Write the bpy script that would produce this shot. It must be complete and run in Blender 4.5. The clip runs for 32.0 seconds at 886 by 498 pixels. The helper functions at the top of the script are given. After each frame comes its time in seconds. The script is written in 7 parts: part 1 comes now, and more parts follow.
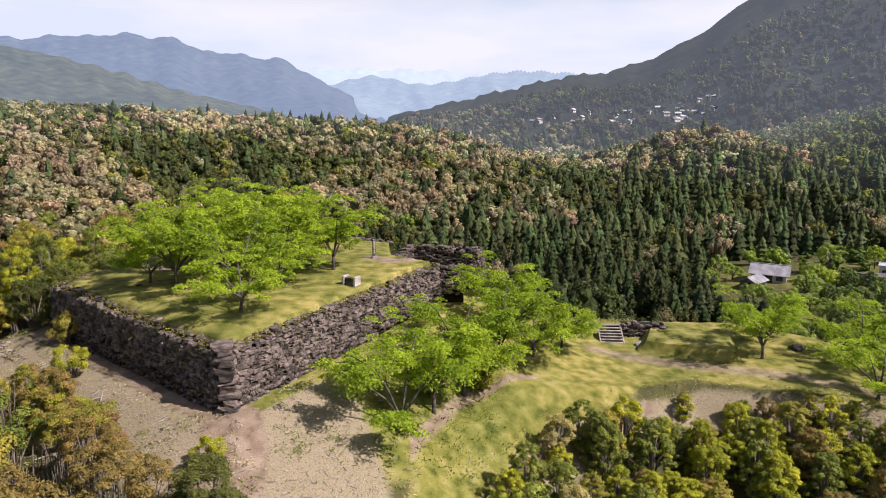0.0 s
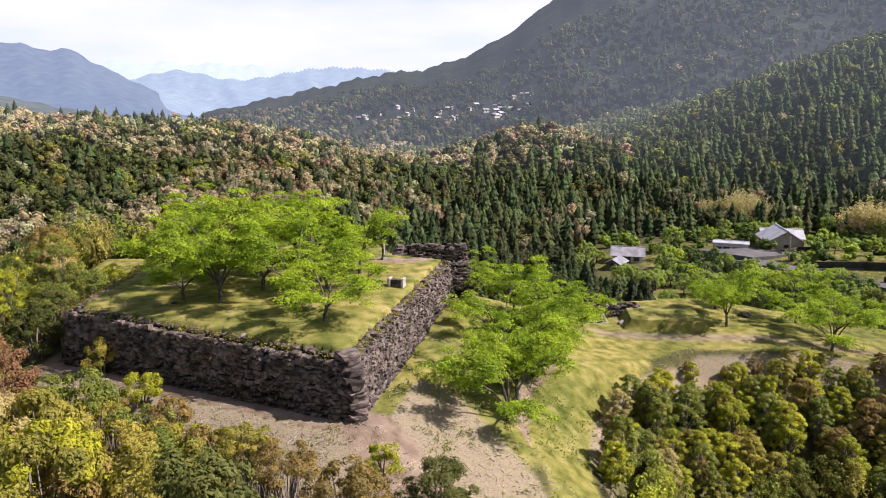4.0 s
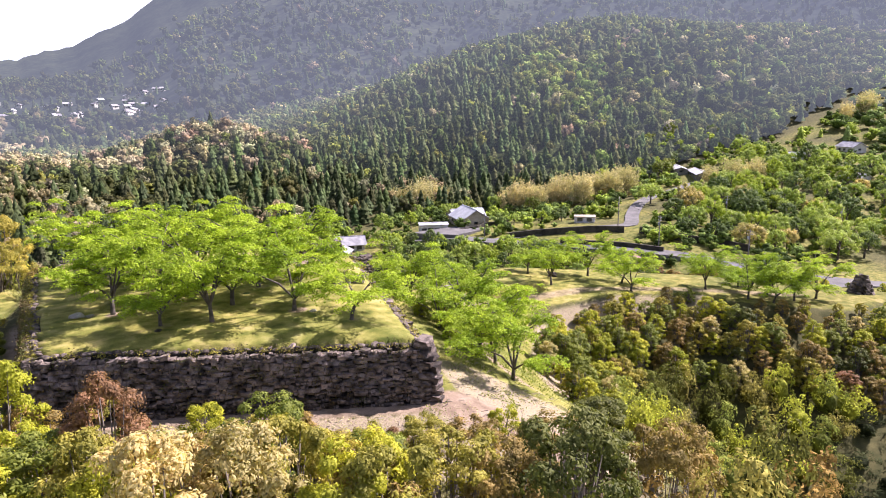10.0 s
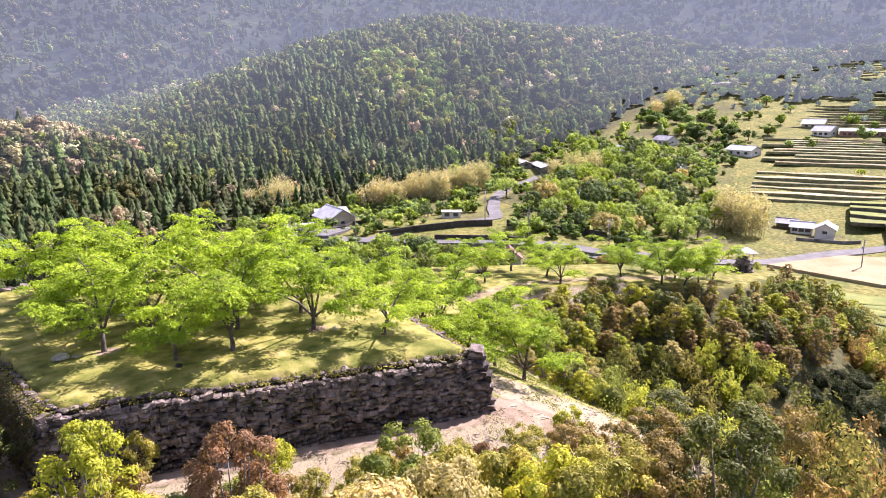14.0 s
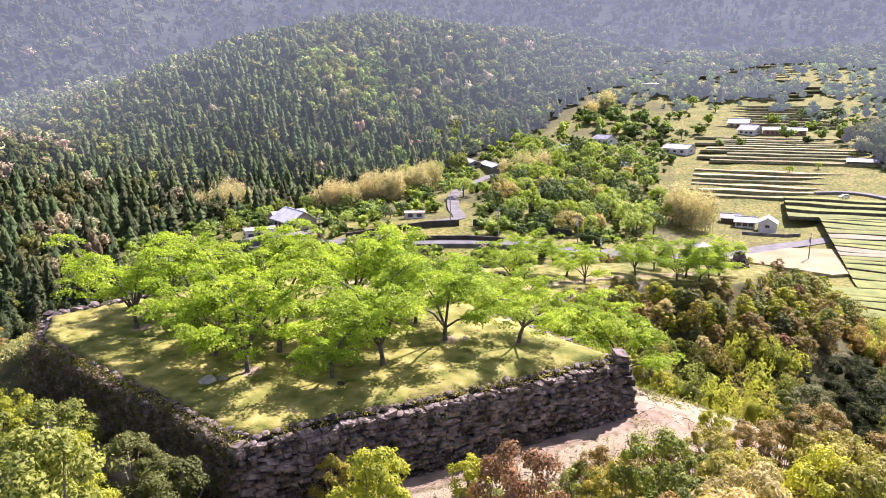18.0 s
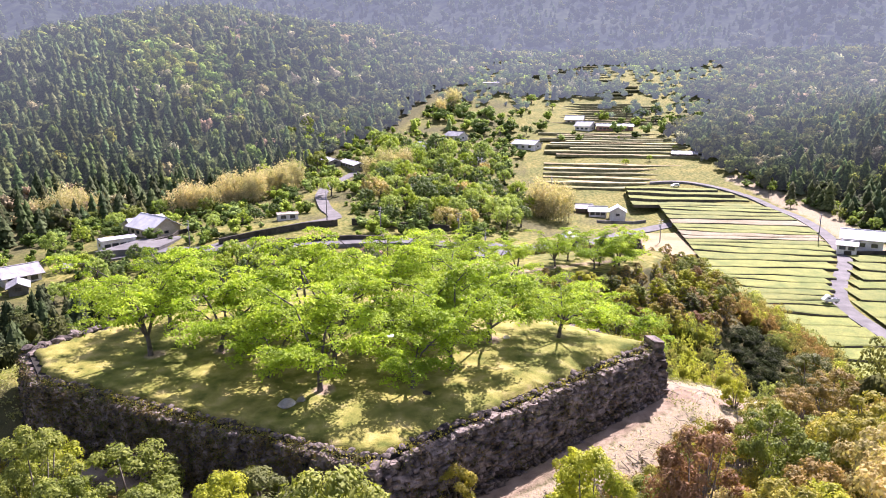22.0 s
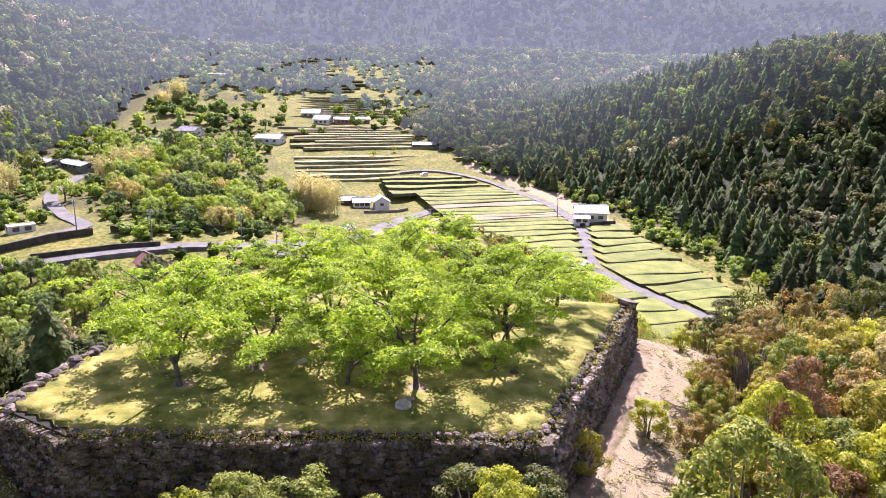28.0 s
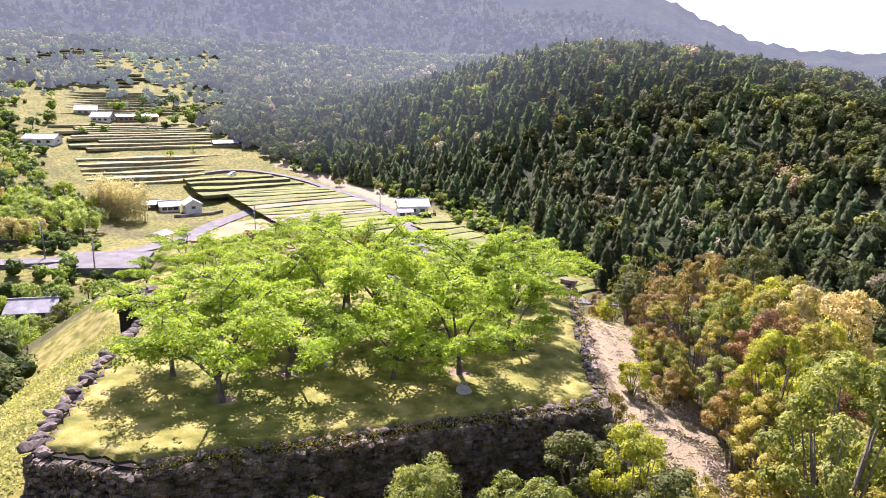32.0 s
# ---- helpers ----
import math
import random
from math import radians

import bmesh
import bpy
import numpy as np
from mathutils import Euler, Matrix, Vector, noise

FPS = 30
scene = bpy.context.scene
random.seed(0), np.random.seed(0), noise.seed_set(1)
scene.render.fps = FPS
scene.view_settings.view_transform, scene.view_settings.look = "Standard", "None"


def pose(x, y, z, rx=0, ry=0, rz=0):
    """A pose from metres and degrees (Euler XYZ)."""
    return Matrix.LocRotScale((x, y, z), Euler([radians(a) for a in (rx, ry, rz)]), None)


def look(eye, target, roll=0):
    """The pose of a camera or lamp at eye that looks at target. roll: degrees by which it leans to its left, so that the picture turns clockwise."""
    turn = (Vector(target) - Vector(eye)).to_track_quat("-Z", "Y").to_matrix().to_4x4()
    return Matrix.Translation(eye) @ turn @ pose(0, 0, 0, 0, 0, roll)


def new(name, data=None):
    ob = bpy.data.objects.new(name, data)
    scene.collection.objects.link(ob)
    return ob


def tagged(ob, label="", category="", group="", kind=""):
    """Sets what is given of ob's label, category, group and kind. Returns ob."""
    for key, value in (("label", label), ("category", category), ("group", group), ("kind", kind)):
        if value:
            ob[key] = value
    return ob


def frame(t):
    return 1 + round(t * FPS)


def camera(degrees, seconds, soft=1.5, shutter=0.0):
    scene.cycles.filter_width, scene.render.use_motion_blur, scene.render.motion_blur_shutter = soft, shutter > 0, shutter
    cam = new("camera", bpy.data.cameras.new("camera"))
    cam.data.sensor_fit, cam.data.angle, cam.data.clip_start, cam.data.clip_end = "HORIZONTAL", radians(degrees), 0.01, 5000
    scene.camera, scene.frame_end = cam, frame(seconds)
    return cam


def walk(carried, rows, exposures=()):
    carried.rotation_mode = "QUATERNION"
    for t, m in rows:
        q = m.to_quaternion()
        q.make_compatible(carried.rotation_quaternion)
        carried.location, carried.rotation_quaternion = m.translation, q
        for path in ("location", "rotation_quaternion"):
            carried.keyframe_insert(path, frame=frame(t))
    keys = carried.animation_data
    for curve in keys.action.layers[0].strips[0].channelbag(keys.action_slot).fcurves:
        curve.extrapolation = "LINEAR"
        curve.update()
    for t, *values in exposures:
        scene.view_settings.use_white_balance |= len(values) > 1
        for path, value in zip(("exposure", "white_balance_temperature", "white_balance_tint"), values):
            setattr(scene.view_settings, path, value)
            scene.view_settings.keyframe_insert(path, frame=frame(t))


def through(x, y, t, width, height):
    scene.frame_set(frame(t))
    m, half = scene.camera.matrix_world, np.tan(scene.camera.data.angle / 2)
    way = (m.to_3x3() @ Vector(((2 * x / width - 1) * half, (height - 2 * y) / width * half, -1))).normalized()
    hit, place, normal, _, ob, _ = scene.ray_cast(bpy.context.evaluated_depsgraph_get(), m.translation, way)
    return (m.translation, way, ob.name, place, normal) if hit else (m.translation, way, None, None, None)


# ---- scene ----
cam = camera(66.6, 32.0, 1.0)
PATH = [
    (0, 0, 0, 12.8, 79, -0, 0),
    (0.5, -1.955, -0.113, 12.822, 79.005, 0.049, -1.843),
    (1, -3.91, -0.226, 12.844, 79.022, 0.099, -3.686),
    (1.5, -6.095, -0.204, 12.957, 78.949, 0.051, -5.51),
    (2, -8.165, -0.182, 13.07, 78.89, 0.084, -7.451),
    (2.5, -10.465, -0.047, 13.161, 78.843, 0.118, -9.392),
    (4.5, -19.55, 0.922, 13.324, 78.68, 0.261, -17.246),
    (5, -21.85, 1.395, 13.349, 78.693, 0.31, -19.184),
    (5.5, -24.035, 1.869, 13.374, 78.625, 0.346, -21.218),
    (6, -26.335, 2.477, 13.49, 78.584, 0.351, -23.447),
    (6.5, -28.405, 2.951, 13.515, 78.6, 0.376, -26.183),
    (7, -30.475, 3.537, 13.518, 78.456, 0.477, -29.13),
    (7.5, -32.43, 4.258, 13.612, 78.437, 0.395, -32.041),
    (8, -34.27, 4.958, 13.594, 78.32, 0.459, -34.769),
    (8.5, -35.995, 5.679, 13.688, 78.311, 0.552, -37.396),
    (9, -37.605, 6.626, 13.738, 78.245, 0.531, -40.202),
    (9.5, -39.1, 7.708, 13.879, 78.186, 0.541, -42.906),
    (10, -40.25, 8.88, 13.886, 78.146, 0.47, -45.595),
    (10.5, -41.4, 10.075, 14.005, 78.007, 0.527, -48.197),
    (11, -42.435, 11.383, 14.102, 77.999, 0.49, -50.881),
    (11.5, -43.47, 12.781, 14.064, 77.921, 0.461, -53.662),
    (12, -44.275, 14.089, 14.162, 77.827, 0.475, -56.244),
    (12.5, -45.08, 15.622, 14.215, 77.797, 0.437, -58.52),
    (13, -45.77, 17.043, 14.291, 77.762, 0.397, -58.912),
    (13.5, -46.575, 18.598, 14.457, 77.744, 0.349, -59.402),
    (14, -47.38, 20.018, 14.532, 77.692, 0.362, -60.295),
    (14.5, -48.07, 21.552, 14.586, 77.709, 0.296, -60.981),
    (16.5, -51.175, 27.346, 14.865, 77.599, 0.239, -63.844),
    (17, -51.865, 28.902, 15.031, 77.536, 0.273, -64.637),
    (17.5, -52.555, 30.548, 15.063, 77.509, 0.192, -65.618),
    (18, -53.245, 32.103, 15.229, 77.536, 0.192, -66.901),
    (18.5, -53.935, 33.637, 15.282, 77.443, 0.128, -69.165),
    (19, -54.51, 35.305, 15.427, 77.384, 0.104, -71.036),
    (19.5, -55.085, 36.838, 15.48, 77.456, 0.114, -72.514),
    (20, -55.545, 38.372, 15.534, 77.367, 0.121, -74.187),
    (20.5, -56.005, 40.018, 15.565, 77.317, 0.128, -76.057),
    (21, -56.465, 41.551, 15.618, 77.333, 0.055, -77.725),
    (21.5, -56.81, 43.197, 15.65, 77.332, -0.006, -79.295),
    (22, -57.04, 44.731, 15.703, 77.252, -0.062, -80.964),
    (22.5, -57.385, 46.355, 15.622, 77.254, -0.106, -82.535),
    (23, -57.615, 48.001, 15.653, 77.176, -0.143, -84.205),
    (23.5, -57.73, 49.626, 15.572, 77.199, -0.171, -85.875),
    (24, -57.845, 51.272, 15.603, 77.142, -0.191, -87.643),
    (24.5, -57.96, 52.896, 15.522, 77.186, -0.199, -89.411),
    (25, -57.96, 54.43, 15.575, 77.086, -0.296, -91.474),
    (25.5, -57.845, 56.054, 15.494, 77.144, -0.275, -93.832),
    (27.5, -57.04, 62.46, 15.303, 76.979, -0.52, -102.89),
    (28, -56.695, 64.106, 15.334, 76.886, -0.618, -105.063),
    (28.5, -56.35, 65.64, 15.388, 76.908, -0.596, -107.331),
    (29, -56.005, 67.173, 15.441, 76.906, -0.763, -109.513),
    (29.5, -55.66, 68.707, 15.495, 76.817, -0.807, -111.79),
    (30, -55.2, 70.331, 15.413, 76.821, -0.836, -114.069),
    (30.5, -54.74, 71.864, 15.467, 76.819, -0.948, -116.357),
    (31, -54.165, 73.488, 15.385, 76.809, -1.044, -118.649),
    (31.5, -53.59, 75.113, 15.304, 76.79, -1.025, -120.933),
    (32, -52.9, 76.872, 15.313, 76.862, -1.09, -123.228),
]
walk(cam, [(t, pose(*p)) for t, *p in PATH], [(0, 0.38, 6420, 26), (5, 0.64, 6330, 29), (9, 1.17, 6230, 33), (13, 1.57, 6150, 37), (20, 1.6, 6130, 38), (32, 1.64, 6150, 39)])

# ---- light ----
SUN_AZ, SUN_EL = radians(108), radians(46)      # clockwise from +y
sun_data = bpy.data.lights.new("sun", "SUN")
sun_data.energy, sun_data.angle, sun_data.color = 5.0, radians(0.6), (1.0, 0.955, 0.87)
sun_dir = Vector((math.sin(SUN_AZ) * math.cos(SUN_EL), math.cos(SUN_AZ) * math.cos(SUN_EL), math.sin(SUN_EL)))
sun = new("sun", sun_data)
sun.matrix_world = look(sun_dir * 400, (0, 0, 0))
world = bpy.data.worlds.new("sky")
scene.world = world
world.use_nodes = True
wn, wl = world.node_tree.nodes, world.node_tree.links
wn.clear()
sky = wn.new("ShaderNodeTexSky")
sky.sky_type, sky.sun_disc = "NISHITA", False
sky.sun_elevation, sky.sun_rotation = SUN_EL, SUN_AZ
sky.air_density, sky.dust_density, sky.ozone_density, sky.altitude = 1.0, 2.0, 1.0, 200
w_co = wn.new("ShaderNodeTexCoord")
w_map = wn.new("ShaderNodeMapping")
w_map.inputs["Scale"].default_value = (2.2, 2.2, 9.0)
w_noise = wn.new("ShaderNodeTexNoise")
w_noise.inputs["Scale"].default_value, w_noise.inputs["Detail"].default_value = 1.6, 7
w_ramp = wn.new("ShaderNodeValToRGB")
w_ramp.color_ramp.elements[0].position, w_ramp.color_ramp.elements[1].position = 0.36, 0.66
w_ramp.color_ramp.elements[0].color = (0.06, 0.06, 0.06, 1)
w_ramp.color_ramp.elements[1].color = (0.14, 0.14, 0.14, 1)
w_mix = wn.new("ShaderNodeMix")
w_mix.data_type = "RGBA"
w_veil = wn.new("ShaderNodeValToRGB")
w_veil.color_ramp.elements[0].position, w_veil.color_ramp.elements[1].position = 0.4, 0.62
w_veil.color_ramp.elements[0].color, w_veil.color_ramp.elements[1].color = (0.76, 0.89, 0.98, 1), (0.92, 0.99, 1.0, 1)
w_gain = wn.new("ShaderNodeVectorMath")
w_gain.operation = "SCALE"
w_gain.inputs["Scale"].default_value = 13.0
w_bg = wn.new("ShaderNodeBackground")
w_bg.inputs["Strength"].default_value = 0.056
w_out = wn.new("ShaderNodeOutputWorld")
wl.new(w_co.outputs["Generated"], w_map.inputs["Vector"])
wl.new(w_map.outputs["Vector"], w_noise.inputs["Vector"])
wl.new(w_noise.outputs["Fac"], w_ramp.inputs["Fac"])
w_sep = wn.new("ShaderNodeSeparateXYZ")
w_haze = wn.new("ShaderNodeMapRange")
w_haze.interpolation_type = "SMOOTHERSTEP"
w_haze.inputs["From Min"].default_value, w_haze.inputs["From Max"].default_value = 0.27, 0.12
w_add = wn.new("ShaderNodeMath")
w_add.operation, w_add.use_clamp = "MAXIMUM", True
wl.new(w_co.outputs["Generated"], w_sep.inputs[0])
wl.new(w_sep.outputs["Z"], w_haze.inputs["Value"])
wl.new(w_haze.outputs[0], w_add.inputs[0])
wl.new(w_ramp.outputs["Color"], w_add.inputs[1])
wl.new(w_add.outputs[0], w_mix.inputs["Factor"])
wl.new(w_noise.outputs["Fac"], w_veil.inputs["Fac"])
wl.new(w_veil.outputs["Color"], w_gain.inputs[0])
wl.new(w_gain.outputs[0], w_mix.inputs["B"])
wl.new(sky.outputs["Color"], w_mix.inputs["A"])
wl.new(w_mix.outputs["Result"], w_bg.inputs["Color"])
wl.new(w_bg.outputs["Background"], w_out.inputs["Surface"])


# ---- materials ----
def shader(name):
    m = bpy.data.materials.new(name)
    m.use_nodes = True
    nt = m.node_tree
    return m, nt.nodes, nt.links, nt.nodes["Principled BSDF"]


def noise_node(n, l, scale, detail=4, vec=None):
    t = n.new("ShaderNodeTexNoise")
    t.inputs["Scale"].default_value, t.inputs["Detail"].default_value = scale, detail
    if vec is not None:
        l.new(vec, t.inputs["Vector"])
    return t.outputs["Fac"]


def ramp_node(n, l, fac, stops):
    r = n.new("ShaderNodeValToRGB")
    e = r.color_ramp.elements
    while len(e) < len(stops):
        e.new(0.5)
    for k, (p, c) in enumerate(stops):
        e[k].position, e[k].color = p, (*c, 1)
    l.new(fac, r.inputs["Fac"])
    return r.outputs["Color"]


def mix_node(n, l, fac, a, b, mode="MIX"):
    x = n.new("ShaderNodeMix")
    x.data_type, x.blend_type = "RGBA", mode
    for key, v in (("Factor", fac), ("A", a), ("B", b)):
        s = x.inputs[key]
        if isinstance(v, (int, float)):
            s.default_value = v
        elif isinstance(v, tuple):
            s.default_value = (*v, 1)
        else:
            l.new(v, s)
    return x.outputs["Result"]


def bump_to(n, l, bsdf, height, strength, dist):
    b = n.new("ShaderNodeBump")
    b.inputs["Strength"].default_value, b.inputs["Distance"].default_value = strength, dist
    l.new(height, b.inputs["Height"])
    l.new(b.outputs["Normal"], bsdf.inputs["Normal"])


def surface(name, c1, c2, scale=2.0, rough=0.8, fine=25.0, bump=0.3, dist=0.02, metal=0.0, vary=0.0, spec=0.3):
    """A weathered surface: two colours in patches, a fine grain, and relief."""
    m, n, l, p = shader(name)
    co = n.new("ShaderNodeTexCoord").outputs["Object"]
    big, small = noise_node(n, l, scale, 5, co), noise_node(n, l, fine, 3, co)
    col = ramp_node(n, l, big, [(0.32, c1), (0.68, c2)])
    grain = ramp_node(n, l, small, [(0.3, (0.72, 0.72, 0.72)), (0.7, (1.12, 1.12, 1.12))])
    col = mix_node(n, l, 1.0, col, grain, "MULTIPLY")
    if vary:
        inf = n.new("ShaderNodeObjectInfo").outputs["Random"]
        col = mix_node(n, l, 1.0, col, ramp_node(n, l, inf, [(0, (1 - vary,) * 3), (1, (1 + vary,) * 3)]), "MULTIPLY")
    l.new(col, p.inputs["Base Color"])
    p.inputs["Roughness"].default_value, p.inputs["Metallic"].default_value = rough, metal
    p.inputs["Specular IOR Level"].default_value = spec
    bump_to(n, l, p, small, bump, dist)
    return m


def leafy(name, c1, c2, c3, through=0.35, patch=0.6, rough=0.5):
    """Leaves: every leaf its own shade, boughs in patches, light coming through."""
    m, n, l, p = shader(name)
    co = n.new("ShaderNodeTexCoord").outputs["Object"]
    isl = n.new("ShaderNodeNewGeometry").outputs["Random Per Island"]
    inf = n.new("ShaderNodeObjectInfo").outputs["Random"]
    mid = tuple(0.6 * a + 0.4 * b for a, b in zip(c2, c1))
    col = ramp_node(n, l, isl, [(0.0, mid), (0.6, c2), (1.0, tuple(0.72 * a + 0.28 * b for a, b in zip(c2, c3)))])
    pat = ramp_node(n, l, noise_node(n, l, patch, 3, co), [(0.3, (0.55, 0.6, 0.55)), (0.7, (1.35, 1.28, 1.2))])
    col = mix_node(n, l, 1.0, col, pat, "MULTIPLY")
    col = mix_node(n, l, 1.0, col, ramp_node(n, l, inf, [(0, (0.82, 0.86, 0.8)), (1, (1.16, 1.1, 1.1))]), "MULTIPLY")
    l.new(col, p.inputs["Base Color"])
    p.inputs["Roughness"].default_value = rough + 0.1
    p.inputs["Specular IOR Level"].default_value = 0.2
    tr = n.new("ShaderNodeBsdfTranslucent")
    l.new(mix_node(n, l, 1.0, col, (1.35, 1.45, 0.7), "MULTIPLY"), tr.inputs["Color"])
    mx = n.new("ShaderNodeMixShader")
    mx.inputs[0].default_value = through
    l.new(p.outputs[0], mx.inputs[1])
    l.new(tr.outputs[0], mx.inputs[2])
    l.new(mx.outputs[0], n["Material Output"].inputs["Surface"])
    return m


def tinted(name, rough=0.75, fine=1.1, bump=0.9, dist=0.7, through=0.0, patch=0.25):
    """Far foliage: each crown carries its species' colour, with leaf clumps as relief."""
    m, n, l, p = shader(name)
    co = n.new("ShaderNodeTexCoord").outputs["Object"]
    at = n.new("ShaderNodeAttribute")
    at.attribute_name = "species"
    f1, f2 = noise_node(n, l, fine, 3, co), noise_node(n, l, patch, 2, co)
    col = mix_node(n, l, 1.0, at.outputs["Color"], ramp_node(n, l, f1, [(0.3, (0.55, 0.55, 0.55)), (0.7, (1.35, 1.35, 1.3))]), "MULTIPLY")
    col = mix_node(n, l, 1.0, col, ramp_node(n, l, f2, [(0.3, (0.85, 0.85, 0.85)), (0.7, (1.15, 1.15, 1.1))]), "MULTIPLY")
    l.new(col, p.inputs["Base Color"])
    p.inputs["Roughness"].default_value = rough
    p.inputs["Specular IOR Level"].default_value = 0.08
    bump_to(n, l, p, f1, bump, dist)
    if through:
        tr = n.new("ShaderNodeBsdfTranslucent")
        l.new(col, tr.inputs["Color"])
        mx = n.new("ShaderNodeMixShader")
        mx.inputs[0].default_value = through
        l.new(p.outputs[0], mx.inputs[1])
        l.new(tr.outputs[0], mx.inputs[2])
        l.new(mx.outputs[0], n["Material Output"].inputs["Surface"])
    return m


def ground_material():
    m, n, l, p = shader("ground")
    co = n.new("ShaderNodeTexCoord").outputs["Object"]

    def attr(k):
        a = n.new("ShaderNodeAttribute")
        a.attribute_name = k
        return a.outputs["Fac"]
    fine, mid, big = noise_node(n, l, 9.0, 6, co), noise_node(n, l, 0.9, 5, co), noise_node(n, l, 0.12, 4, co)
    grass = ramp_node(n, l, mid, [(0.30, (0.085, 0.105, 0.02)), (0.45, (0.18, 0.18, 0.042)), (0.57, (0.26, 0.245, 0.07)), (0.70, (0.34, 0.295, 0.12))])
    grass = mix_node(n, l, 1.0, grass, ramp_node(n, l, big, [(0.35, (0.72, 0.8, 0.7)), (0.65, (1.2, 1.12, 1.1))]), "MULTIPLY")
    grass = mix_node(n, l, attr("meadow"), grass, mix_node(n, l, 1.0, grass, (0.74, 0.76, 0.76), "MULTIPLY"))
    soil = ramp_node(n, l, mid, [(0.3, (0.16, 0.115, 0.08)), (0.5, (0.265, 0.20, 0.145)), (0.7, (0.36, 0.285, 0.215))])
    litter = ramp_node(n, l, mid, [(0.3, (0.05, 0.055, 0.02)), (0.7, (0.12, 0.11, 0.045))])
    brush = ramp_node(n, l, fine, [(0.32, (0.12, 0.09, 0.062)), (0.5, (0.35, 0.285, 0.205)), (0.66, (0.2, 0.2, 0.08))])

    def edge(k):
        a = n.new("ShaderNodeMath")
        a.operation = "MULTIPLY_ADD"
        l.new(fine, a.inputs[0])
        a.inputs[1].default_value = 0.7
        l.new(attr(k), a.inputs[2])
        return ramp_node(n, l, a.outputs[0], [(0.68, (0, 0, 0)), (1.0, (1, 1, 1))])
    col = mix_node(n, l, edge("litter"), grass, litter)
    col = mix_node(n, l, edge("brush"), col, brush)
    col = mix_node(n, l, edge("soil"), col, soil)
    grain = ramp_node(n, l, noise_node(n, l, 30.0, 4, co), [(0.3, (0.6, 0.62, 0.6)), (0.7, (1.3, 1.28, 1.25))])
    col = mix_node(n, l, 1.0, col, grain, "MULTIPLY")
    l.new(col, p.inputs["Base Color"])
    p.inputs["Roughness"].default_value = 0.95
    p.inputs["Specular IOR Level"].default_value = 0.15
    bump_to(n, l, p, fine, 0.6, 0.06)
    return m


def emit_haze(m):
    """Paints the backdrop's haze as emission, growing with the distance from the castle hill."""
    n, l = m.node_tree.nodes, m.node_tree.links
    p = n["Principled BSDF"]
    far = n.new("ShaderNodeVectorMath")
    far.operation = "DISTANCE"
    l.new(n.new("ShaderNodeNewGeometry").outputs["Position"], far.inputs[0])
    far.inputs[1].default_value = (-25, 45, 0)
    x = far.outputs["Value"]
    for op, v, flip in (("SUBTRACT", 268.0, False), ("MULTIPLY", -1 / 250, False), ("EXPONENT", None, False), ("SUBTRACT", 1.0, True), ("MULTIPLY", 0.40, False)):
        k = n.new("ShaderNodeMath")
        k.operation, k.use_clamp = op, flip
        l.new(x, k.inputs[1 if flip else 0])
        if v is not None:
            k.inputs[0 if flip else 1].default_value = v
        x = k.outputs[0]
    # the painted haze is brightest towards the sun
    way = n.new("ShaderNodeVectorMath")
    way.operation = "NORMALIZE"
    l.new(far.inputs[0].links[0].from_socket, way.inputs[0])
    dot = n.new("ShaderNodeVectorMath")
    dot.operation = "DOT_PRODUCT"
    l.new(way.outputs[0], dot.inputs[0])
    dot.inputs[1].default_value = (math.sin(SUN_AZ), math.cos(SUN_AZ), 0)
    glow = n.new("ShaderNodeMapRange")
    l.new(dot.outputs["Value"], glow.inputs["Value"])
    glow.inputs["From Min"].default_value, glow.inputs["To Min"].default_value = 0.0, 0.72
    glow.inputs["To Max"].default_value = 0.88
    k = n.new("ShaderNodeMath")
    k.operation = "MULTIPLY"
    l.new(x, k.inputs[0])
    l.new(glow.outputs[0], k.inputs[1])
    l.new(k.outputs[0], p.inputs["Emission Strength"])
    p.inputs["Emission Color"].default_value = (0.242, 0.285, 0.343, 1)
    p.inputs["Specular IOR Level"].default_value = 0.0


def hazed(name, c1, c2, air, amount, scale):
    """Distant wooded mountains; the haze before them is painted in as emission of colour air."""
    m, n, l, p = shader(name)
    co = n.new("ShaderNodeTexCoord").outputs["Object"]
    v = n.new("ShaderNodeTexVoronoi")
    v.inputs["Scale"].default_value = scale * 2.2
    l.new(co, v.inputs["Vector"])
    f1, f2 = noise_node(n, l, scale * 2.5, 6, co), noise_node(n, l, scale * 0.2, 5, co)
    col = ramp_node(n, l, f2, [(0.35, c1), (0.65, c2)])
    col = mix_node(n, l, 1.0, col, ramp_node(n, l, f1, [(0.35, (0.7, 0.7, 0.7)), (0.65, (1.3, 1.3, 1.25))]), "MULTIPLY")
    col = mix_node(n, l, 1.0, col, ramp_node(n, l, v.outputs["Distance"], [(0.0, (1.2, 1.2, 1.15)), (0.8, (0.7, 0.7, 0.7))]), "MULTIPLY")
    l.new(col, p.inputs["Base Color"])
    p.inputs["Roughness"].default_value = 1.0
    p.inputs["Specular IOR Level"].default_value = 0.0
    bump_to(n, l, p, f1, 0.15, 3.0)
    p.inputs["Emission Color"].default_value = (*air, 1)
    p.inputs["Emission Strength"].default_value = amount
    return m


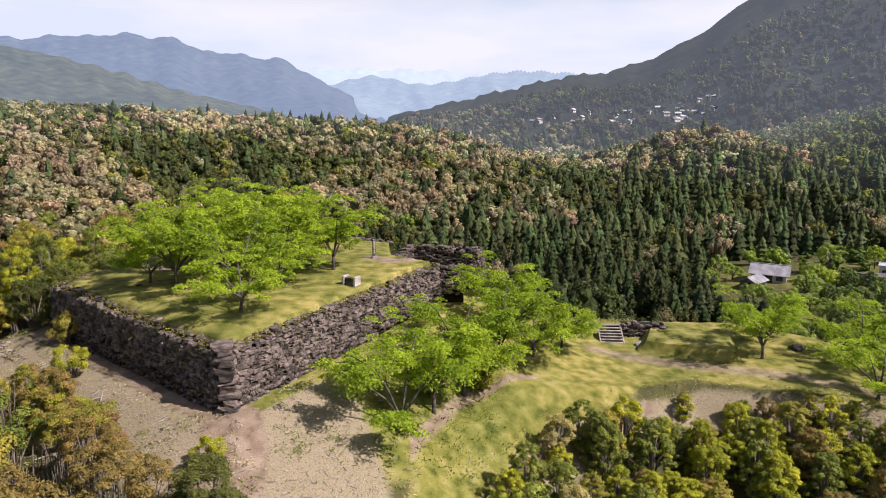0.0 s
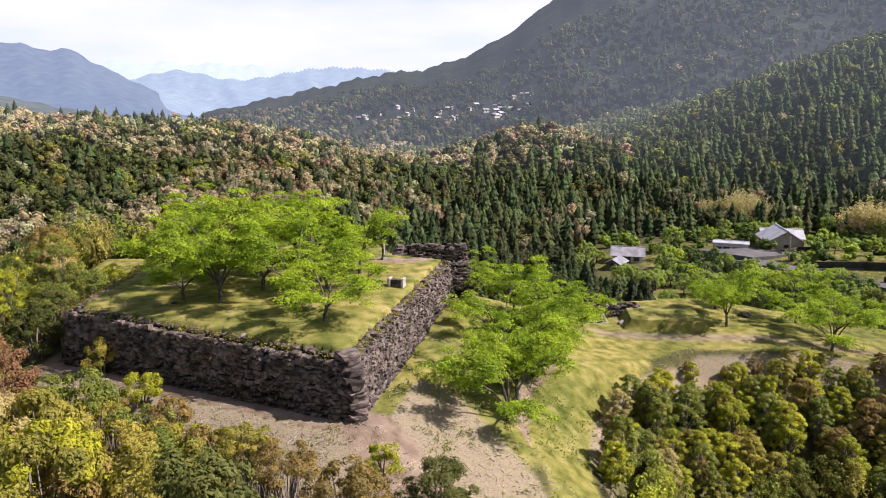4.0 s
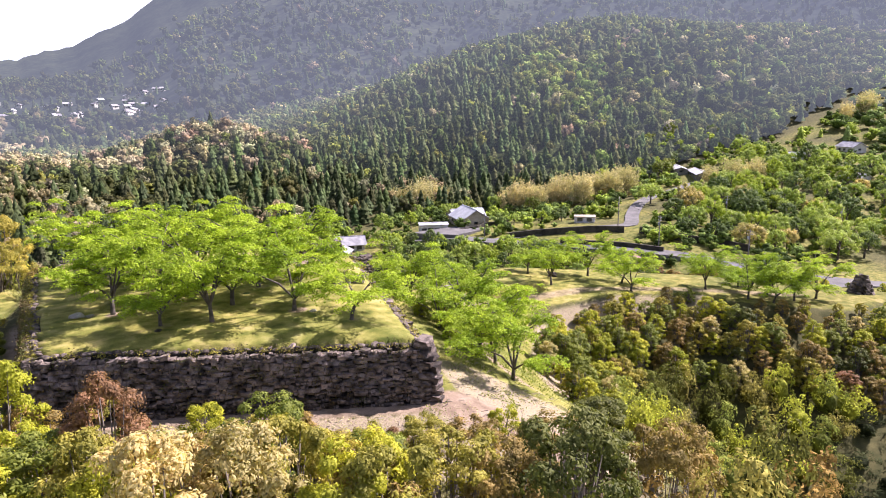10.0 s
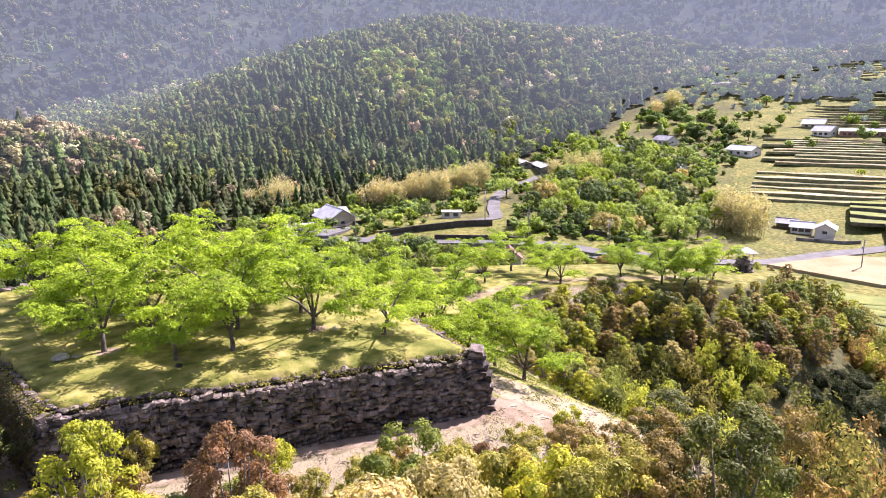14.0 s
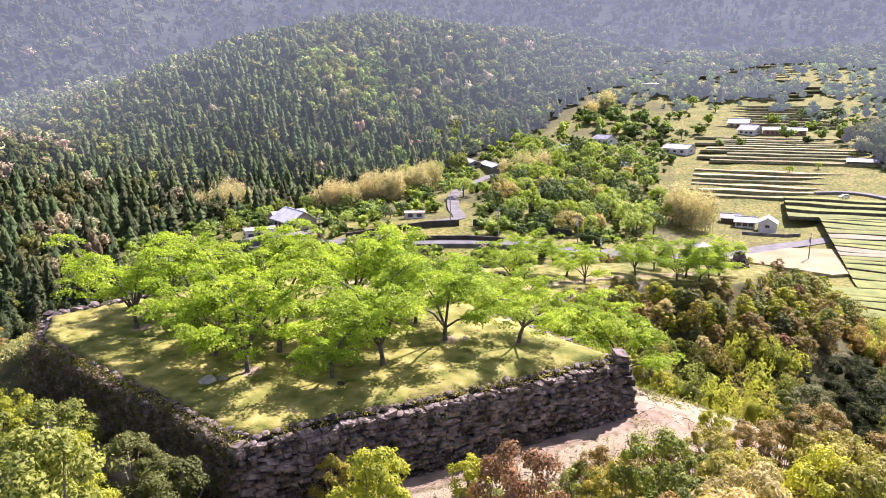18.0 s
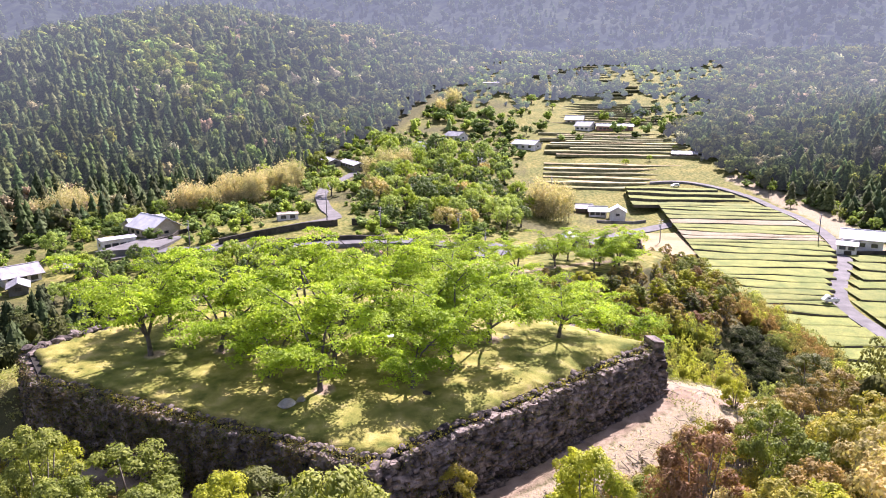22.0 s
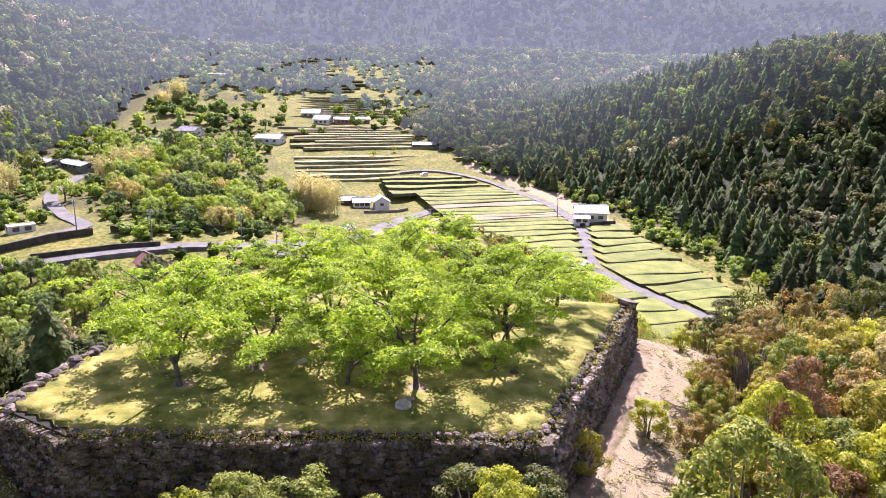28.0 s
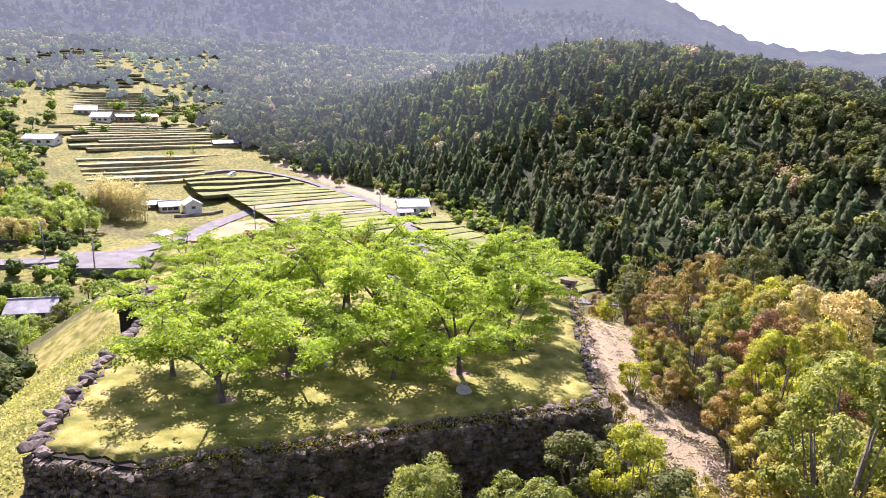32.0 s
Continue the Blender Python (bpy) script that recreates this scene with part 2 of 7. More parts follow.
GROUND = ground_material()
STONE = surface("wall_stone", (0.013, 0.0105, 0.0085), (0.225, 0.182, 0.155), 1.6, 0.85, 9, 0.8, 0.04, vary=0.65)
STONE_CORE = surface("wall_core", (0.012, 0.011, 0.010), (0.03, 0.027, 0.02), 2.0, 0.95, 10, 0.6, 0.03)
STONE_PALE = surface("pale_stone", (0.30, 0.27, 0.24), (0.50, 0.47, 0.42), 1.8, 0.85, 16, 0.5, 0.02, vary=0.25)
BARK = surface("cherry_bark", (0.055, 0.045, 0.038), (0.15, 0.13, 0.11), 3.0, 0.9, 18, 0.7, 0.03)
BARK_PALE = surface("grey_bark", (0.12, 0.10, 0.08), (0.24, 0.21, 0.17), 3.0, 0.9, 18, 0.6, 0.03)
WOOD = surface("weathered_wood", (0.25, 0.21, 0.17), (0.46, 0.42, 0.36), 2.0, 0.85, 20, 0.4, 0.01)
CHERRY = leafy("cherry_leaves", (0.15, 0.24, 0.018), (0.31, 0.43, 0.03), (0.5, 0.56, 0.065), 0.4)
LEAF_RUST = leafy("rusty_young_leaves", (0.09, 0.08, 0.025), (0.315, 0.23, 0.075), (0.46, 0.36, 0.15), 0.3, 1.1)
LEAF_OLIVE = leafy("olive_leaves", (0.11, 0.115, 0.03), (0.37, 0.335, 0.062), (0.54, 0.48, 0.13), 0.32, 1.1)
LEAF_LIME = leafy("lime_young_leaves", (0.16, 0.20, 0.02), (0.41, 0.425, 0.036), (0.55, 0.53, 0.07), 0.34, 1.1)
LEAF_DARK = leafy("dark_evergreen_leaves", (0.04, 0.055, 0.014), (0.105, 0.125, 0.028), (0.19, 0.20, 0.06), 0.25)
LEAF_GREEN = leafy("mid_green_leaves", (0.08, 0.11, 0.022), (0.225, 0.265, 0.05), (0.38, 0.39, 0.10), 0.3, 1.1)
LEAF_CREAM = leafy("cream_blossom_leaves", (0.20, 0.18, 0.06), (0.52, 0.44, 0.20), (0.70, 0.62, 0.36), 0.35)
LEAF_RED = leafy("red_brown_young_leaves", (0.12, 0.075, 0.04), (0.30, 0.165, 0.09), (0.44, 0.29, 0.18), 0.3)
# VILLAGE_GREEN and VILLAGE_DARK are lightened in colour to stand in for haze
VILLAGE_GREEN = leafy("village_green_leaves", (0.18, 0.25, 0.07), (0.34, 0.43, 0.12), (0.46, 0.52, 0.19), 0.45, 0.4)
VILLAGE_LIME = leafy("village_lime_leaves", (0.18, 0.25, 0.03), (0.34, 0.43, 0.055), (0.46, 0.52, 0.10), 0.4, 0.4)
VILLAGE_DARK = leafy("village_dark_leaves", (0.07, 0.11, 0.04), (0.13, 0.19, 0.065), (0.22, 0.28, 0.11), 0.3, 0.4)
DRY_BROWN = leafy("withered_grass", (0.05, 0.04, 0.022), (0.14, 0.105, 0.05), (0.24, 0.19, 0.10), 0.2)
LEAF_PALE = leafy("pale_grass", (0.2, 0.22, 0.09), (0.33, 0.35, 0.15), (0.47, 0.46, 0.25), 0.4)
LEAF_TAN = leafy("straw_bamboo_leaves", (0.34, 0.30, 0.18), (0.54, 0.48, 0.31), (0.66, 0.6, 0.42), 0.35)
# far foliage with the haze put into its emission
BACKDROP_HAZE = tinted("hazed_distant_woods", through=0.1)
emit_haze(BACKDROP_HAZE)
FAR_LEAF = tinted("far_woods", through=0.3)
PADDY = surface("paddy_grass", (0.10, 0.135, 0.022), (0.20, 0.215, 0.045), 0.25, 0.9, 3.0, 0.4, 0.05, vary=0.14)
PADDY_WALL = surface("paddy_bank", (0.055, 0.05, 0.035), (0.14, 0.12, 0.08), 0.5, 0.95, 3.0, 0.6, 0.08)
ASPHALT = surface("worn_asphalt", (0.10, 0.098, 0.096), (0.17, 0.165, 0.16), 0.3, 0.9, 6.0, 0.2, 0.01)
CONCRETE = surface("old_concrete", (0.10, 0.095, 0.085), (0.26, 0.245, 0.22), 0.4, 0.9, 5.0, 0.3, 0.02)
PLASTER = surface("white_plaster", (0.52, 0.50, 0.46), (0.72, 0.70, 0.67), 0.4, 0.8, 6.0, 0.1, 0.01)
ROOF = surface("grey_roof_tiles", (0.20, 0.20, 0.215), (0.40, 0.40, 0.42), 0.5, 0.5, 5.0, 0.4, 0.03, vary=0.2)
ROOF_PALE = surface("pale_metal_roof", (0.42, 0.43, 0.45), (0.60, 0.61, 0.63), 0.4, 0.45, 5.0, 0.15, 0.01)
DARKWOOD = surface("dark_wood_wall", (0.06, 0.045, 0.035), (0.16, 0.12, 0.09), 0.8, 0.85, 8.0, 0.3, 0.01)
GLASS_DARK = surface("window_pane", (0.03, 0.035, 0.04), (0.06, 0.07, 0.08), 0.5, 0.15, 5.0, 0.02, 0.001, spec=0.6)
METAL = surface("grey_metal", (0.35, 0.36, 0.37), (0.5, 0.5, 0.5), 1.0, 0.45, 9.0, 0.1, 0.005, metal=0.6)
CARPAINT = surface("white_car_paint", (0.7, 0.7, 0.7), (0.8, 0.8, 0.8), 0.6, 0.3, 5.0, 0.02, 0.001, spec=0.5)
RUBBER = surface("black_rubber", (0.015, 0.015, 0.015), (0.03, 0.03, 0.03), 3.0, 0.8, 20.0, 0.2, 0.005)
# mountain colour, with haze painted over it as emission
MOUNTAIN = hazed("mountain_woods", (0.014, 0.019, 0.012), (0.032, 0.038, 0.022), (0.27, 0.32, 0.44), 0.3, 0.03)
emit_haze(MOUNTAIN)
# farther ranges emit paler, bluer light: haze painted by hand for each
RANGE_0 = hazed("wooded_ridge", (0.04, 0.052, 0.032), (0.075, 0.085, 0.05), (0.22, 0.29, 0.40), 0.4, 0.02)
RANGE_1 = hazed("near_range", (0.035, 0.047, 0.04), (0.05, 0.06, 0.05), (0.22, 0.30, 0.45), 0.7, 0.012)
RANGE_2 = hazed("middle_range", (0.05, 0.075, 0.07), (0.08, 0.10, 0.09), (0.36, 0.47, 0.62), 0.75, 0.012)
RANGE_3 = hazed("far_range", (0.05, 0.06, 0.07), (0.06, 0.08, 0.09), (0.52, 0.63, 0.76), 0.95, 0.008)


# ---- mesh helpers ----
def mesh_np(name, verts, faces, smooth=False):
    """A mesh from arrays of corners and of triangles or quads."""
    me = bpy.data.meshes.new(name)
    k = faces.shape[1]
    me.vertices.add(len(verts))
    me.vertices.foreach_set("co", np.ascontiguousarray(verts, np.float32).ravel())
    me.loops.add(faces.size)
    me.loops.foreach_set("vertex_index", np.ascontiguousarray(faces, np.int32).ravel())
    me.polygons.add(len(faces))
    me.polygons.foreach_set("loop_start", np.arange(0, faces.size, k, dtype=np.int32))
    me.polygons.foreach_set("use_smooth", np.full(len(faces), smooth))
    me.update(calc_edges=True)
    return me


def put_attr(me, name, values):
    a = me.attributes.new(name, "FLOAT", "POINT")
    a.data.foreach_set("value", np.ascontiguousarray(values, np.float32))


def put_colour(me, name, rgb):
    a = me.attributes.new(name, "FLOAT_COLOR", "POINT")
    a.data.foreach_set("color", np.c_[rgb, np.ones(len(rgb))].astype(np.float32).ravel())


def part(name, geo, material, parent=None, label=""):
    """Links a bmesh or a mesh as one object, under a thing or a part if one is given."""
    if isinstance(geo, bmesh.types.BMesh):
        me = bpy.data.meshes.new(name)
        geo.to_mesh(me)
        geo.free()
    else:
        me = geo
    if not me.materials:
        me.materials.append(material)
    ob = new(name, me)
    if parent is not None:
        ob.parent = parent
    if label:
        tagged(ob, label)
    return ob


def box(bm, sx, sy, sz, m=None, bevel=0.0):
    """A box standing on its base's centre, bevelled."""
    r = bmesh.ops.create_cube(bm, size=1.0)["verts"]
    bmesh.ops.transform(bm, matrix=(m or Matrix()) @ Matrix.Translation((0, 0, sz / 2)) @ Matrix.Diagonal((sx, sy, sz, 1)), verts=r)
    if bevel:
        es = list({e for v in r for e in v.link_edges})
        bmesh.ops.bevel(bm, geom=es, offset=bevel, segments=1, affect="EDGES")
    return bm


def tube(bm, points, radii, sides=6):
    """A tapered tube along points."""
    rings = []
    for k, p in enumerate(points):
        p = Vector(p)
        d = (Vector(points[min(k + 1, len(points) - 1)]) - Vector(points[max(k - 1, 0)])).normalized()
        u = d.cross(Vector((0.3, 0.9, 0.2))).normalized()
        w = d.cross(u)
        rings.append([bm.verts.new(p + (u * math.cos(a) + w * math.sin(a)) * radii[k]) for a in (2 * math.pi * s / sides for s in range(sides))])
    for a, b in zip(rings, rings[1:]):
        for s in range(sides):
            f = bm.faces.new((a[s], a[(s + 1) % sides], b[(s + 1) % sides], b[s]))
            f.smooth = True
    bm.faces.new(rings[-1])
    return bm


def leaves(rng, centres, spread, per, size, flat=0.4, up=0.5, outward=None):
    """Corners and quads of folded leaf sprays scattered round centres."""
    n = len(centres) * per
    c = np.repeat(centres, per, 0) + rng.normal(0, 1, (n, 3)) * np.asarray(spread) * (1, 1, flat)
    nrm = rng.normal(0, 1, (n, 3)) * (0.75 if outward is None else 0.42) + (0, 0, up)
    if outward is not None:
        nrm += np.repeat(outward, per, 0) * 0.8
    nrm /= np.linalg.norm(nrm, axis=1, keepdims=True) + 1e-9
    a = np.cross(nrm, rng.normal(0, 1, (n, 3)))
    a /= np.linalg.norm(a, axis=1, keepdims=True) + 1e-9
    b = np.cross(nrm, a)
    s = size * rng.uniform(0.55, 1.35, (n, 1))
    v = np.stack([c - a * s, c - b * s * 0.55 - nrm * s * 0.15, c + a * s, c + b * s * 0.55 - nrm * s * 0.15], 1).reshape(-1, 3)
    return v, np.arange(4 * n).reshape(n, 4)


# ---- lie of the land ----
def smooth(e0, e1, v):
    t = np.clip((v - e0) / (e1 - e0), 0, 1)
    return t * t * (3 - 2 * t)


def segment_dist(x, y, pts):
    """Distance to a polyline, and how far along it the nearest point lies (0 to 1)."""
    best, along = np.full(np.shape(x), 1e9), np.zeros(np.shape(x))
    for k in range(len(pts) - 1):
        (ax, ay), (bx, by) = pts[k][:2], pts[k + 1][:2]
        t = np.clip(((x - ax) * (bx - ax) + (y - ay) * (by - ay)) / ((bx - ax) ** 2 + (by - ay) ** 2), 0, 1)
        d = np.hypot(x - ax - t * (bx - ax), y - ay - t * (by - ay))
        along = np.where(d < best, (k + t) / (len(pts) - 1), along)
        best = np.minimum(best, d)
    return best, along


def inside(x, y, poly):
    """Signed distance to a polygon, negative inside."""
    d, _ = segment_dist(x, y, list(poly) + [poly[0]])
    hit = np.zeros(np.shape(x), bool)
    for (ax, ay), (bx, by) in zip(poly, list(poly[1:]) + [poly[0]]):
        cross = ((ay > y) != (by > y)) & (x < (bx - ax) * (y - ay) / (by - ay + 1e-12) + ax)
        hit ^= cross
    return np.where(hit, -d, d)


def bump2(x, y, cx, cy, sx, sy, turn=0.0):
    c, s = math.cos(radians(turn)), math.sin(radians(turn))
    u, v = (x - cx) * c + (y - cy) * s, -(x - cx) * s + (y - cy) * c
    return np.exp(-0.5 * ((u / sx) ** 2 + (v / sy) ** 2))


def wave(x, y, size, seed=0):
    """Gentle unevenness, about -1 to 1."""
    x, y = x / size + seed * 3.1, y / size - seed * 1.7
    return (np.sin(x * 1.3 + 1.7 * np.sin(y * 0.9)) + np.sin(y * 1.7 + 1.3 * np.sin(x * 1.1 + 2)) + 0.5 * np.sin(2.9 * x + 2.3 * y)) / 2.5


A, C, D, E_ = (-12.8, 37.3), (-30.8, 52.0), (-25.0, 73.5), (-21.5, 77.2)
G, B = (-5.2, 69.5), (-0.6, 60.2)
BAILEY = [A, B, (-4.6, 63.6), G, (-10.0, 72.0), (-16.5, 75.2), E_, D, C]
TERRACE = [(1.5, 66), (5.0, 47), (12, 49.5), (20, 52.5), (30, 49.5), (38, 44.5), (40, 36), (46, 28.5), (64, 25), (60, 40), (44, 58), (33, 68), (15, 69)]
GRASS_LANE = [(14.2, 51.5), (7, 46.5), (3.5, 43), (1.0, 37.5), (0, 34.5), (-1.2, 30), (-1, 25), (1, 16)]
YARD = [(-37, 79), (-34, 76.5), (-28.5, 76.5), (-25.5, 79), (-23.5, 88), (-36, 91)]
STEPS = (16.4, 62.4)
BASIN = [(45, -30), (75, -62), (150, -76), (215, -58), (255, -44), (300, -34), (345, -24), (420, -60), (560, -110), (740, -130), (740, 110), (520, 130), (330, 150), (255, 165), (200, 180), (150, 200), (70, 205), (60, 120), (75, 60), (50, 30)]


def terrace_level(x, y):
    return -8.3 - 0.075 * np.clip(x - 30, 0, 40) + 0.12 * np.clip(16 - x, 0, 14)


def height(x, y):
    x, y = np.asarray(x, float), np.asarray(y, float)
    # valley floor, rising to the east; village knoll; the ground to the north
    v = -32.3 + 0.036 * np.clip(x - 60, 0, 160) + 0.142 * np.clip(x - 220, 0, 480) + 0.05 * np.clip(x - 450, 0, 250) - 3.0 * smooth(-15, 12, y) * smooth(130, 170, x) * smooth(330, 230, x)
    v = v + 8.5 * bump2(x, y, 185, 110, 55, 34, 15) + 2.6 * bump2(x, y, 125, 155, 45, 45) + 5 * bump2(x, y, 275, 140, 45, 45) + 9 * bump2(x, y, 470, 110, 60, 45)
    v = v - 6 * smooth(30, -120, x) * smooth(150, 60, np.abs(y - 40))
    # wooded hills, kept off the open basin
    w = 40 * bump2(x, y, -205, 400, 150, 95, -12) + 13 * bump2(x, y, -20, 395, 55, 50, -10) + 21 * bump2(x, y, 129, 350, 32, 30)
    w = w + 26 * bump2(x, y, -330, 210, 130, 120)
    w = w + 33 * bump2(x, y, 420, 350, 110, 130, 30) + 13 * bump2(x, y, 285, 300, 75, 60, 35) + 40 * bump2(x, y, 593, 369, 240, 165, 28)
    w = w + 56 * bump2(x, y, 240, -230, 90, 92) + 25 * bump2(x, y, 85, -245, 85, 80) + 14 * bump2(x, y, -120, -240, 160, 110)
    v = v + w * smooth(-15, 110, inside(x, y, BASIN))
    v = v + 2.5 * wave(x, y, 60, 1) * smooth(260, 400, np.hypot(x + 15, y - 55))
    # castle hill
    d = inside(x, y, BAILEY)
    steep = 0.30 + 0.22 * smooth(-10, 15, x) + 0.12 * smooth(66, 90, y)
    out = np.clip(d - 2.2, 0, None)
    hill = -4.0 - steep * out - 0.006 * np.clip(out, 0, 60) ** 2 * 0.6
    north = smooth(70.5, 76, y + 0.35 * (x + 14)) * smooth(-30, -20, x)
    hill = np.where(d > 0, hill * (1 - 0.55 * north * smooth(14, 0, d)), hill)
    hill = np.where(d > 0.5, np.maximum(hill, -4.25 - 0.7 * np.clip(inside(x, y, YARD), 0, None)), hill)
    dt = inside(x, y, TERRACE)
    ter = terrace_level(x, y) - np.clip(dt, 0, None) * 0.62 - 0.4 * smooth(0, 3, dt)
    k = 3.0
    h2 = np.maximum(hill, ter)
    blend = np.clip(0.5 + 0.5 * (hill - ter) / k, 0, 1)
    h2 = ter + (hill - ter) * blend + k * blend * (1 - blend)
    k = 8.0
    blend = np.clip(0.5 + 0.5 * (h2 - v) / k, 0, 1)
    z = v + (h2 - v) * blend + k * blend * (1 - blend) * 0.5
    z = z + 0.05 * wave(x, y, 3.7, 2) * smooth(1.5, 4, d) + 0.03 * wave(x, y, 0.8, 3) * smooth(1.0, 3, d)
    # the bailey's own floor
    top = 0.0 + 0.05 * wave(x, y, 4.0, 4) - 0.28 * smooth(-2.5, 0.0, d) * smooth(62, 40, y)
    z = np.where(d < -0.42, top, z)
    return z


def ground_at(x, y):
    return float(height(np.array([x]), np.array([y]))[0])


BAILEY_CHERRIES = ((-13.6, 43.8, 0.86), (-15.1, 48.3, 1.0), (-20.4, 50.0, 0.95), (-23.1, 51.8, 0.75), (-24.3, 56.7, 0.95), (-23.0, 60.2, 0.8),
                   (-20.9, 57.0, 1.05), (-21.0, 68.8, 1.0), (-17.4, 52.8, 1.05), (-16.4, 70.2, 0.9), (-19.6, 64.9, 0.95), (-16.6, 60.3, 1.1),
                   (-13.4, 56.0, 1.05), (-12.3, 63.5, 1.1), (-9.4, 56.4, 0.95), (-12.6, 51.6, 0.85), (-14.2, 66.2, 1.0))


# ---- the ground, one sheet to the horizon ----
def build_ground():
    cx, cy, na = -15.0, 55.0, 430
    r = [0.3]
    while r[-1] < 4700:
        r.append(r[-1] + max(0.45, 0.0145 * r[-1]))
    r = np.array(r)
    ang = np.linspace(0, 2 * math.pi, na, endpoint=False)
    R, T = np.meshgrid(r, ang, indexing="ij")
    x, y = cx + R * np.sin(T), cy + R * np.cos(T)
    z = height(x, y)
    z = np.where(R > 1300, z * smooth(2200, 1300, R) - 30 * (1 - smooth(2200, 1300, R)), z)
    i = np.arange(len(r) * na).reshape(len(r), na)
    j = np.roll(i, -1, 1)
    f = np.stack([i[:-1], i[1:], j[1:], j[:-1]], -1).reshape(-1, 4)
    me = mesh_np("ground", np.stack([x, y, z], -1).reshape(-1, 3), f, True)
    x, y = x.ravel(), y.ravel()
    d = inside(x, y, BAILEY)
    dt = inside(x, y, TERRACE)
    # worn earth: the way round the wall's foot, the path down from the corner, the terrace's paths
    foot = smooth(3.0, 1.4, d) * smooth(-0.3, 0.3, d) * smooth(-10.5, -13.5, x) * smooth(78, 70, y)
    down, _ = segment_dist(x, y, [(-12.2, 36.0), (-11.0, 33.0), (-10.5, 28.0), (-8.5, 20.0), (-7, 12)])
    p2, _ = segment_dist(x, y, [(14, 59), (20, 56), (30, 53), (40, 46), (50, 35)])
    soil = np.maximum.reduce([foot * 0.7, 1.0 * smooth(2.5, 0.9, down), 0.55 * smooth(2.4, 0.6, p2)])
    gate, _ = segment_dist(x, y, [(-6.6, 61.6), (-5.0, 60.2), (-3.2, 60.5)])
    soil = np.maximum(soil, 0.8 * smooth(1.5, 0.5, gate) * (d < -0.5))
    for k, (tx, ty, _) in enumerate(BAILEY_CHERRIES):
        soil = np.maximum(soil, (0.45, 0.75, 0.3)[k % 3] * smooth(1.1, 0.25, np.hypot((x - tx - 0.2) * 0.8, y - ty + 0.15)) * (d < -0.5))
    rim = (d < -0.42) * smooth(-2.0, -0.5, d) * 0.3
    soil = np.maximum(soil, rim)
    bare, _ = segment_dist(x, y, [(-8.8, 38), (-7, 33), (-6.5, 29)])
    brush = smooth(5.4, 2.8, bare) * smooth(1.6, 2.8, d)
    ledge, _ = segment_dist(x, y, [(4, 38), (9, 44), (14, 47.5), (21, 50), (30, 47.5), (38, 42)])
    brush = np.maximum(brush, 0.8 * smooth(2.4, 0.8, ledge))
    west, _ = segment_dist(x, y, [(-14, 33.5), (-24, 40), (-34, 48)])
    brush = np.maximum(brush, 0.9 * smooth(4.5, 2.0, west) * (d > 2.0))
    plot, _ = segment_dist(x, y, [(146, -51), (172, -52), (205, -54), (238, -46), (262, -38)])
    brush = np.maximum(brush, 0.75 * smooth(8.0, 4.0, plot))
    lane, _ = segment_dist(x, y, GRASS_LANE)
    lawn = smooth(2.3, 1.0, lane)
    soil = np.maximum(soil, 0.7 * smooth(0.9, 0.2, np.abs(lane - 2.8)) * (x > -2) * (y < 50))
    slope = smooth(13, 9, segment_dist(x, y, [(-6, 45), (2, 58)])[0])
    far = np.hypot(x + 15, y - 55)
    fields = smooth(0, 6, -inside(x, y, FIELDS))
    open_land = np.maximum.reduce([smooth(0.5, -0.5, dt), lawn, slope, (d < 0) * 1.0, smooth(1.5, 0.0, inside(x, y, YARD)), smooth(44, 30, d) * smooth(62, 66, y) * smooth(40, 25, x) * smooth(-24, -20, x), fields, smooth(18, 8, segment_dist(x, y, VILLAGE)[0])])
    litter = np.clip(1 - open_land, 0, 1) * (1 - 0.6 * brush)
    put_attr(me, "meadow", smooth(45, 75, far))
    put_attr(me, "soil", soil)
    put_attr(me, "brush", brush * (1 - lawn))
    put_attr(me, "litter", litter * np.maximum(smooth(-25, 5, inside(x, y, BASIN)), 0.45 + 0.25 * wave(x, y, 9, 5)))
    ob = part("ground", me, GROUND)
    return tagged(ob, "grassy castle hill with worn earth paths and a wooded valley", "ground", kind="structure")


FIELDS = [(52, 26), (44, -18), (62, -50), (110, -72), (150, -62), (230, -52), (300, -40), (420, -35), (560, -90), (730, -120), (730, 20), (560, 50), (400, 75), (300, 62), (235, 50), (205, 12), (150, 24), (112, 44), (80, 40)]
VILLAGE = [(103, 163), (112, 158), (125, 135), (130, 115), (128, 85), (140, 60), (150, 40)]
build_ground()


# ---- mountains and ranges ----
grid = {}


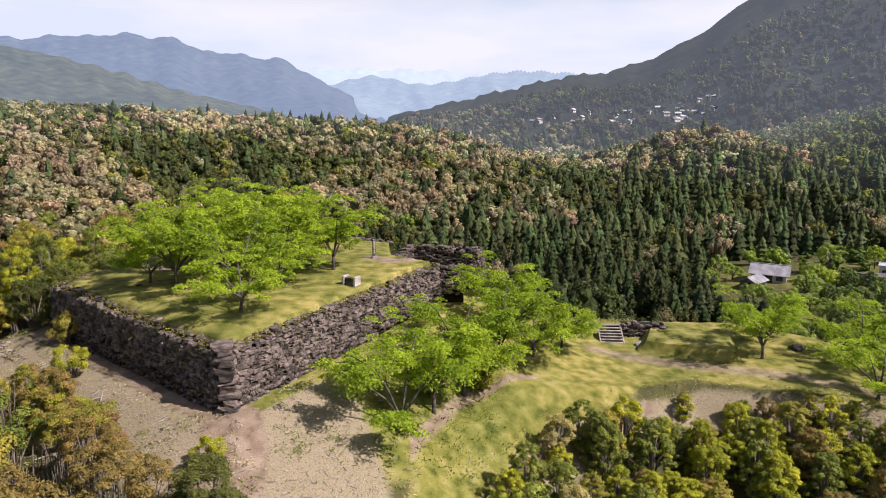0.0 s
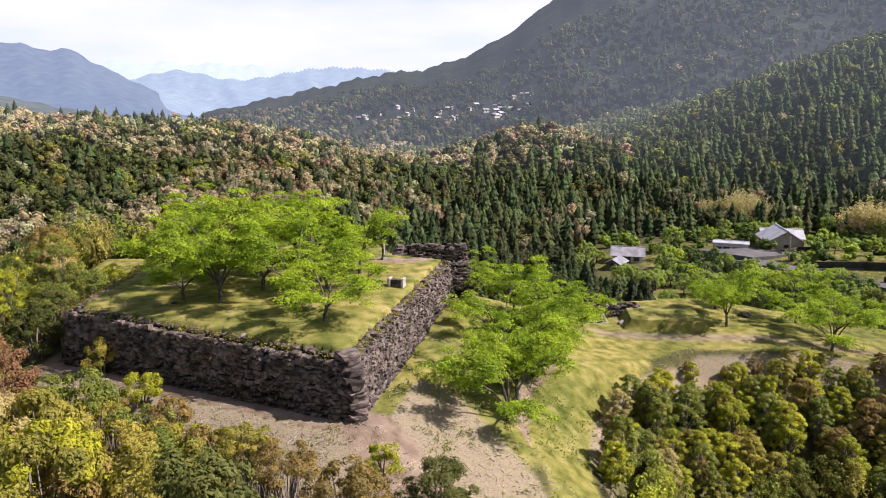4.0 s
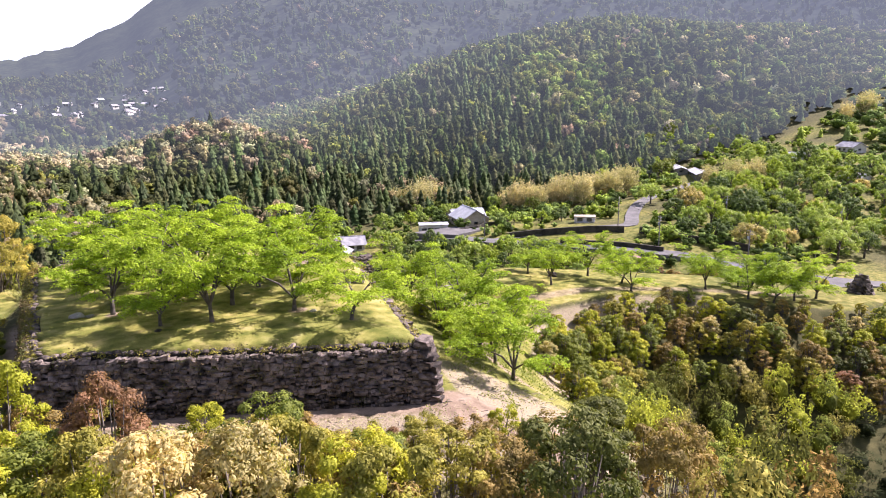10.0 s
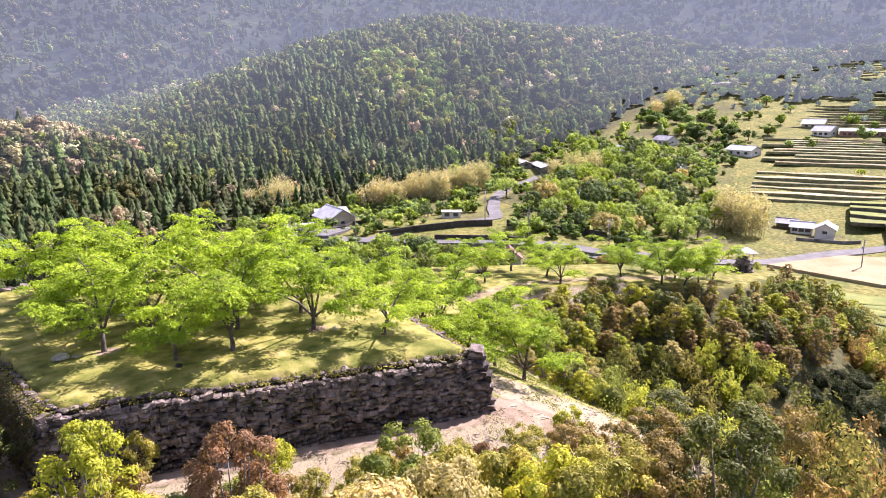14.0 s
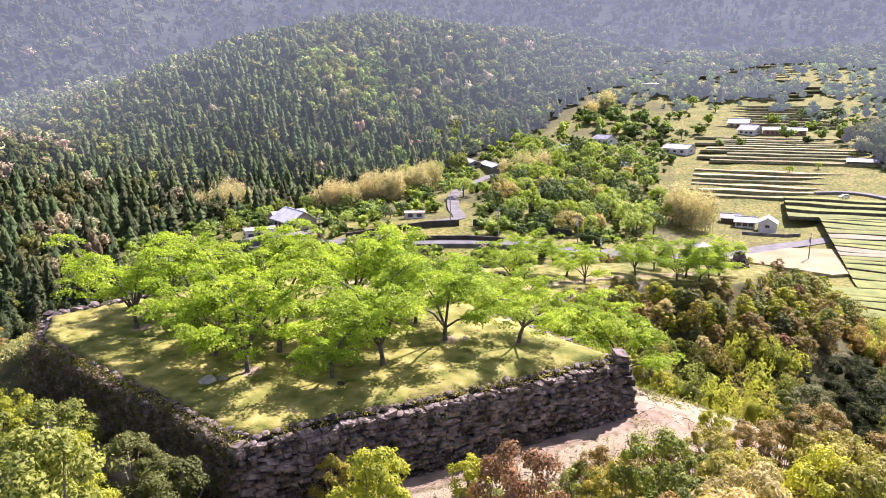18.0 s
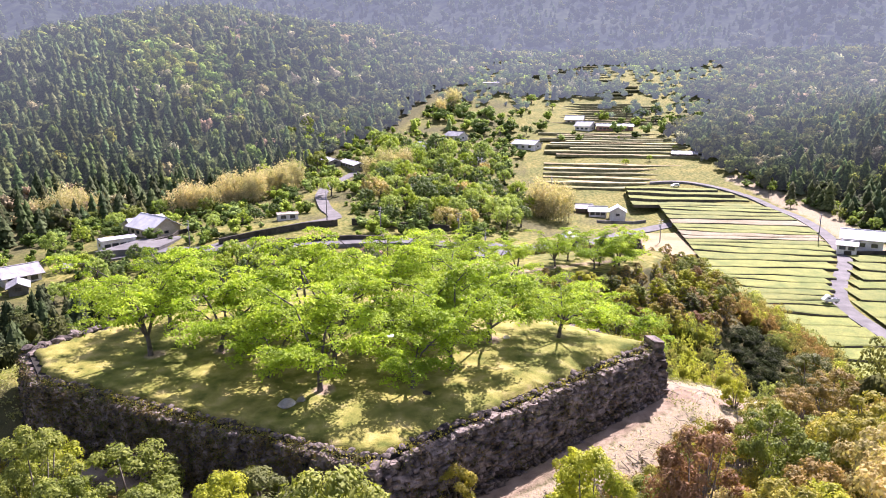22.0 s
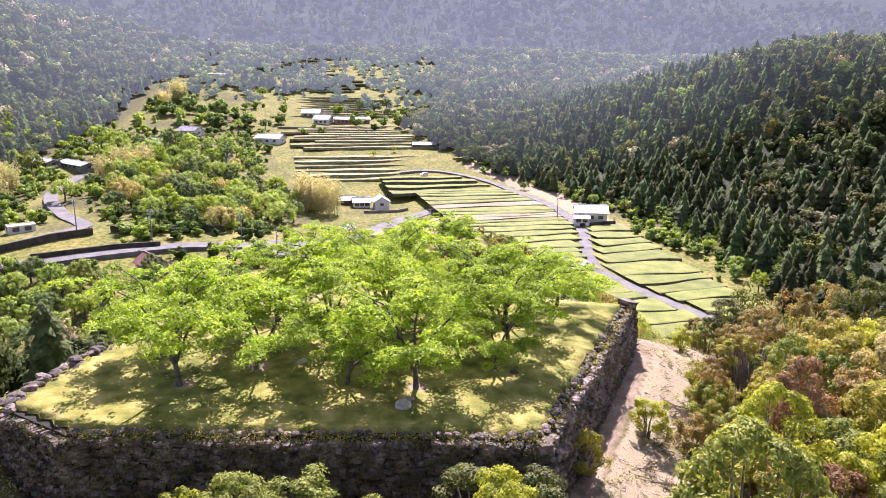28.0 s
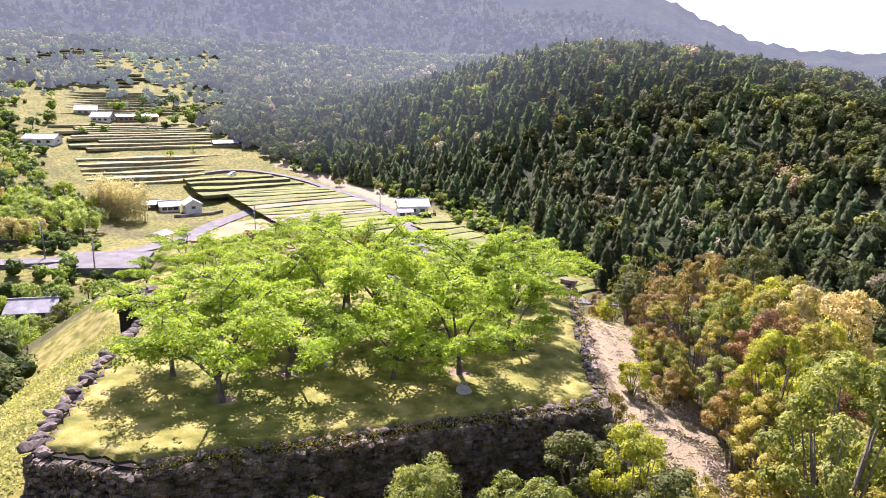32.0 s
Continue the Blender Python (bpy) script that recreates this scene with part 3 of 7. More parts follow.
def ridge(name, material, label, az0, az1, r_near, r_crest, crest, foot=-30.0, n=220, rough=0.009, seed=1):
    """A mountain side between two bearings: crest(az) is the crest's elevation angle in degrees."""
    az = np.linspace(az0, az1, n)
    rows = np.linspace(0, 1, 60)
    U, V = np.meshgrid(rows, az, indexing="ij")
    R = r_near + (r_crest - r_near) * U
    top = 13 + r_crest * np.tan(np.radians(crest(V)))
    prof = U ** 1.25
    z = foot + (top - foot) * prof
    W = V * 0.22 * r_crest / 2300
    gul = np.sin(W * 1.1 + seed + 1.5 * np.sin(W * 0.6 + U * 2)) + 0.5 * np.sin(W * 2.7 + U * 5 + seed) + 0.25 * np.sin(W * 6.1 - U * 8 + 2 * np.sin(W))
    R = R + gul * rough * r_crest * np.sin(np.pi * U) ** 0.8
    z = z + r_crest * (0.004 * np.sin(W * 2.3 + U * 4 + 1.3 * np.sin(W * 1.1)) + 0.0012 * np.sin(W * 6.7 + U * 5 + 2.1 * np.sin(W * 2.9 + U * 3))) * np.sin(np.pi * U) + 0.0012 * r_crest * np.sin(V * 19 + seed) * U
    a = np.radians(V)
    x, y = -25 + R * np.sin(a), 40 + R * np.cos(a)
    grid.update(x=x, y=y, z=z)
    i = np.arange(U.size).reshape(U.shape)
    f = np.stack([i[:-1, :-1], i[1:, :-1], i[1:, 1:], i[:-1, 1:]], -1).reshape(-1, 4)
    ob = part(name, mesh_np(name, np.stack([x, y, z], -1).reshape(-1, 3), f, True), material)
    return tagged(ob, label, "mountain", kind="structure")


def bell(a, c, w):
    return np.exp(-0.5 * ((a - c) / w) ** 2)


def crest_main(a):
    left = 3.4 + 0.030 * np.clip(a - 11, 0, 30) ** 2 - 0.22 * np.clip(11 - a, 0, 30)
    left = np.where(left > 8, 8 + 5.5 * np.tanh((left - 8) / 5.5), left)
    right = 3.6 + 5.5 * smooth(151, 134, a) + 3.0 * smooth(136, 110, a) - 0.06 * np.clip(a - 150, 0, 30)
    return np.minimum(left, right) + 0.10 * np.sin(a * 1.7) + 0.05 * np.sin(a * 5.3)


ridge("backdrop_mountain", MOUNTAIN, "great wooded mountain above the valley in bright haze", -4, 185, 640, 2300, crest_main, foot=-35, n=420)
SLOPE = dict(grid)
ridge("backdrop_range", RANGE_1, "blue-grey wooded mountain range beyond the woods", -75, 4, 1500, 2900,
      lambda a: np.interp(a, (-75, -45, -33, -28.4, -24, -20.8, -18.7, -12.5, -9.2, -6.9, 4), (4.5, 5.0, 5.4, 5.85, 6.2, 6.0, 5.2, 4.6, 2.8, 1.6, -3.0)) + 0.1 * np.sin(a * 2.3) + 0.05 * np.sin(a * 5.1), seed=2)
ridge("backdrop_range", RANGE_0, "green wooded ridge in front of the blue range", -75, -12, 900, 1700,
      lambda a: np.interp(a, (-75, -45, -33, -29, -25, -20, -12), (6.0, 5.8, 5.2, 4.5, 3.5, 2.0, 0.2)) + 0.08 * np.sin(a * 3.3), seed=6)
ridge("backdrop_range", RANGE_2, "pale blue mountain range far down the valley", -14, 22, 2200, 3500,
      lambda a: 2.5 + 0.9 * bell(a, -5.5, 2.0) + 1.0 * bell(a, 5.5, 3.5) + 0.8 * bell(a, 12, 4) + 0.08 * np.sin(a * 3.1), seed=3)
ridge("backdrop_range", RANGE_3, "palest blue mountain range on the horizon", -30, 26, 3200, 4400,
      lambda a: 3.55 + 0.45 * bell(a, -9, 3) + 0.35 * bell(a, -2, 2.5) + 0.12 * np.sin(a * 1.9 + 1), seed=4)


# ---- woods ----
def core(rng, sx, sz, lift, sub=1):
    """A lumpy body that closes a crown; its tone comes from the caller."""
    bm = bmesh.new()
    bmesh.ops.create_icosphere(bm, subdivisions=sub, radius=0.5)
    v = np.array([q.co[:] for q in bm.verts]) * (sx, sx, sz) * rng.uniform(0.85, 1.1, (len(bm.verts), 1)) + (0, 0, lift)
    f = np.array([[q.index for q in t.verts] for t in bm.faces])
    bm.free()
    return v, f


def cards_to_tris(v, f):
    return v, np.concatenate([f[:, (0, 1, 2)], f[:, (0, 2, 3)]])


def joined(*pieces):
    vs, fs, ts, off = [], [], [], 0
    for (v, f), t in pieces:
        vs.append(v), fs.append(f + off), ts.append(np.full(len(v), t))
        off += len(v)
    return np.concatenate(vs), np.concatenate(fs), np.concatenate(ts)


def conifer_template(rng, tiers, sides, cards=0):
    """A cedar one metre tall: ragged tiers narrowing to a tip."""
    v, f = [], []
    for t in range(tiers):
        z0 = 0.10 + 0.80 * t / tiers
        z1 = min(1.0, z0 + 1.55 * 0.8 / tiers + 0.08)
        rad = 0.235 * (1 - 0.86 * (t / tiers)) ** 0.72 * rng.uniform(0.8, 1.15)
        b = len(v)
        v.append((rng.normal(0, 0.006), rng.normal(0, 0.006), z1))
        for s in range(2 * sides):
            a = 3.1416 * (s + rng.uniform(-0.3, 0.3)) / sides + t
            q = rad * (1.12 if s % 2 else 0.72) * rng.uniform(0.85, 1.2)
            v.append((q * math.cos(a), q * math.sin(a), z0 + (0.0 if s % 2 else 0.03) + rng.normal(0, 0.018)))
        f += [(b, b + 1 + s, b + 1 + (s + 1) % (2 * sides)) for s in range(2 * sides)]
    # tiers under the sprays are toned darker: inner shade put into colour
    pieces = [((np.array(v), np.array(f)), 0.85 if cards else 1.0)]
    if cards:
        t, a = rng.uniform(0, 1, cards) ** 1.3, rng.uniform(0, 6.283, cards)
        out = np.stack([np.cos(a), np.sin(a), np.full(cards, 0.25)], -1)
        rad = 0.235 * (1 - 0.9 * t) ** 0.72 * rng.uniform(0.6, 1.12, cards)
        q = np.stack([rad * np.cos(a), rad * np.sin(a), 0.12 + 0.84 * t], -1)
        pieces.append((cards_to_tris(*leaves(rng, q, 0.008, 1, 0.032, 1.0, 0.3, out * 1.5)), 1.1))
    return joined(*pieces)


def broad_template(rng, sub, lobes, per, size, swell=0.2, lobe_shade=0.6):
    """A broadleaf crown one metre wide and tall: billows like a cauliflower, with leaf sprays over them."""
    c = rng.normal(0, 1, (lobes, 3)) * (1, 1, 0.75) + (0, 0, 0.5)
    c /= np.linalg.norm(c, axis=1, keepdims=True)
    q = c * (0.33, 0.33, 0.30) * rng.uniform(0.7, 1.15, (lobes, 1)) + (0, 0, 0.52)
    # core and billows darker than the sprays: painted shade inside the crown
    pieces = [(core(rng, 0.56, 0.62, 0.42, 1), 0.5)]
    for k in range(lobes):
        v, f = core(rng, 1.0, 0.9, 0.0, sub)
        pieces.append(((v * 1.5 * swell * rng.uniform(0.7, 1.2) + q[k], f), lobe_shade * rng.uniform(0.85, 1.15)))
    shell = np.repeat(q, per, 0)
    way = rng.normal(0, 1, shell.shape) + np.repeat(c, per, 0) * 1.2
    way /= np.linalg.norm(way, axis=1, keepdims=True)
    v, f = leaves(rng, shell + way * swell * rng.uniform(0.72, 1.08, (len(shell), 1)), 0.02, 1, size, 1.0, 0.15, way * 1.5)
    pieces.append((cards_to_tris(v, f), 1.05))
    return joined(*pieces)


def bush_template(rng, lobes, per, size):
    """A leafy bush one metre wide and tall: fine sprays over many small billows."""
    c = rng.normal(0, 1, (lobes, 3)) * (1, 1, 0.9) + (0, 0, 0.35)
    c /= np.linalg.norm(c, axis=1, keepdims=True)
    q = c * (0.36, 0.36, 0.40) * rng.uniform(0.55, 1.15, (lobes, 1)) + (0, 0, 0.5)
    way = rng.normal(0, 1, (lobes * per, 3)) + np.repeat(c, per, 0)
    way /= np.linalg.norm(way, axis=1, keepdims=True)
    v, f = leaves(rng, np.repeat(q, per, 0) + way * np.repeat(rng.uniform(0.07, 0.15, lobes), per)[:, None], 0.012, 1, size, 1.0, 0.2, way * 1.6)
    # the core's low tone paints the shade inside the bush
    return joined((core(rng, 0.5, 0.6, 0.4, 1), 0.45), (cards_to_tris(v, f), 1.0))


wood_rng = np.random.default_rng(11)
BUSH = [bush_template(wood_rng, 30, 34, 0.024) for k in range(5)]
CON_HI = [conifer_template(wood_rng, 10, 7, 130) for k in range(4)]
CON_LO = [conifer_template(wood_rng, 5, 5, 22) for k in range(5)]
BRO_MID = [broad_template(wood_rng, 1, 13, 46, 0.036, 0.18) for k in range(5)]
BRO_LO = [broad_template(wood_rng, 1, 7, 22, 0.062, 0.21, 0.85) for k in range(6)]
BRO_FAR = [broad_template(wood_rng, 1, 3, 8, 0.12, 0.26, 0.9) for k in range(6)]
BRO_HALF = [broad_template(wood_rng, 1, 5, 14, 0.08, 0.22, 0.9) for k in range(6)]
CON_FAR = [conifer_template(wood_rng, 3, 4, 6) for k in range(4)]


def woods(name, label, rng, xy, hgt, wid, colour, con, sets, base=None):
    """Many trees joined into one object."""
    vs, fs, cs, off = [], [], [], 0
    z = (height(xy[:, 0], xy[:, 1]) if base is None else base) - 0.5
    for group, templ in enumerate(sets):
        for k, (v, f, tone) in enumerate(templ):
            idx = np.where((con == (group == 0)) & (np.arange(len(xy)) % len(templ) == k))[0]
            if not len(idx):
                continue
            a = rng.uniform(0, 6.28, len(idx))
            ca, sa = np.cos(a)[:, None], np.sin(a)[:, None]
            X = (v[None, :, 0] * ca - v[None, :, 1] * sa) * wid[idx, None] + xy[idx, 0, None]
            Y = (v[None, :, 0] * sa + v[None, :, 1] * ca) * wid[idx, None] + xy[idx, 1, None]
            Z = v[None, :, 2] * hgt[idx, None] + z[idx, None]
            vs.append(np.stack([X, Y, Z], -1).reshape(-1, 3))
            fs.append((f[None] + (np.arange(len(idx)) * len(v))[:, None, None]).reshape(-1, 3) + off)
            # tone holds the painted inner shade; the rest is random leaf variation
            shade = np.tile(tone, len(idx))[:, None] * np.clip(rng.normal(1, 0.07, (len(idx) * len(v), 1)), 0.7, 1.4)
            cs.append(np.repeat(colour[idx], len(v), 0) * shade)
            off += len(idx) * len(v)
    me = mesh_np(name, np.concatenate(vs), np.concatenate(fs), True)
    put_colour(me, "species", np.concatenate(cs))
    print(name, len(xy), len(me.polygons))
    return tagged(part(name, me, FAR_LEAF), label, "woods", kind="stuff")


def scatter(rng, x0, x1, y0, y1, step):
    gx, gy = np.meshgrid(np.arange(x0, x1, step), np.arange(y0, y1, step))
    p = np.stack([gx.ravel(), gy.ravel()], -1)
    return p + rng.uniform(-0.48, 0.48, p.shape) * step


def woodland(xy):
    """Where woods stand: not on the castle hill's open ground, the fields or the village."""
    x, y = xy[:, 0], xy[:, 1]
    ok = np.minimum(inside(x, y, BAILEY), inside(x, y, TERRACE)) > 9
    ok &= (inside(x, y, BASIN) > -4) | ((x > 460) & (wave(x, y, 30, 9) > 0.3 - 0.6 * smooth(600, 700, x)))
    ok &= segment_dist(x, y, VILLAGE)[0] > 24
    ok &= segment_dist(x, y, [(87, 174), (80, 168), (70, 150)])[0] > 11
    bank = (y < 62) & (x > -75) & (x < 85) & (y > -45)
    ok &= ~bank
    ok &= ~((y < np.where(x < -20, 94, 112)) & (x > -75) & (x < -8))
    ok &= ~((y < 125) & (y > 30) & (x > 10) & (x < 140) & (y < 70 + 0.9 * (x - 10)))
    lane = segment_dist(x, y, [(p[1], p[2]) for p in PATH[::5]])[0]
    ok &= lane > 20
    return ok


def conifer_share(x, y):
    """How much of a stand is cedar: dark plantations on the north-east and south-east hills and just north of the castle."""
    ne = bump2(x, y, 225, 240, 100, 68, 35) * 1.2
    n = bump2(x, y, 40, 140, 60, 38, 10) * 0.45 + bump2(x, y, 95, 230, 60, 55) * 0.8
    se = bump2(x, y, 210, -100, 150, 45, -25) * 1.4
    w = bump2(x, y, -60, 130, 45, 35) * 0.3
    tan = bump2(x, y, 129, 350, 36, 34)
    glade = bump2(x, y, 315, 262, 42, 20, 40) + bump2(x, y, 250, -123, 22, 30, 20)
    return np.clip(0.10 + ne + n + se + w + 0.32 * wave(x, y, 40, 6) - tan - glade, 0.04, 0.86)


def species_colours(rng, xy, con):
    n = len(xy)
    u, t = rng.uniform(0, 1, n), rng.uniform(0, 1, n)
    x, y = xy[:, 0], xy[:, 1]
    tan = np.clip(0.62 + 1.1 * wave(x, y, 34, 8), 0, 1) * smooth(190, 110, x) * smooth(120, 230, y)
    tan = np.maximum(tan, 1.1 * bump2(x, y, 129, 350, 34, 32))
    c = np.where(u[:, None] < 0.45, (0.085, 0.105, 0.036), (0.14, 0.16, 0.055))
    c = np.where((u[:, None] > 0.9), (0.24, 0.27, 0.06), c)
    glade = bump2(x, y, 315, 262, 42, 20, 40) + bump2(x, y, 250, -123, 22, 30, 20) + 0.5 * bump2(x, y, 262, 190, 60, 22, 25)
    c = np.where((u < 0.9 * glade)[:, None], np.array((0.24, 0.30, 0.07)) * rng.uniform(0.75, 1.2, (n, 1)), c)
    c = np.where((t < 0.05 + 0.85 * tan)[:, None], np.array((0.40, 0.35, 0.195)) * rng.uniform(0.6, 1.25, (n, 1)), c)
    c = np.where(con[:, None], np.array((0.09, 0.12, 0.048)) * rng.uniform(0.55, 1.5, (n, 1)), c)
    return c * rng.uniform(0.88, 1.12, (n, 3))


def build_woods():
    for name, label, r0, r1, step, h, sets in (("nearest_woods", "dark cedar and broadleaf woods on the castle hill's north side", 0, 150, 4.6, 9.5, (CON_HI, BRO_MID)),
                                               ("nearer_woods", "mixed dark cedar and pale flowering broadleaf woods on the hillsides", 150, 270, 5.9, 10.8, (CON_LO, BRO_LO)),
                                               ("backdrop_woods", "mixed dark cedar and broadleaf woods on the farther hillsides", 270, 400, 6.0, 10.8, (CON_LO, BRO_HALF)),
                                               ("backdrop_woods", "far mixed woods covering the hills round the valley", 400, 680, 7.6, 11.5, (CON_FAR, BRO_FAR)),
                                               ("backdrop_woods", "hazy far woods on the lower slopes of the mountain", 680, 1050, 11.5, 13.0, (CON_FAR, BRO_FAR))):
        xy = scatter(wood_rng, -r1, r1, -r1 + 55, r1 + 55, step)
        r = np.hypot(xy[:, 0] + 15, xy[:, 1] - 55)
        az = np.degrees(np.arctan2(xy[:, 0] + 40, xy[:, 1] - 35))
        seen = (az > -46) & (az < 163)
        xy = xy[(r >= r0) & (r < r1) & seen & woodland(xy)]
        con = wood_rng.uniform(0, 1, len(xy)) < conifer_share(xy[:, 0], xy[:, 1])
        n = len(xy)
        hh = np.where(con, h * wood_rng.uniform(0.65, 1.3, n), h * wood_rng.uniform(0.6, 1.05, n))
        ww = np.where(con, (h * 0.7 + step * 0.6) * wood_rng.uniform(0.8, 1.25, n), step * wood_rng.uniform(1.15, 1.9, n))
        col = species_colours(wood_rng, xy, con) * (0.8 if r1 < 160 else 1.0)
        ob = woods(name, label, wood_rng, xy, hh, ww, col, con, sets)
        # from 270 m on, haze is painted into the leaves as emission
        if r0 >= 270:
            ob.data.materials[0] = BACKDROP_HAZE


def undergrowth():
    """An added dark sheet that closes the woods' floor; its far part carries the haze."""
    step = 9.0
    gx, gy = np.meshgrid(np.arange(-700, 1060, step), np.arange(-900, 1060, step))
    x, y = gx + 2.5 * np.sin(gy * 1.7), gy + 2.5 * np.sin(gx * 1.3)
    z = height(x, y) + 1.6 + 0.7 * np.sin(x * 0.9 + 2 * np.sin(y * 0.37)) + 0.9 * np.sin(y * 0.71 + x * 0.3)
    r = np.hypot(x + 15, y - 55)
    az = np.degrees(np.arctan2(x + 40, y - 35))
    xy = np.stack([x.ravel(), y.ravel()], -1)
    ok = ((r > 130) & (r < 1040) & (az > -46) & (az < 163)).ravel() & woodland(xy) & ((inside(xy[:, 0], xy[:, 1], BASIN) > 6) | (xy[:, 0] > 480))
    ok = ok.reshape(x.shape)
    i = np.arange(x.size).reshape(x.shape)
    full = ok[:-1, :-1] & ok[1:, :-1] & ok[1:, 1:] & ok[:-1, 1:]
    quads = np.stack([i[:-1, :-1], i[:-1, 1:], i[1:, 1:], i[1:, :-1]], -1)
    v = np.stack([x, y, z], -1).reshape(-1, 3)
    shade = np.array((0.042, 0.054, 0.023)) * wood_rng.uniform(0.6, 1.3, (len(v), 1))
    # the far sheet emits the painted haze that the bare ground lacks
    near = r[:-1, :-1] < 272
    for name, part_of, mat in (("undergrowth", near, FAR_LEAF), ("backdrop_undergrowth", ~near, BACKDROP_HAZE)):
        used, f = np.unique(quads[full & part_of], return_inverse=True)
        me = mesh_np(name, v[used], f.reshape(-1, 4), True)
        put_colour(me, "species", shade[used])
        tagged(part(name, me, mat), "dark sheet of undergrowth closing the floor of the woods", "woods", kind="stuff")


def mountain_woods():
    """Trees all over the mountain's lower side, and paler glades."""
    n = 10500
    i, j = wood_rng.integers(3, 36, n), wood_rng.integers(2, 415, n)
    x, y, z = (SLOPE[k][i, j] + (SLOPE[k][i + 1, j + 1] - SLOPE[k][i, j]) * wood_rng.uniform(0, 1, n) for k in "xyz")
    z = SLOPE["z"][i, j] + (z - SLOPE["z"][i, j])
    ok = height(x, y) < z + 6
    town = (np.abs(j - 45) < 19) & (i > 10) & (i < 21)
    ok &= ~town | (wood_rng.uniform(0, 1, n) < 0.3)
    xy, z = np.stack([x, y], -1)[ok], z[ok]
    n = len(xy)
    con = wood_rng.uniform(0, 1, n) < 0.45 + 0.35 * wave(xy[:, 0], xy[:, 1], 90, 2)
    col = species_colours(wood_rng, xy, con) * (0.5 + 0.22 * wave(xy[:, 0], xy[:, 1], 110, 5))[:, None]
    ob = woods("backdrop_woods", "hazy woods climbing the side of the mountain", wood_rng, xy, wood_rng.uniform(11, 19, n), np.where(con, wood_rng.uniform(14, 22, n), wood_rng.uniform(14, 24, n)), col, con, (CON_FAR, BRO_FAR), z)
    ob.data.materials[0] = BACKDROP_HAZE


undergrowth()
mountain_woods()


build_woods()


# ---- the bailey's stone walls ----
def stone_meshes(rng, count=12):
    """Rough boulders with a bulging face (front towards -y), one metre across."""
    out = []
    for k in range(count):
        bm = bmesh.new()
        bmesh.ops.create_cube(bm, size=1.0)
        front = [f for f in bm.faces if f.normal.y < -0.5]
        r = bmesh.ops.inset_region(bm, faces=front, thickness=0.2, depth=0.0)
        for v in bm.verts:
            if v.co.y < -0.4 and max(abs(v.co.x), abs(v.co.z)) < 0.45:
                v.co.y -= 0.08 + rng.uniform(0, 0.10)
            v.co += Vector(rng.uniform(-0.115, 0.115, 3))
        me = bpy.data.meshes.new("stone")
        bm.to_mesh(me)
        bm.free()
        me.materials.append(STONE)
        out.append(me)
    return out


stone_rng = np.random.default_rng(5)
STONES = stone_meshes(stone_rng)


def stone_wall(name, label, p0, p1, top, foot, batter=0.16, course=0.27, limit=300, cap=0.18):
    """A dry-stone wall from p0 to p1; its outer face looks to the right of that way. top and foot: heights at both ends."""
    p0, p1 = Vector((*p0, 0)), Vector((*p1, 0))
    way = (p1 - p0).normalized()
    face = Vector((way.y, -way.x, 0))
    length = (p1 - p0).length
    bm = bmesh.new()
    corner = []
    for s, (t, f) in ((0, (top[0], foot[0])), (length, (top[1], foot[1]))):
        q = p0 + way * s
        hh = t - f
        corner.append([bm.verts.new(q + face * (0.1 - 0.3 + o) + Vector((0, 0, z))) for o, z in ((batter * hh, f - 1.0), (0, t - 0.12), (-0.7, t - 0.12), (-0.7, f - 1.0))])
    a, b = corner
    for k in range(4):
        bm.faces.new((a[k], a[(k + 1) % 4], b[(k + 1) % 4], b[k]))
    bm.faces.new(a), bm.faces.new(b[::-1])
    wall = tagged(part(name, bm, STONE_CORE), label, "stone wall", kind="structure")
    made, rest_v, rest_f, off = 0, [], [], 0
    turn = Matrix((way, -face, Vector((0, 0, 1)))).transposed().to_4x4()
    rows = max(2, round((top[0] - foot[0] + 0.3) / course))
    for row in range(rows + 1):
        s = -stone_rng.uniform(0, 0.3)
        while s < length:
            w = stone_rng.uniform(0.2, 0.46) if stone_rng.uniform() < 0.72 else stone_rng.uniform(0.46, 0.85)
            mid = min(max(s + w / 2, 0.1), length - 0.1)
            t = top[0] + (top[1] - top[0]) * mid / length
            f = foot[0] + (foot[1] - foot[0]) * mid / length
            t -= 0.0 if cap else 0.13
            ch = (t - f) / rows
            z = f + ch * (row + 0.5) - ch * 0.4 + stone_rng.uniform(-0.12, 0.1)
            if row == rows and stone_rng.uniform() >= cap:
                s += w
                continue
            hgt = ch * stone_rng.uniform(0.7, 1.2) * (1.3 if w > 0.6 else 1.0)
            q = p0 + way * mid + face * (batter * (t - z) - 0.12 + stone_rng.uniform(-0.10, 0.09)) + Vector((0, 0, z))
            m = Matrix.Translation(q) @ turn @ pose(0, 0, 0, stone_rng.uniform(-7, 7), stone_rng.uniform(-11, 11), stone_rng.uniform(-8, 8)) @ Matrix.Diagonal((w * 0.95, 0.55, hgt * 0.95, 1))
            me = STONES[stone_rng.integers(len(STONES))]
            if made < limit:
                ob = new("stone", me)
                ob.parent = wall
                ob.matrix_basis = m
                made += 1
            else:
                v = np.array([(m @ x.co)[:] for x in me.vertices])
                rest_v.append(v)
                rest_f.append(np.array([list(pp.vertices) for pp in me.polygons]) + off)
                off += len(v)
            s += w * 0.97
    if rest_v:
        rest = part("stones", mesh_np("stones", np.concatenate(rest_v), np.concatenate(rest_f)), STONE, wall)
        tagged(rest, kind="stuff")
    return wall



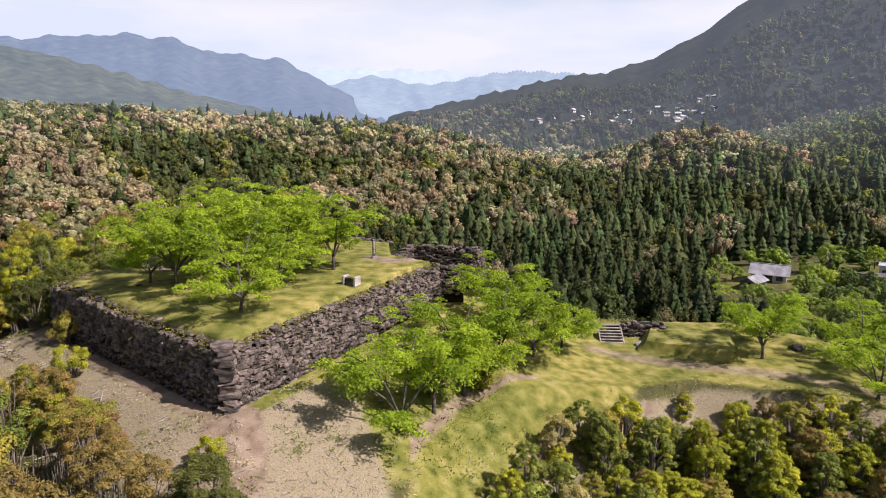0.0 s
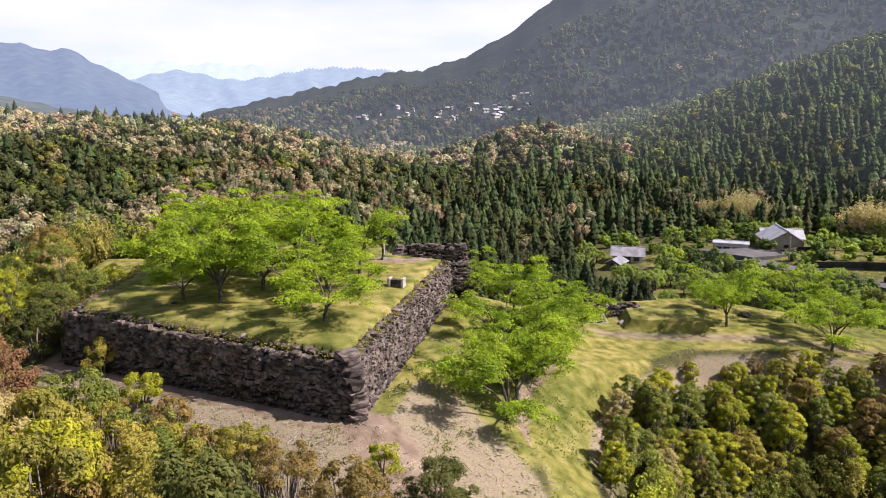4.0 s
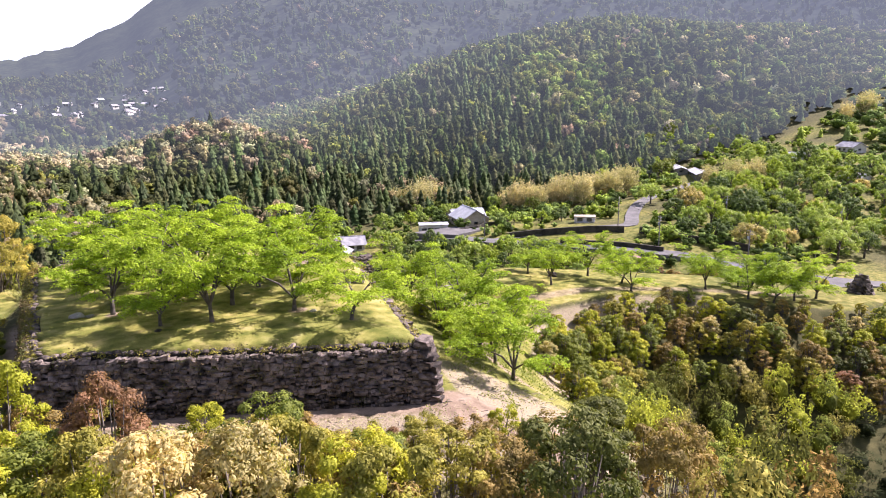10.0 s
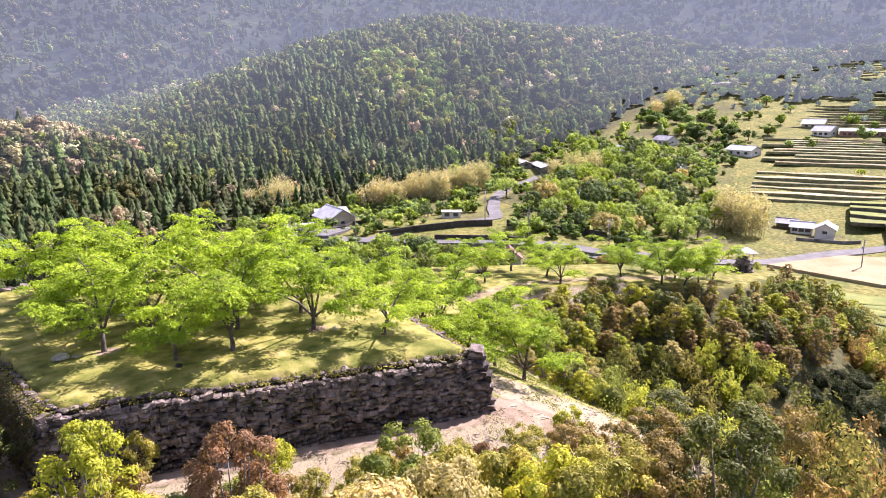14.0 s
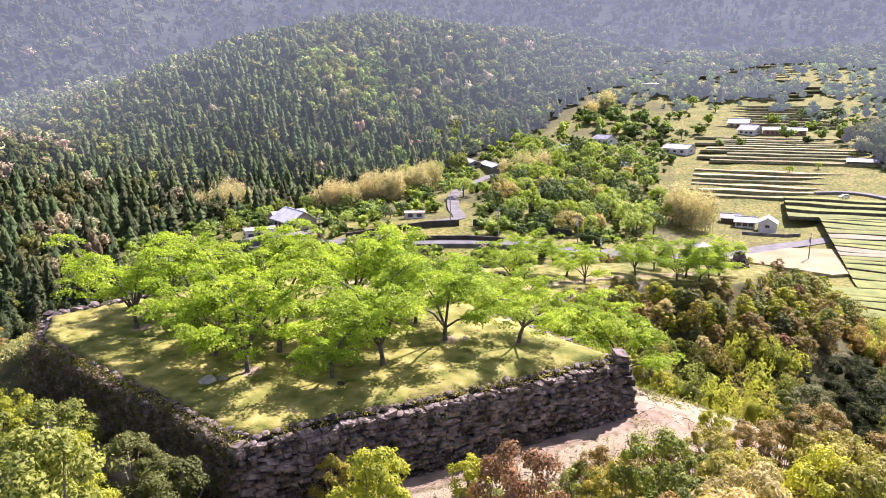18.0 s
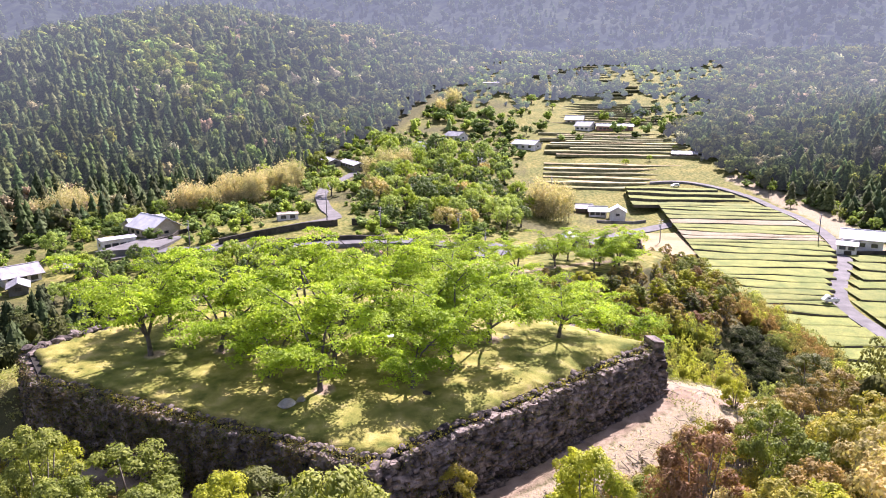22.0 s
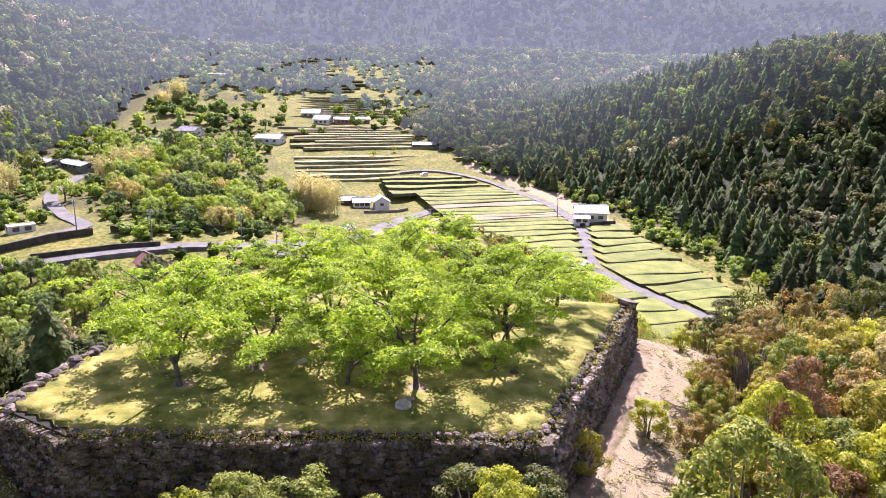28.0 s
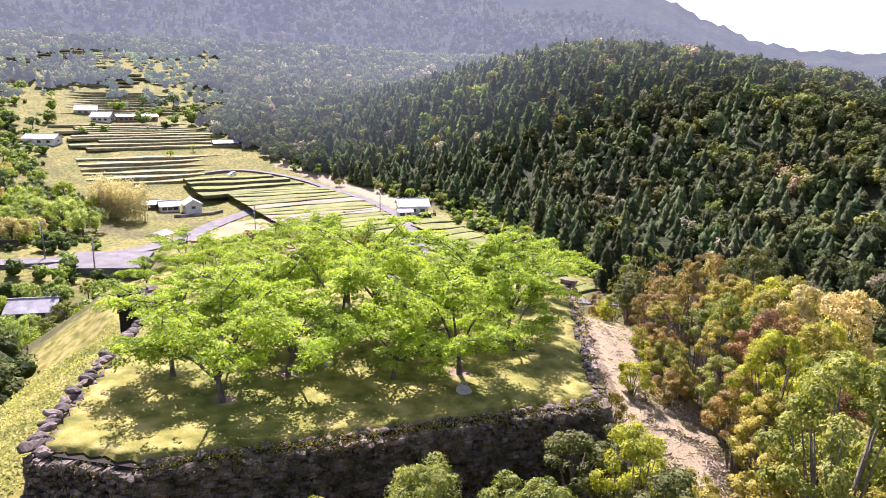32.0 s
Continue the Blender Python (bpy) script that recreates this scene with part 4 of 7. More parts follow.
def quoins(wall, x, y, foot, top, turn):
    """Long dressed corner stones, laid by turns along one wall and the other."""
    z, k = foot, 0
    while z < top - 0.1:
        h = stone_rng.uniform(0.30, 0.46)
        o = 0.16 * (top - z) + 0.02
        ob = new("quoin", STONES[k % len(STONES)])
        ob.parent = wall
        ob.matrix_basis = Matrix.Translation((x + o * 0.6 - 0.1, y - o + 0.25, z + h / 2)) @ pose(0, 0, 0, stone_rng.uniform(-4, 4), stone_rng.uniform(-4, 4), turn + (90 if k % 2 else 0) + stone_rng.uniform(-5, 5)) @ Matrix.Diagonal((1.15, 0.75, h * 0.96, 1))
        z += h * 0.93
        k += 1


def lerp2(p, q, t):
    return (p[0] + (q[0] - p[0]) * t, p[1] + (q[1] - p[1]) * t)


# outer faces look away from the bailey: go round it anticlockwise seen from above
stone_wall("wall_south", "shaded dark dry-stone retaining wall of the grassy bailey", C, A, (-0.12, -0.5), (-4.1, -4.2), cap=0)
EAST = stone_wall("wall_east", "sunlit grey-brown dry-stone retaining wall of the bailey", A, B, (-0.5, -0.4), (-4.2, -3.3))
quoins(EAST, A[0], A[1], -4.5, -0.3, 27)
stone_wall("wall_west", "tall dark mossy dry-stone wall below the bailey lawn", D, C, (-0.15, -0.12), (-4.3, -4.1), cap=0)
stone_wall("wall_northwest", "short dry-stone wall turning the bailey's corner", E_, D, (-0.05, -0.15), (-3.2, -4.3), cap=0)
stone_wall("wall_gate_inner", "low dry-stone wall end beside the castle gate", B, (1.9, 60.5), (-0.45, -0.6), (-2.9, -3.0), 0.1, cap=0.6)
stone_wall("wall_gate_side", "low dry-stone wall along the gate passage", (-4.6, 63.6), (-3.2, 68.6), (-0.35, -0.15), (-2.0, -2.0), 0.05, cap=0.6)
stone_wall("wall_gate_outer", "dry-stone wall with a flat top beyond the castle gate", (-3.2, 68.6), (3.3, 67.6), (-0.2, -0.4), (-2.2, -2.6), 0.05, cap=0.7)
stone_wall("wall_gate_end", "end of the dry-stone gate wall", (3.3, 67.6), (4.0, 70.0), (-0.4, -0.5), (-3.6, -3.8), 0.15, cap=0.7)


# ---- cherry trees ----
def cherry(rng, tall=5.4, wide=3.6, lean=0.3):
    """An umbrella-shaped cherry: forked trunk, spreading limbs, flat layers of leaves."""
    bm = bmesh.new()
    tips = []
    fork = rng.uniform(0.7, 1.3)
    lx, ly = rng.normal(0, lean, 2)
    base = Vector((0, 0, -0.25))
    knee = Vector((lx * 0.5, ly * 0.5, fork))
    tube(bm, [base, Vector((lx * 0.15, ly * 0.15, fork * 0.45)), knee], [0.19, 0.13, 0.12], 8)
    limbs = rng.integers(5, 8)
    for k in range(limbs):
        a = 2 * math.pi * (k + rng.uniform(-0.3, 0.3)) / limbs
        reach, rise = wide * rng.uniform(0.5, 0.85), tall * rng.uniform(0.24, 0.9)
        out = Vector((math.cos(a), math.sin(a), 0))
        p1 = knee + out * reach * 0.28 + Vector((0, 0, (rise - fork) * 0.42))
        p2 = knee + out * reach * 0.66 + Vector((rng.normal(0, 0.2), rng.normal(0, 0.2), (rise - fork) * 0.78))
        p3 = knee + out * reach + Vector((rng.normal(0, 0.3), rng.normal(0, 0.3), rise - fork))
        tube(bm, [knee - Vector((0, 0, 0.1)), p1, p2, p3], [0.085, 0.065, 0.042, 0.018], 6)
        tips += [p2, p3]
        for q in range(8):
            t = rng.uniform(0.1, 1.0)
            s = p1.lerp(p3, t)
            b = a + rng.uniform(-1.3, 1.3)
            e = s + Vector((math.cos(b), math.sin(b), 0)) * wide * rng.uniform(0.22, 0.48) + Vector((0, 0, rng.uniform(-0.55, 0.75)))
            tube(bm, [s, s.lerp(e, 0.5) + Vector((0, 0, 0.12)), e], [0.03, 0.022, 0.01], 4)
            tips += [e, s.lerp(e, 0.45) + Vector((0, 0, 0.15))]
    c = np.array([t[:] for t in tips])
    c += rng.normal(0, 1, c.shape) * (0.12, 0.12, 0.06) + (0, 0, 0.12)
    # every twig carries a flat spray of leaves that droops towards its rim
    rad = rng.uniform(0.38, 0.74, len(c))
    n = (112 * rad ** 2 / 0.30).astype(int)
    own = np.repeat(np.arange(len(c)), n)
    r, a = np.sqrt(rng.uniform(0, 1, len(own))), rng.uniform(0, 6.283, len(own))
    r *= 1 + 0.28 * np.sin(3 * a + own) + 0.16 * np.sin(7 * a + 2.1 * own)
    q = c[own] + np.stack([r * np.cos(a), r * np.sin(a), -0.30 * r * r + rng.normal(0, 0.085, len(own))], -1) * rad[own, None]
    tilt = np.stack([0.5 * r * np.cos(a), 0.5 * r * np.sin(a), np.full(len(own), 0.55)], -1)
    v, f = leaves(rng, q, 0.02, 1, 0.086, 1.0, 0.35, tilt)
    trunk = bpy.data.meshes.new("trunk")
    bm.to_mesh(trunk)
    bm.free()
    return trunk, mesh_np("crown", v, f)


def tree_thing(name, label, category, group, trunk, crown, bark, leaf, m, scale=1.0):
    e = new(name)
    e.empty_display_size = 0.3
    for nm, me, mt in (("trunk", trunk, bark), ("crown", crown, leaf)):
        if not me.materials:
            me.materials.append(mt)
        ob = new(nm, me)
        ob.parent = e
        ob.material_slots[0].link = "OBJECT"
        ob.material_slots[0].material = mt
    e.matrix_basis = m @ Matrix.Diagonal((scale, scale, scale, 1))
    return tagged(e, label, category, group)


cherry_rng = np.random.default_rng(21)
CHERRIES = [cherry(cherry_rng, t, w) for t, w in ((6.4, 4.3), (6.0, 4.1), (6.9, 4.6), (5.6, 3.8), (6.4, 3.9))]


def plant_cherry(x, y, k, scale=1.0, label="cherry tree in fresh green leaf on the mown bailey lawn", group="cherry trees on the bailey"):
    t, c = CHERRIES[k % len(CHERRIES)]
    z = ground_at(x, y)
    return tree_thing("cherry_tree", label, "tree", group, t, c, BARK, CHERRY, pose(x, y, z, 0, 0, (k * 67) % 360), scale)


for k, (x, y, s) in enumerate(BAILEY_CHERRIES):
    plant_cherry(x, y, k, s * 1.08)
for k, (x, y, s) in enumerate(((28.5, 57.2, 1.0), (31.8, 63.5, 1.0), (37.4, 57.5, 1.05), (36.8, 52.0, 1.05), (33.5, 48.8, 0.95), (43.0, 43.5, 0.95), (48.5, 41.5, 1.0),
                               (42.0, 37.8, 1.0), (42.4, 35.0, 0.9), (50.0, 32.5, 1.05), (46.0, 33.8, 0.9), (45.5, 36.8, 1.0))):
    plant_cherry(x, y, k + 2, s, "cherry tree in fresh green leaf on the lower grass terrace", "cherry trees on the lower terrace")
for k, (x, y, s) in enumerate(((-2.6, 38.6, 1.1), (-0.6, 42.0, 1.05), (1.5, 45.5, 1.2), (4.2, 50.0, 1.1), (7.5, 54.0, 1.15), (1.0, 50.0, 1.0), (5.5, 58.5, 1.0), (10.5, 57.0, 0.9))):
    plant_cherry(x, y, k + 1, s, "leafy green cherry tree on the grass slope below the wall", "cherry trees on the slope")


# ---- shrubs and young trees of the foreground ----
def shrub(rng, tall, wide, lobes, per, size, stem=0.28, tuft=0.34, canes=0):
    """A bushy young tree: several stems, and leaf tufts over uneven lobes."""
    bm = bmesh.new()
    c, o = [], []
    for k in range(lobes):
        u, a = rng.uniform(0, 1) ** 0.8, rng.uniform(0, 6.28)
        rad = wide * 0.46 * math.sqrt(max(0.05, 1 - (2 * u - 0.75) ** 2 * 0.62)) * rng.uniform(0.45, 1.0)
        p = np.array((rad * math.cos(a), rad * math.sin(a), tall * (stem + (0.95 - stem) * u)))
        c.append(p)
        d = p - (0, 0, tall * (stem + 0.25 * (1 - stem)))
        o.append(d / (np.linalg.norm(d) + 1e-6))
    for k in range(0, lobes, 3):
        p = Vector(c[k])
        tube(bm, [(p.x * 0.15, p.y * 0.15, -0.4), (p.x * 0.4, p.y * 0.4, p.z * 0.5), p], [0.06, 0.045, 0.015], 5)
    for k in range(canes):
        p = Vector(rng.uniform(-0.42, 0.42, 3) * wide)
        tube(bm, [(p.x, p.y, -0.4), (p.x * 1.05 + 0.1 * p.z, p.y, tall * 0.4), (p.x * 1.1, p.y * 1.1 + 0.15 * p.z, tall * rng.uniform(0.5, 0.74))], [0.035, 0.028, 0.012], 4)
    c, o = np.array(c), np.array(o)
    ball = np.repeat(c, per, 0)
    way = rng.normal(0, 1, ball.shape) + np.repeat(o, per, 0) * 0.9 + (0, 0, 0.25)
    way /= np.linalg.norm(way, axis=1, keepdims=True)
    swell = np.repeat(tuft * 1.3 * rng.uniform(0.65, 1.3, lobes), per)[:, None] * rng.uniform(0.55, 1.14, (len(ball), 1))
    v, f = leaves(rng, ball + way * swell * (1, 1, 0.8), 0.015, 1, size, 1.0, 0.25, way * 1.6)
    trunk = bpy.data.meshes.new("trunk")
    bm.to_mesh(trunk)
    bm.free()
    return trunk, mesh_np("crown", v, f)


shrub_rng = np.random.default_rng(33)
# low bushes, middling ones, tall ones, and leggy ones with bare stems
SHRUBS = [[shrub(shrub_rng, 2.2, 2.4, 24, 190, 0.06, 0.2, 0.27) for k in range(2)],
          [shrub(shrub_rng, 4.2, 3.2, 40, 200, 0.064, 0.22, 0.28) for k in range(3)],
          [shrub(shrub_rng, 7.0, 3.8, 64, 200, 0.066, 0.3, 0.3) for k in range(3)],
          [shrub(shrub_rng, 6.0, 3.4, 34, 200, 0.064, 0.6, 0.28, 34) for k in range(2)],
          [shrub(shrub_rng, 4.0, 2.6, 74, 92, 0.072, 0.02, 0.21) for k in range(4)]]
SHRUB_TALL = (2.2, 4.2, 7.0, 6.0, 4.0)
LEAF_KINDS = ((LEAF_RUST, "bushy young tree with rusty brown new leaves"), (LEAF_OLIVE, "bushy young tree with olive green leaves"),
              (LEAF_LIME, "young tree with bright lime green leaves"), (LEAF_DARK, "dense dark evergreen tree"),
              (LEAF_GREEN, "leafy mid-green young tree"), (LEAF_CREAM, "tree covered in cream blossom"), (LEAF_RED, "young tree with red-brown new leaves"))


def plant_shrub(x, y, kind, k, tall, wide, group="trees and shrubs of the slope", tag="on the slope", name="young_tree"):
    size = 0 if tall < 2.8 else 1 if tall < 5.3 else 2
    if name == "bush":
        size = 4
    elif -27 < x < -14 and 18 < y < 36 and tall > 3.5:
        size = 3
    t, c = SHRUBS[size][k % len(SHRUBS[size])]
    leaf, label = LEAF_KINDS[kind]
    e = tree_thing(name, (label if name == "young_tree" else label.replace("tree", "bush")) + " " + tag, "tree" if name == "young_tree" else "bush", group, t, c, BARK_PALE, leaf, pose(x, y, ground_at(x, y), 0, 0, (k * 79) % 360))
    s = tall / SHRUB_TALL[size]
    w = min(1.25 * s, max(0.85 * s, wide / (2.4, 3.2, 3.8, 3.4, 2.6)[size]))
    e.matrix_basis = e.matrix_basis @ Matrix.Diagonal((w, w, s, 1))
    return e


def build_shrubs():
    rng = np.random.default_rng(40)
    count, rest = 0, []
    lane = GRASS_LANE
    # the scrub-covered bank between the lane and the terrace, and the gully under it
    xy = scatter(rng, 2, 66, -8, 54, 1.95)
    dt, dl = inside(xy[:, 0], xy[:, 1], TERRACE), segment_dist(xy[:, 0], xy[:, 1], lane)[0]
    ok = (dt > 1.0) & (dl > 3.0) & (dt < 30)
    bushes = 0
    for k, ((x, y), d) in enumerate(zip(xy[ok], dt[ok])):
        clump = float(wave(x, y, 4.0, 3))
        if d > 12 or bushes >= 298:
            if (k % 2) == 0:
                rest.append((x, y))
            continue
        if clump < -0.8:
            continue
        p = np.array([0.26, 0.22, 0.42 + 0.25 * clump, 0.05, 0.16, 0.0, 0.02]).clip(0.02)
        kind = rng.choice(7, p=p / p.sum())
        plant_shrub(x, y, kind, k, (1.7 if d < 3 else 3.4) * rng.uniform(0.7, 1.3), (1.9 if d < 3 else 2.9) * rng.uniform(0.85, 1.25), "scrub on the bank", "on the bank", "bush")
        bushes += 1
    # south and west of the bailey, below the wall's foot
    xy = scatter(rng, -72, 0, -8, 104, 3.0)
    d = inside(xy[:, 0], xy[:, 1], BAILEY)
    bare = segment_dist(xy[:, 0], xy[:, 1], [(-10.5, 36), (-8, 31), (-7, 22), (-6, 5)])[0]
    ok = (inside(xy[:, 0], xy[:, 1], YARD) > 1.5) & (d > 4.0) & (d < 40) & ((bare > 4.2) & (xy[:, 0] < -13.5) | (xy[:, 1] < 27) & (xy[:, 0] < -3.5)) & ~((xy[:, 0] > -21) & (xy[:, 1] > 60))
    # the cleared strip under the south wall
    way = (Vector(A) - Vector(C)).normalized()
    along, off = (xy[:, 0] - C[0]) * way.x + (xy[:, 1] - C[1]) * way.y, (xy[:, 0] - C[0]) * way.y - (xy[:, 1] - C[1]) * way.x
    ok &= ~((along > -3) & (along < 27) & (off < np.where(along < 12, 8.0, 6.3)))
    for k, ((x, y), q) in enumerate(zip(xy[ok], d[ok])):
        top = -0.9 + 0.3 * min(max(q - 6.3, -1.5), 11) + rng.uniform(-1.3, 0.9)
        if x > -24 and y < 36:
            top -= 1.2
        if x > -14:
            top = ground_at(x, y) + rng.uniform(2.2, 3.6)
        tall = max(1.6, top - ground_at(x, y))
        thin = -27 < x < -14 and 18 < y < 36
        if thin and rng.uniform() < 0.3:
            continue
        if q > 17:
            rest.append((x, y))
            continue
        kind = rng.choice([0, 1, 2, 3, 4, 5, 6], p=[0.42, 0.3, 0.08, 0.02, 0.1, 0.05, 0.03] if thin else [0.24, 0.25, 0.12, 0.1, 0.21, 0.05, 0.03])
        plant_shrub(x, y, kind, k, tall, min(4.6, 2.2 + 0.28 * tall) * rng.uniform(0.85, 1.2), "trees below the bailey wall", "below the wall")
        count += 1
    # a few bushes on the outer edge of the cleared strip
    for k in range(10):
        s, o = 10.5 + 1.3 * k + rng.uniform(-0.5, 0.5), rng.uniform(5.6, 7.4)
        x, y = C[0] + way.x * s + way.y * o, C[1] + way.y * s - way.x * o
        kind = (0, 1, 0, 4, 1, 2, 0, 1, 6, 0)[k % 10]
        plant_shrub(x, y, kind, k, rng.uniform(2.1, 3.4), rng.uniform(2.0, 2.7), "trees below the bailey wall", "beside the wall's path")
    # trees that stand out
    tall_ones = [(-34.3, 42.8, 2, 3.2, 3.0), (-31.2, 38.4, 6, 2.8, 4.2), (-32.3, 31.2, 5, 3.4, 5.6), (-29.0, 30.5, 5, 2.6, 4.0), (-19.7, 22.2, 3, 2.6, 5.0), (-34.5, 65.6, 4, 2.5, 3.4), (-37.5, 62.0, 4, 2.2, 3.6), (-26.0, 34.0, 4, 1.6, 4.0), (-36.4, 56.2, 2, 2.3, 2.6), (-41.5, 50.2, 4, 5.9, 4.8), (-38.5, 56.5, 3, 1.2, 5.5), (-31.6, 63.4, 4, 0.3, 4.2)]
    wall_side = [(-34.2, 60.4, 4, 0.1, 4.0), (-33.0, 56.2, 3, 0.3, 4.2), (-33.6, 53.4, 3, 0.0, 3.8), (-31.0, 68.0, 2, -0.3, 3.4), (-24.9, 42.9, 2, -1.9, 2.4), (-28.4, 48.6, 1, -1.6, 2.2), (-22.5, 37.0, 0, -1.4, 2.6), (-18.6, 31.8, 1, -1.2, 3.0), (-10.3, 26.6, 3, -1.3, 4.8), (-13.6, 28.4, 0, -2.4, 2.8), (-12.0, 31.8, 2, -3.0, 1.7)]
    for k, (x, y, kind, top, wide) in enumerate(tall_ones + wall_side):
        plant_shrub(x, y, kind, k + 3, top - ground_at(x, y), wide, "trees below the bailey wall", "below the wall")
        count += 1
    xy = np.array(rest)
    n = len(xy)
    pal = np.array([(0.30, 0.20, 0.06), (0.30, 0.27, 0.065), (0.40, 0.43, 0.05), (0.13, 0.14, 0.03), (0.22, 0.26, 0.05)])
    east = xy[:, 0] > 0
    hh = np.where(east, rng.uniform(3.5, 5.5, n), np.clip(2.0 - height(xy[:, 0], xy[:, 1]), 4, 9.5) * rng.uniform(0.75, 1.05, n))
    # the shaded hollow under the bank: its shade is put into low scrub's dark colour
    hollow = np.hypot((xy[:, 0] - 31) / 13, (xy[:, 1] - 15) / 8) < 1
    tint = np.where(hollow[:, None], (0.045, 0.06, 0.02), pal[rng.integers(0, 5, n)] * 1.35)
    hh = np.where(hollow, 0.55 * hh, hh)
    woods("scrub", "mixed rust, olive and lime scrub filling the gully", rng, xy, hh, np.maximum(rng.uniform(3.4, 4.8, n), 0.62 * hh), tint, np.zeros(n, bool), (CON_HI, BUSH))
    print("shrubs", count, bushes, n)


build_shrubs()


# ---- paddies, roads ----
def strip_mesh(pts, half, lift, step=2.0, crown=0.0, follow=True):
    """A ribbon laid over the ground along a polyline."""
    p = [Vector((*q[:2], 0)) for q in pts]
    line = []
    for k in range(len(p) - 1):
        n = max(1, int((p[k + 1] - p[k]).length / step))
        for i in range(n):
            t = i / n
            a, b = p[max(k - 1, 0)], p[min(k + 2, len(p) - 1)]
            t2, t3 = t * t, t * t * t
            line.append(0.5 * ((2 * p[k]) + (p[k + 1] - a) * t + (2 * a - 5 * p[k] + 4 * p[k + 1] - b) * t2 + (3 * p[k] - a - 3 * p[k + 1] + b) * t3))
    line.append(p[-1])
    v, zs = [], []
    for k, q in enumerate(line):
        d = (line[min(k + 1, len(line) - 1)] - line[max(k - 1, 0)]).normalized()
        s = Vector((-d.y, d.x, 0))
        e = [q + s * half * o for o in (-1, 0, 1)]
        top = max(ground_at(x.x, x.y) for x in e) + lift
        v += [(e[0].x, e[0].y, top - 1.2), (e[0].x, e[0].y, top), (e[1].x, e[1].y, top + crown), (e[2].x, e[2].y, top), (e[2].x, e[2].y, top - 1.2)]
    f = [(5 * k + i, 5 * k + i + 1, 5 * k + i + 6, 5 * k + i + 5) for k in range(len(line) - 1) for i in range(4)]
    return mesh_np("ribbon", np.array(v), np.array(f), False)


LANE = [(44, -46), (54, -36), (61, -30), (74, -25.5), (90, -22.5), (104, -22.5), (120, -28), (140, -37), (156, -41.5), (182, -45), (208, -44), (234, -36), (252, -20), (258, 0)]
MAIN_ROAD = [(98, 172), (111, 157), (113, 140), (115, 122), (122, 98), (127, 82), (130, 66), (138, 50), (156, 34), (176, 20), (188, 8), (196, -8), (214, -30)]
UPPER_ROAD = [(113, 140), (122, 134), (133, 124), (145, 113), (152, 114), (163, 120), (176, 126), (192, 132), (214, 136), (240, 132)]


def lane_y(x):
    return float(np.interp(x, [q[0] for q in LANE], [q[1] for q in LANE]))


for nm, lab, pts, half in (("road_lane", "narrow grey lane winding between the paddies", LANE, 1.9),
                           ("road_main", "grey asphalt road through the village", MAIN_ROAD, 3.2),
                           ("road_upper", "narrow asphalt road climbing through the village", UPPER_ROAD, 2.2)):
    tagged(part(nm, strip_mesh(pts, half, 0.25), ASPHALT), lab, "road", kind="structure")
# forecourt and junction
for nm, lab, poly, mt in (("pavement_forecourt", "sunlit concrete forecourt beside the road", [(112, 52), (124, 74), (136, 62), (128, 46)], ASPHALT),
                          ("pavement_yard", "grey asphalt yard before the farmhouse", [(104, 166), (112, 152), (128, 153), (124, 163)], ASPHALT),
                          ("pavement_green", "dry yellow sports ground beside the road", [(140, 6), (150, 32), (172, 14), (176, -4), (150, -8)], None)):
    bm = bmesh.new()
    z = max(ground_at(*q) for q in poly) + 0.2
    if mt is None:
        mt = surface("dry_ground", (0.24, 0.19, 0.09), (0.36, 0.29, 0.17), 0.12, 0.95, 3.0, 0.3, 0.03)
    top = [bm.verts.new((*q, z)) for q in poly]
    low = [bm.verts.new((*q, z - 2.5)) for q in poly]
    bm.faces.new(top)
    for k in range(len(poly)):
        bm.faces.new((top[k], low[k], low[(k + 1) % len(poly)], top[(k + 1) % len(poly)]))
    bmesh.ops.recalc_face_normals(bm, faces=bm.faces)
    tagged(part(nm, bm, mt), lab, "pavement", kind="structure")


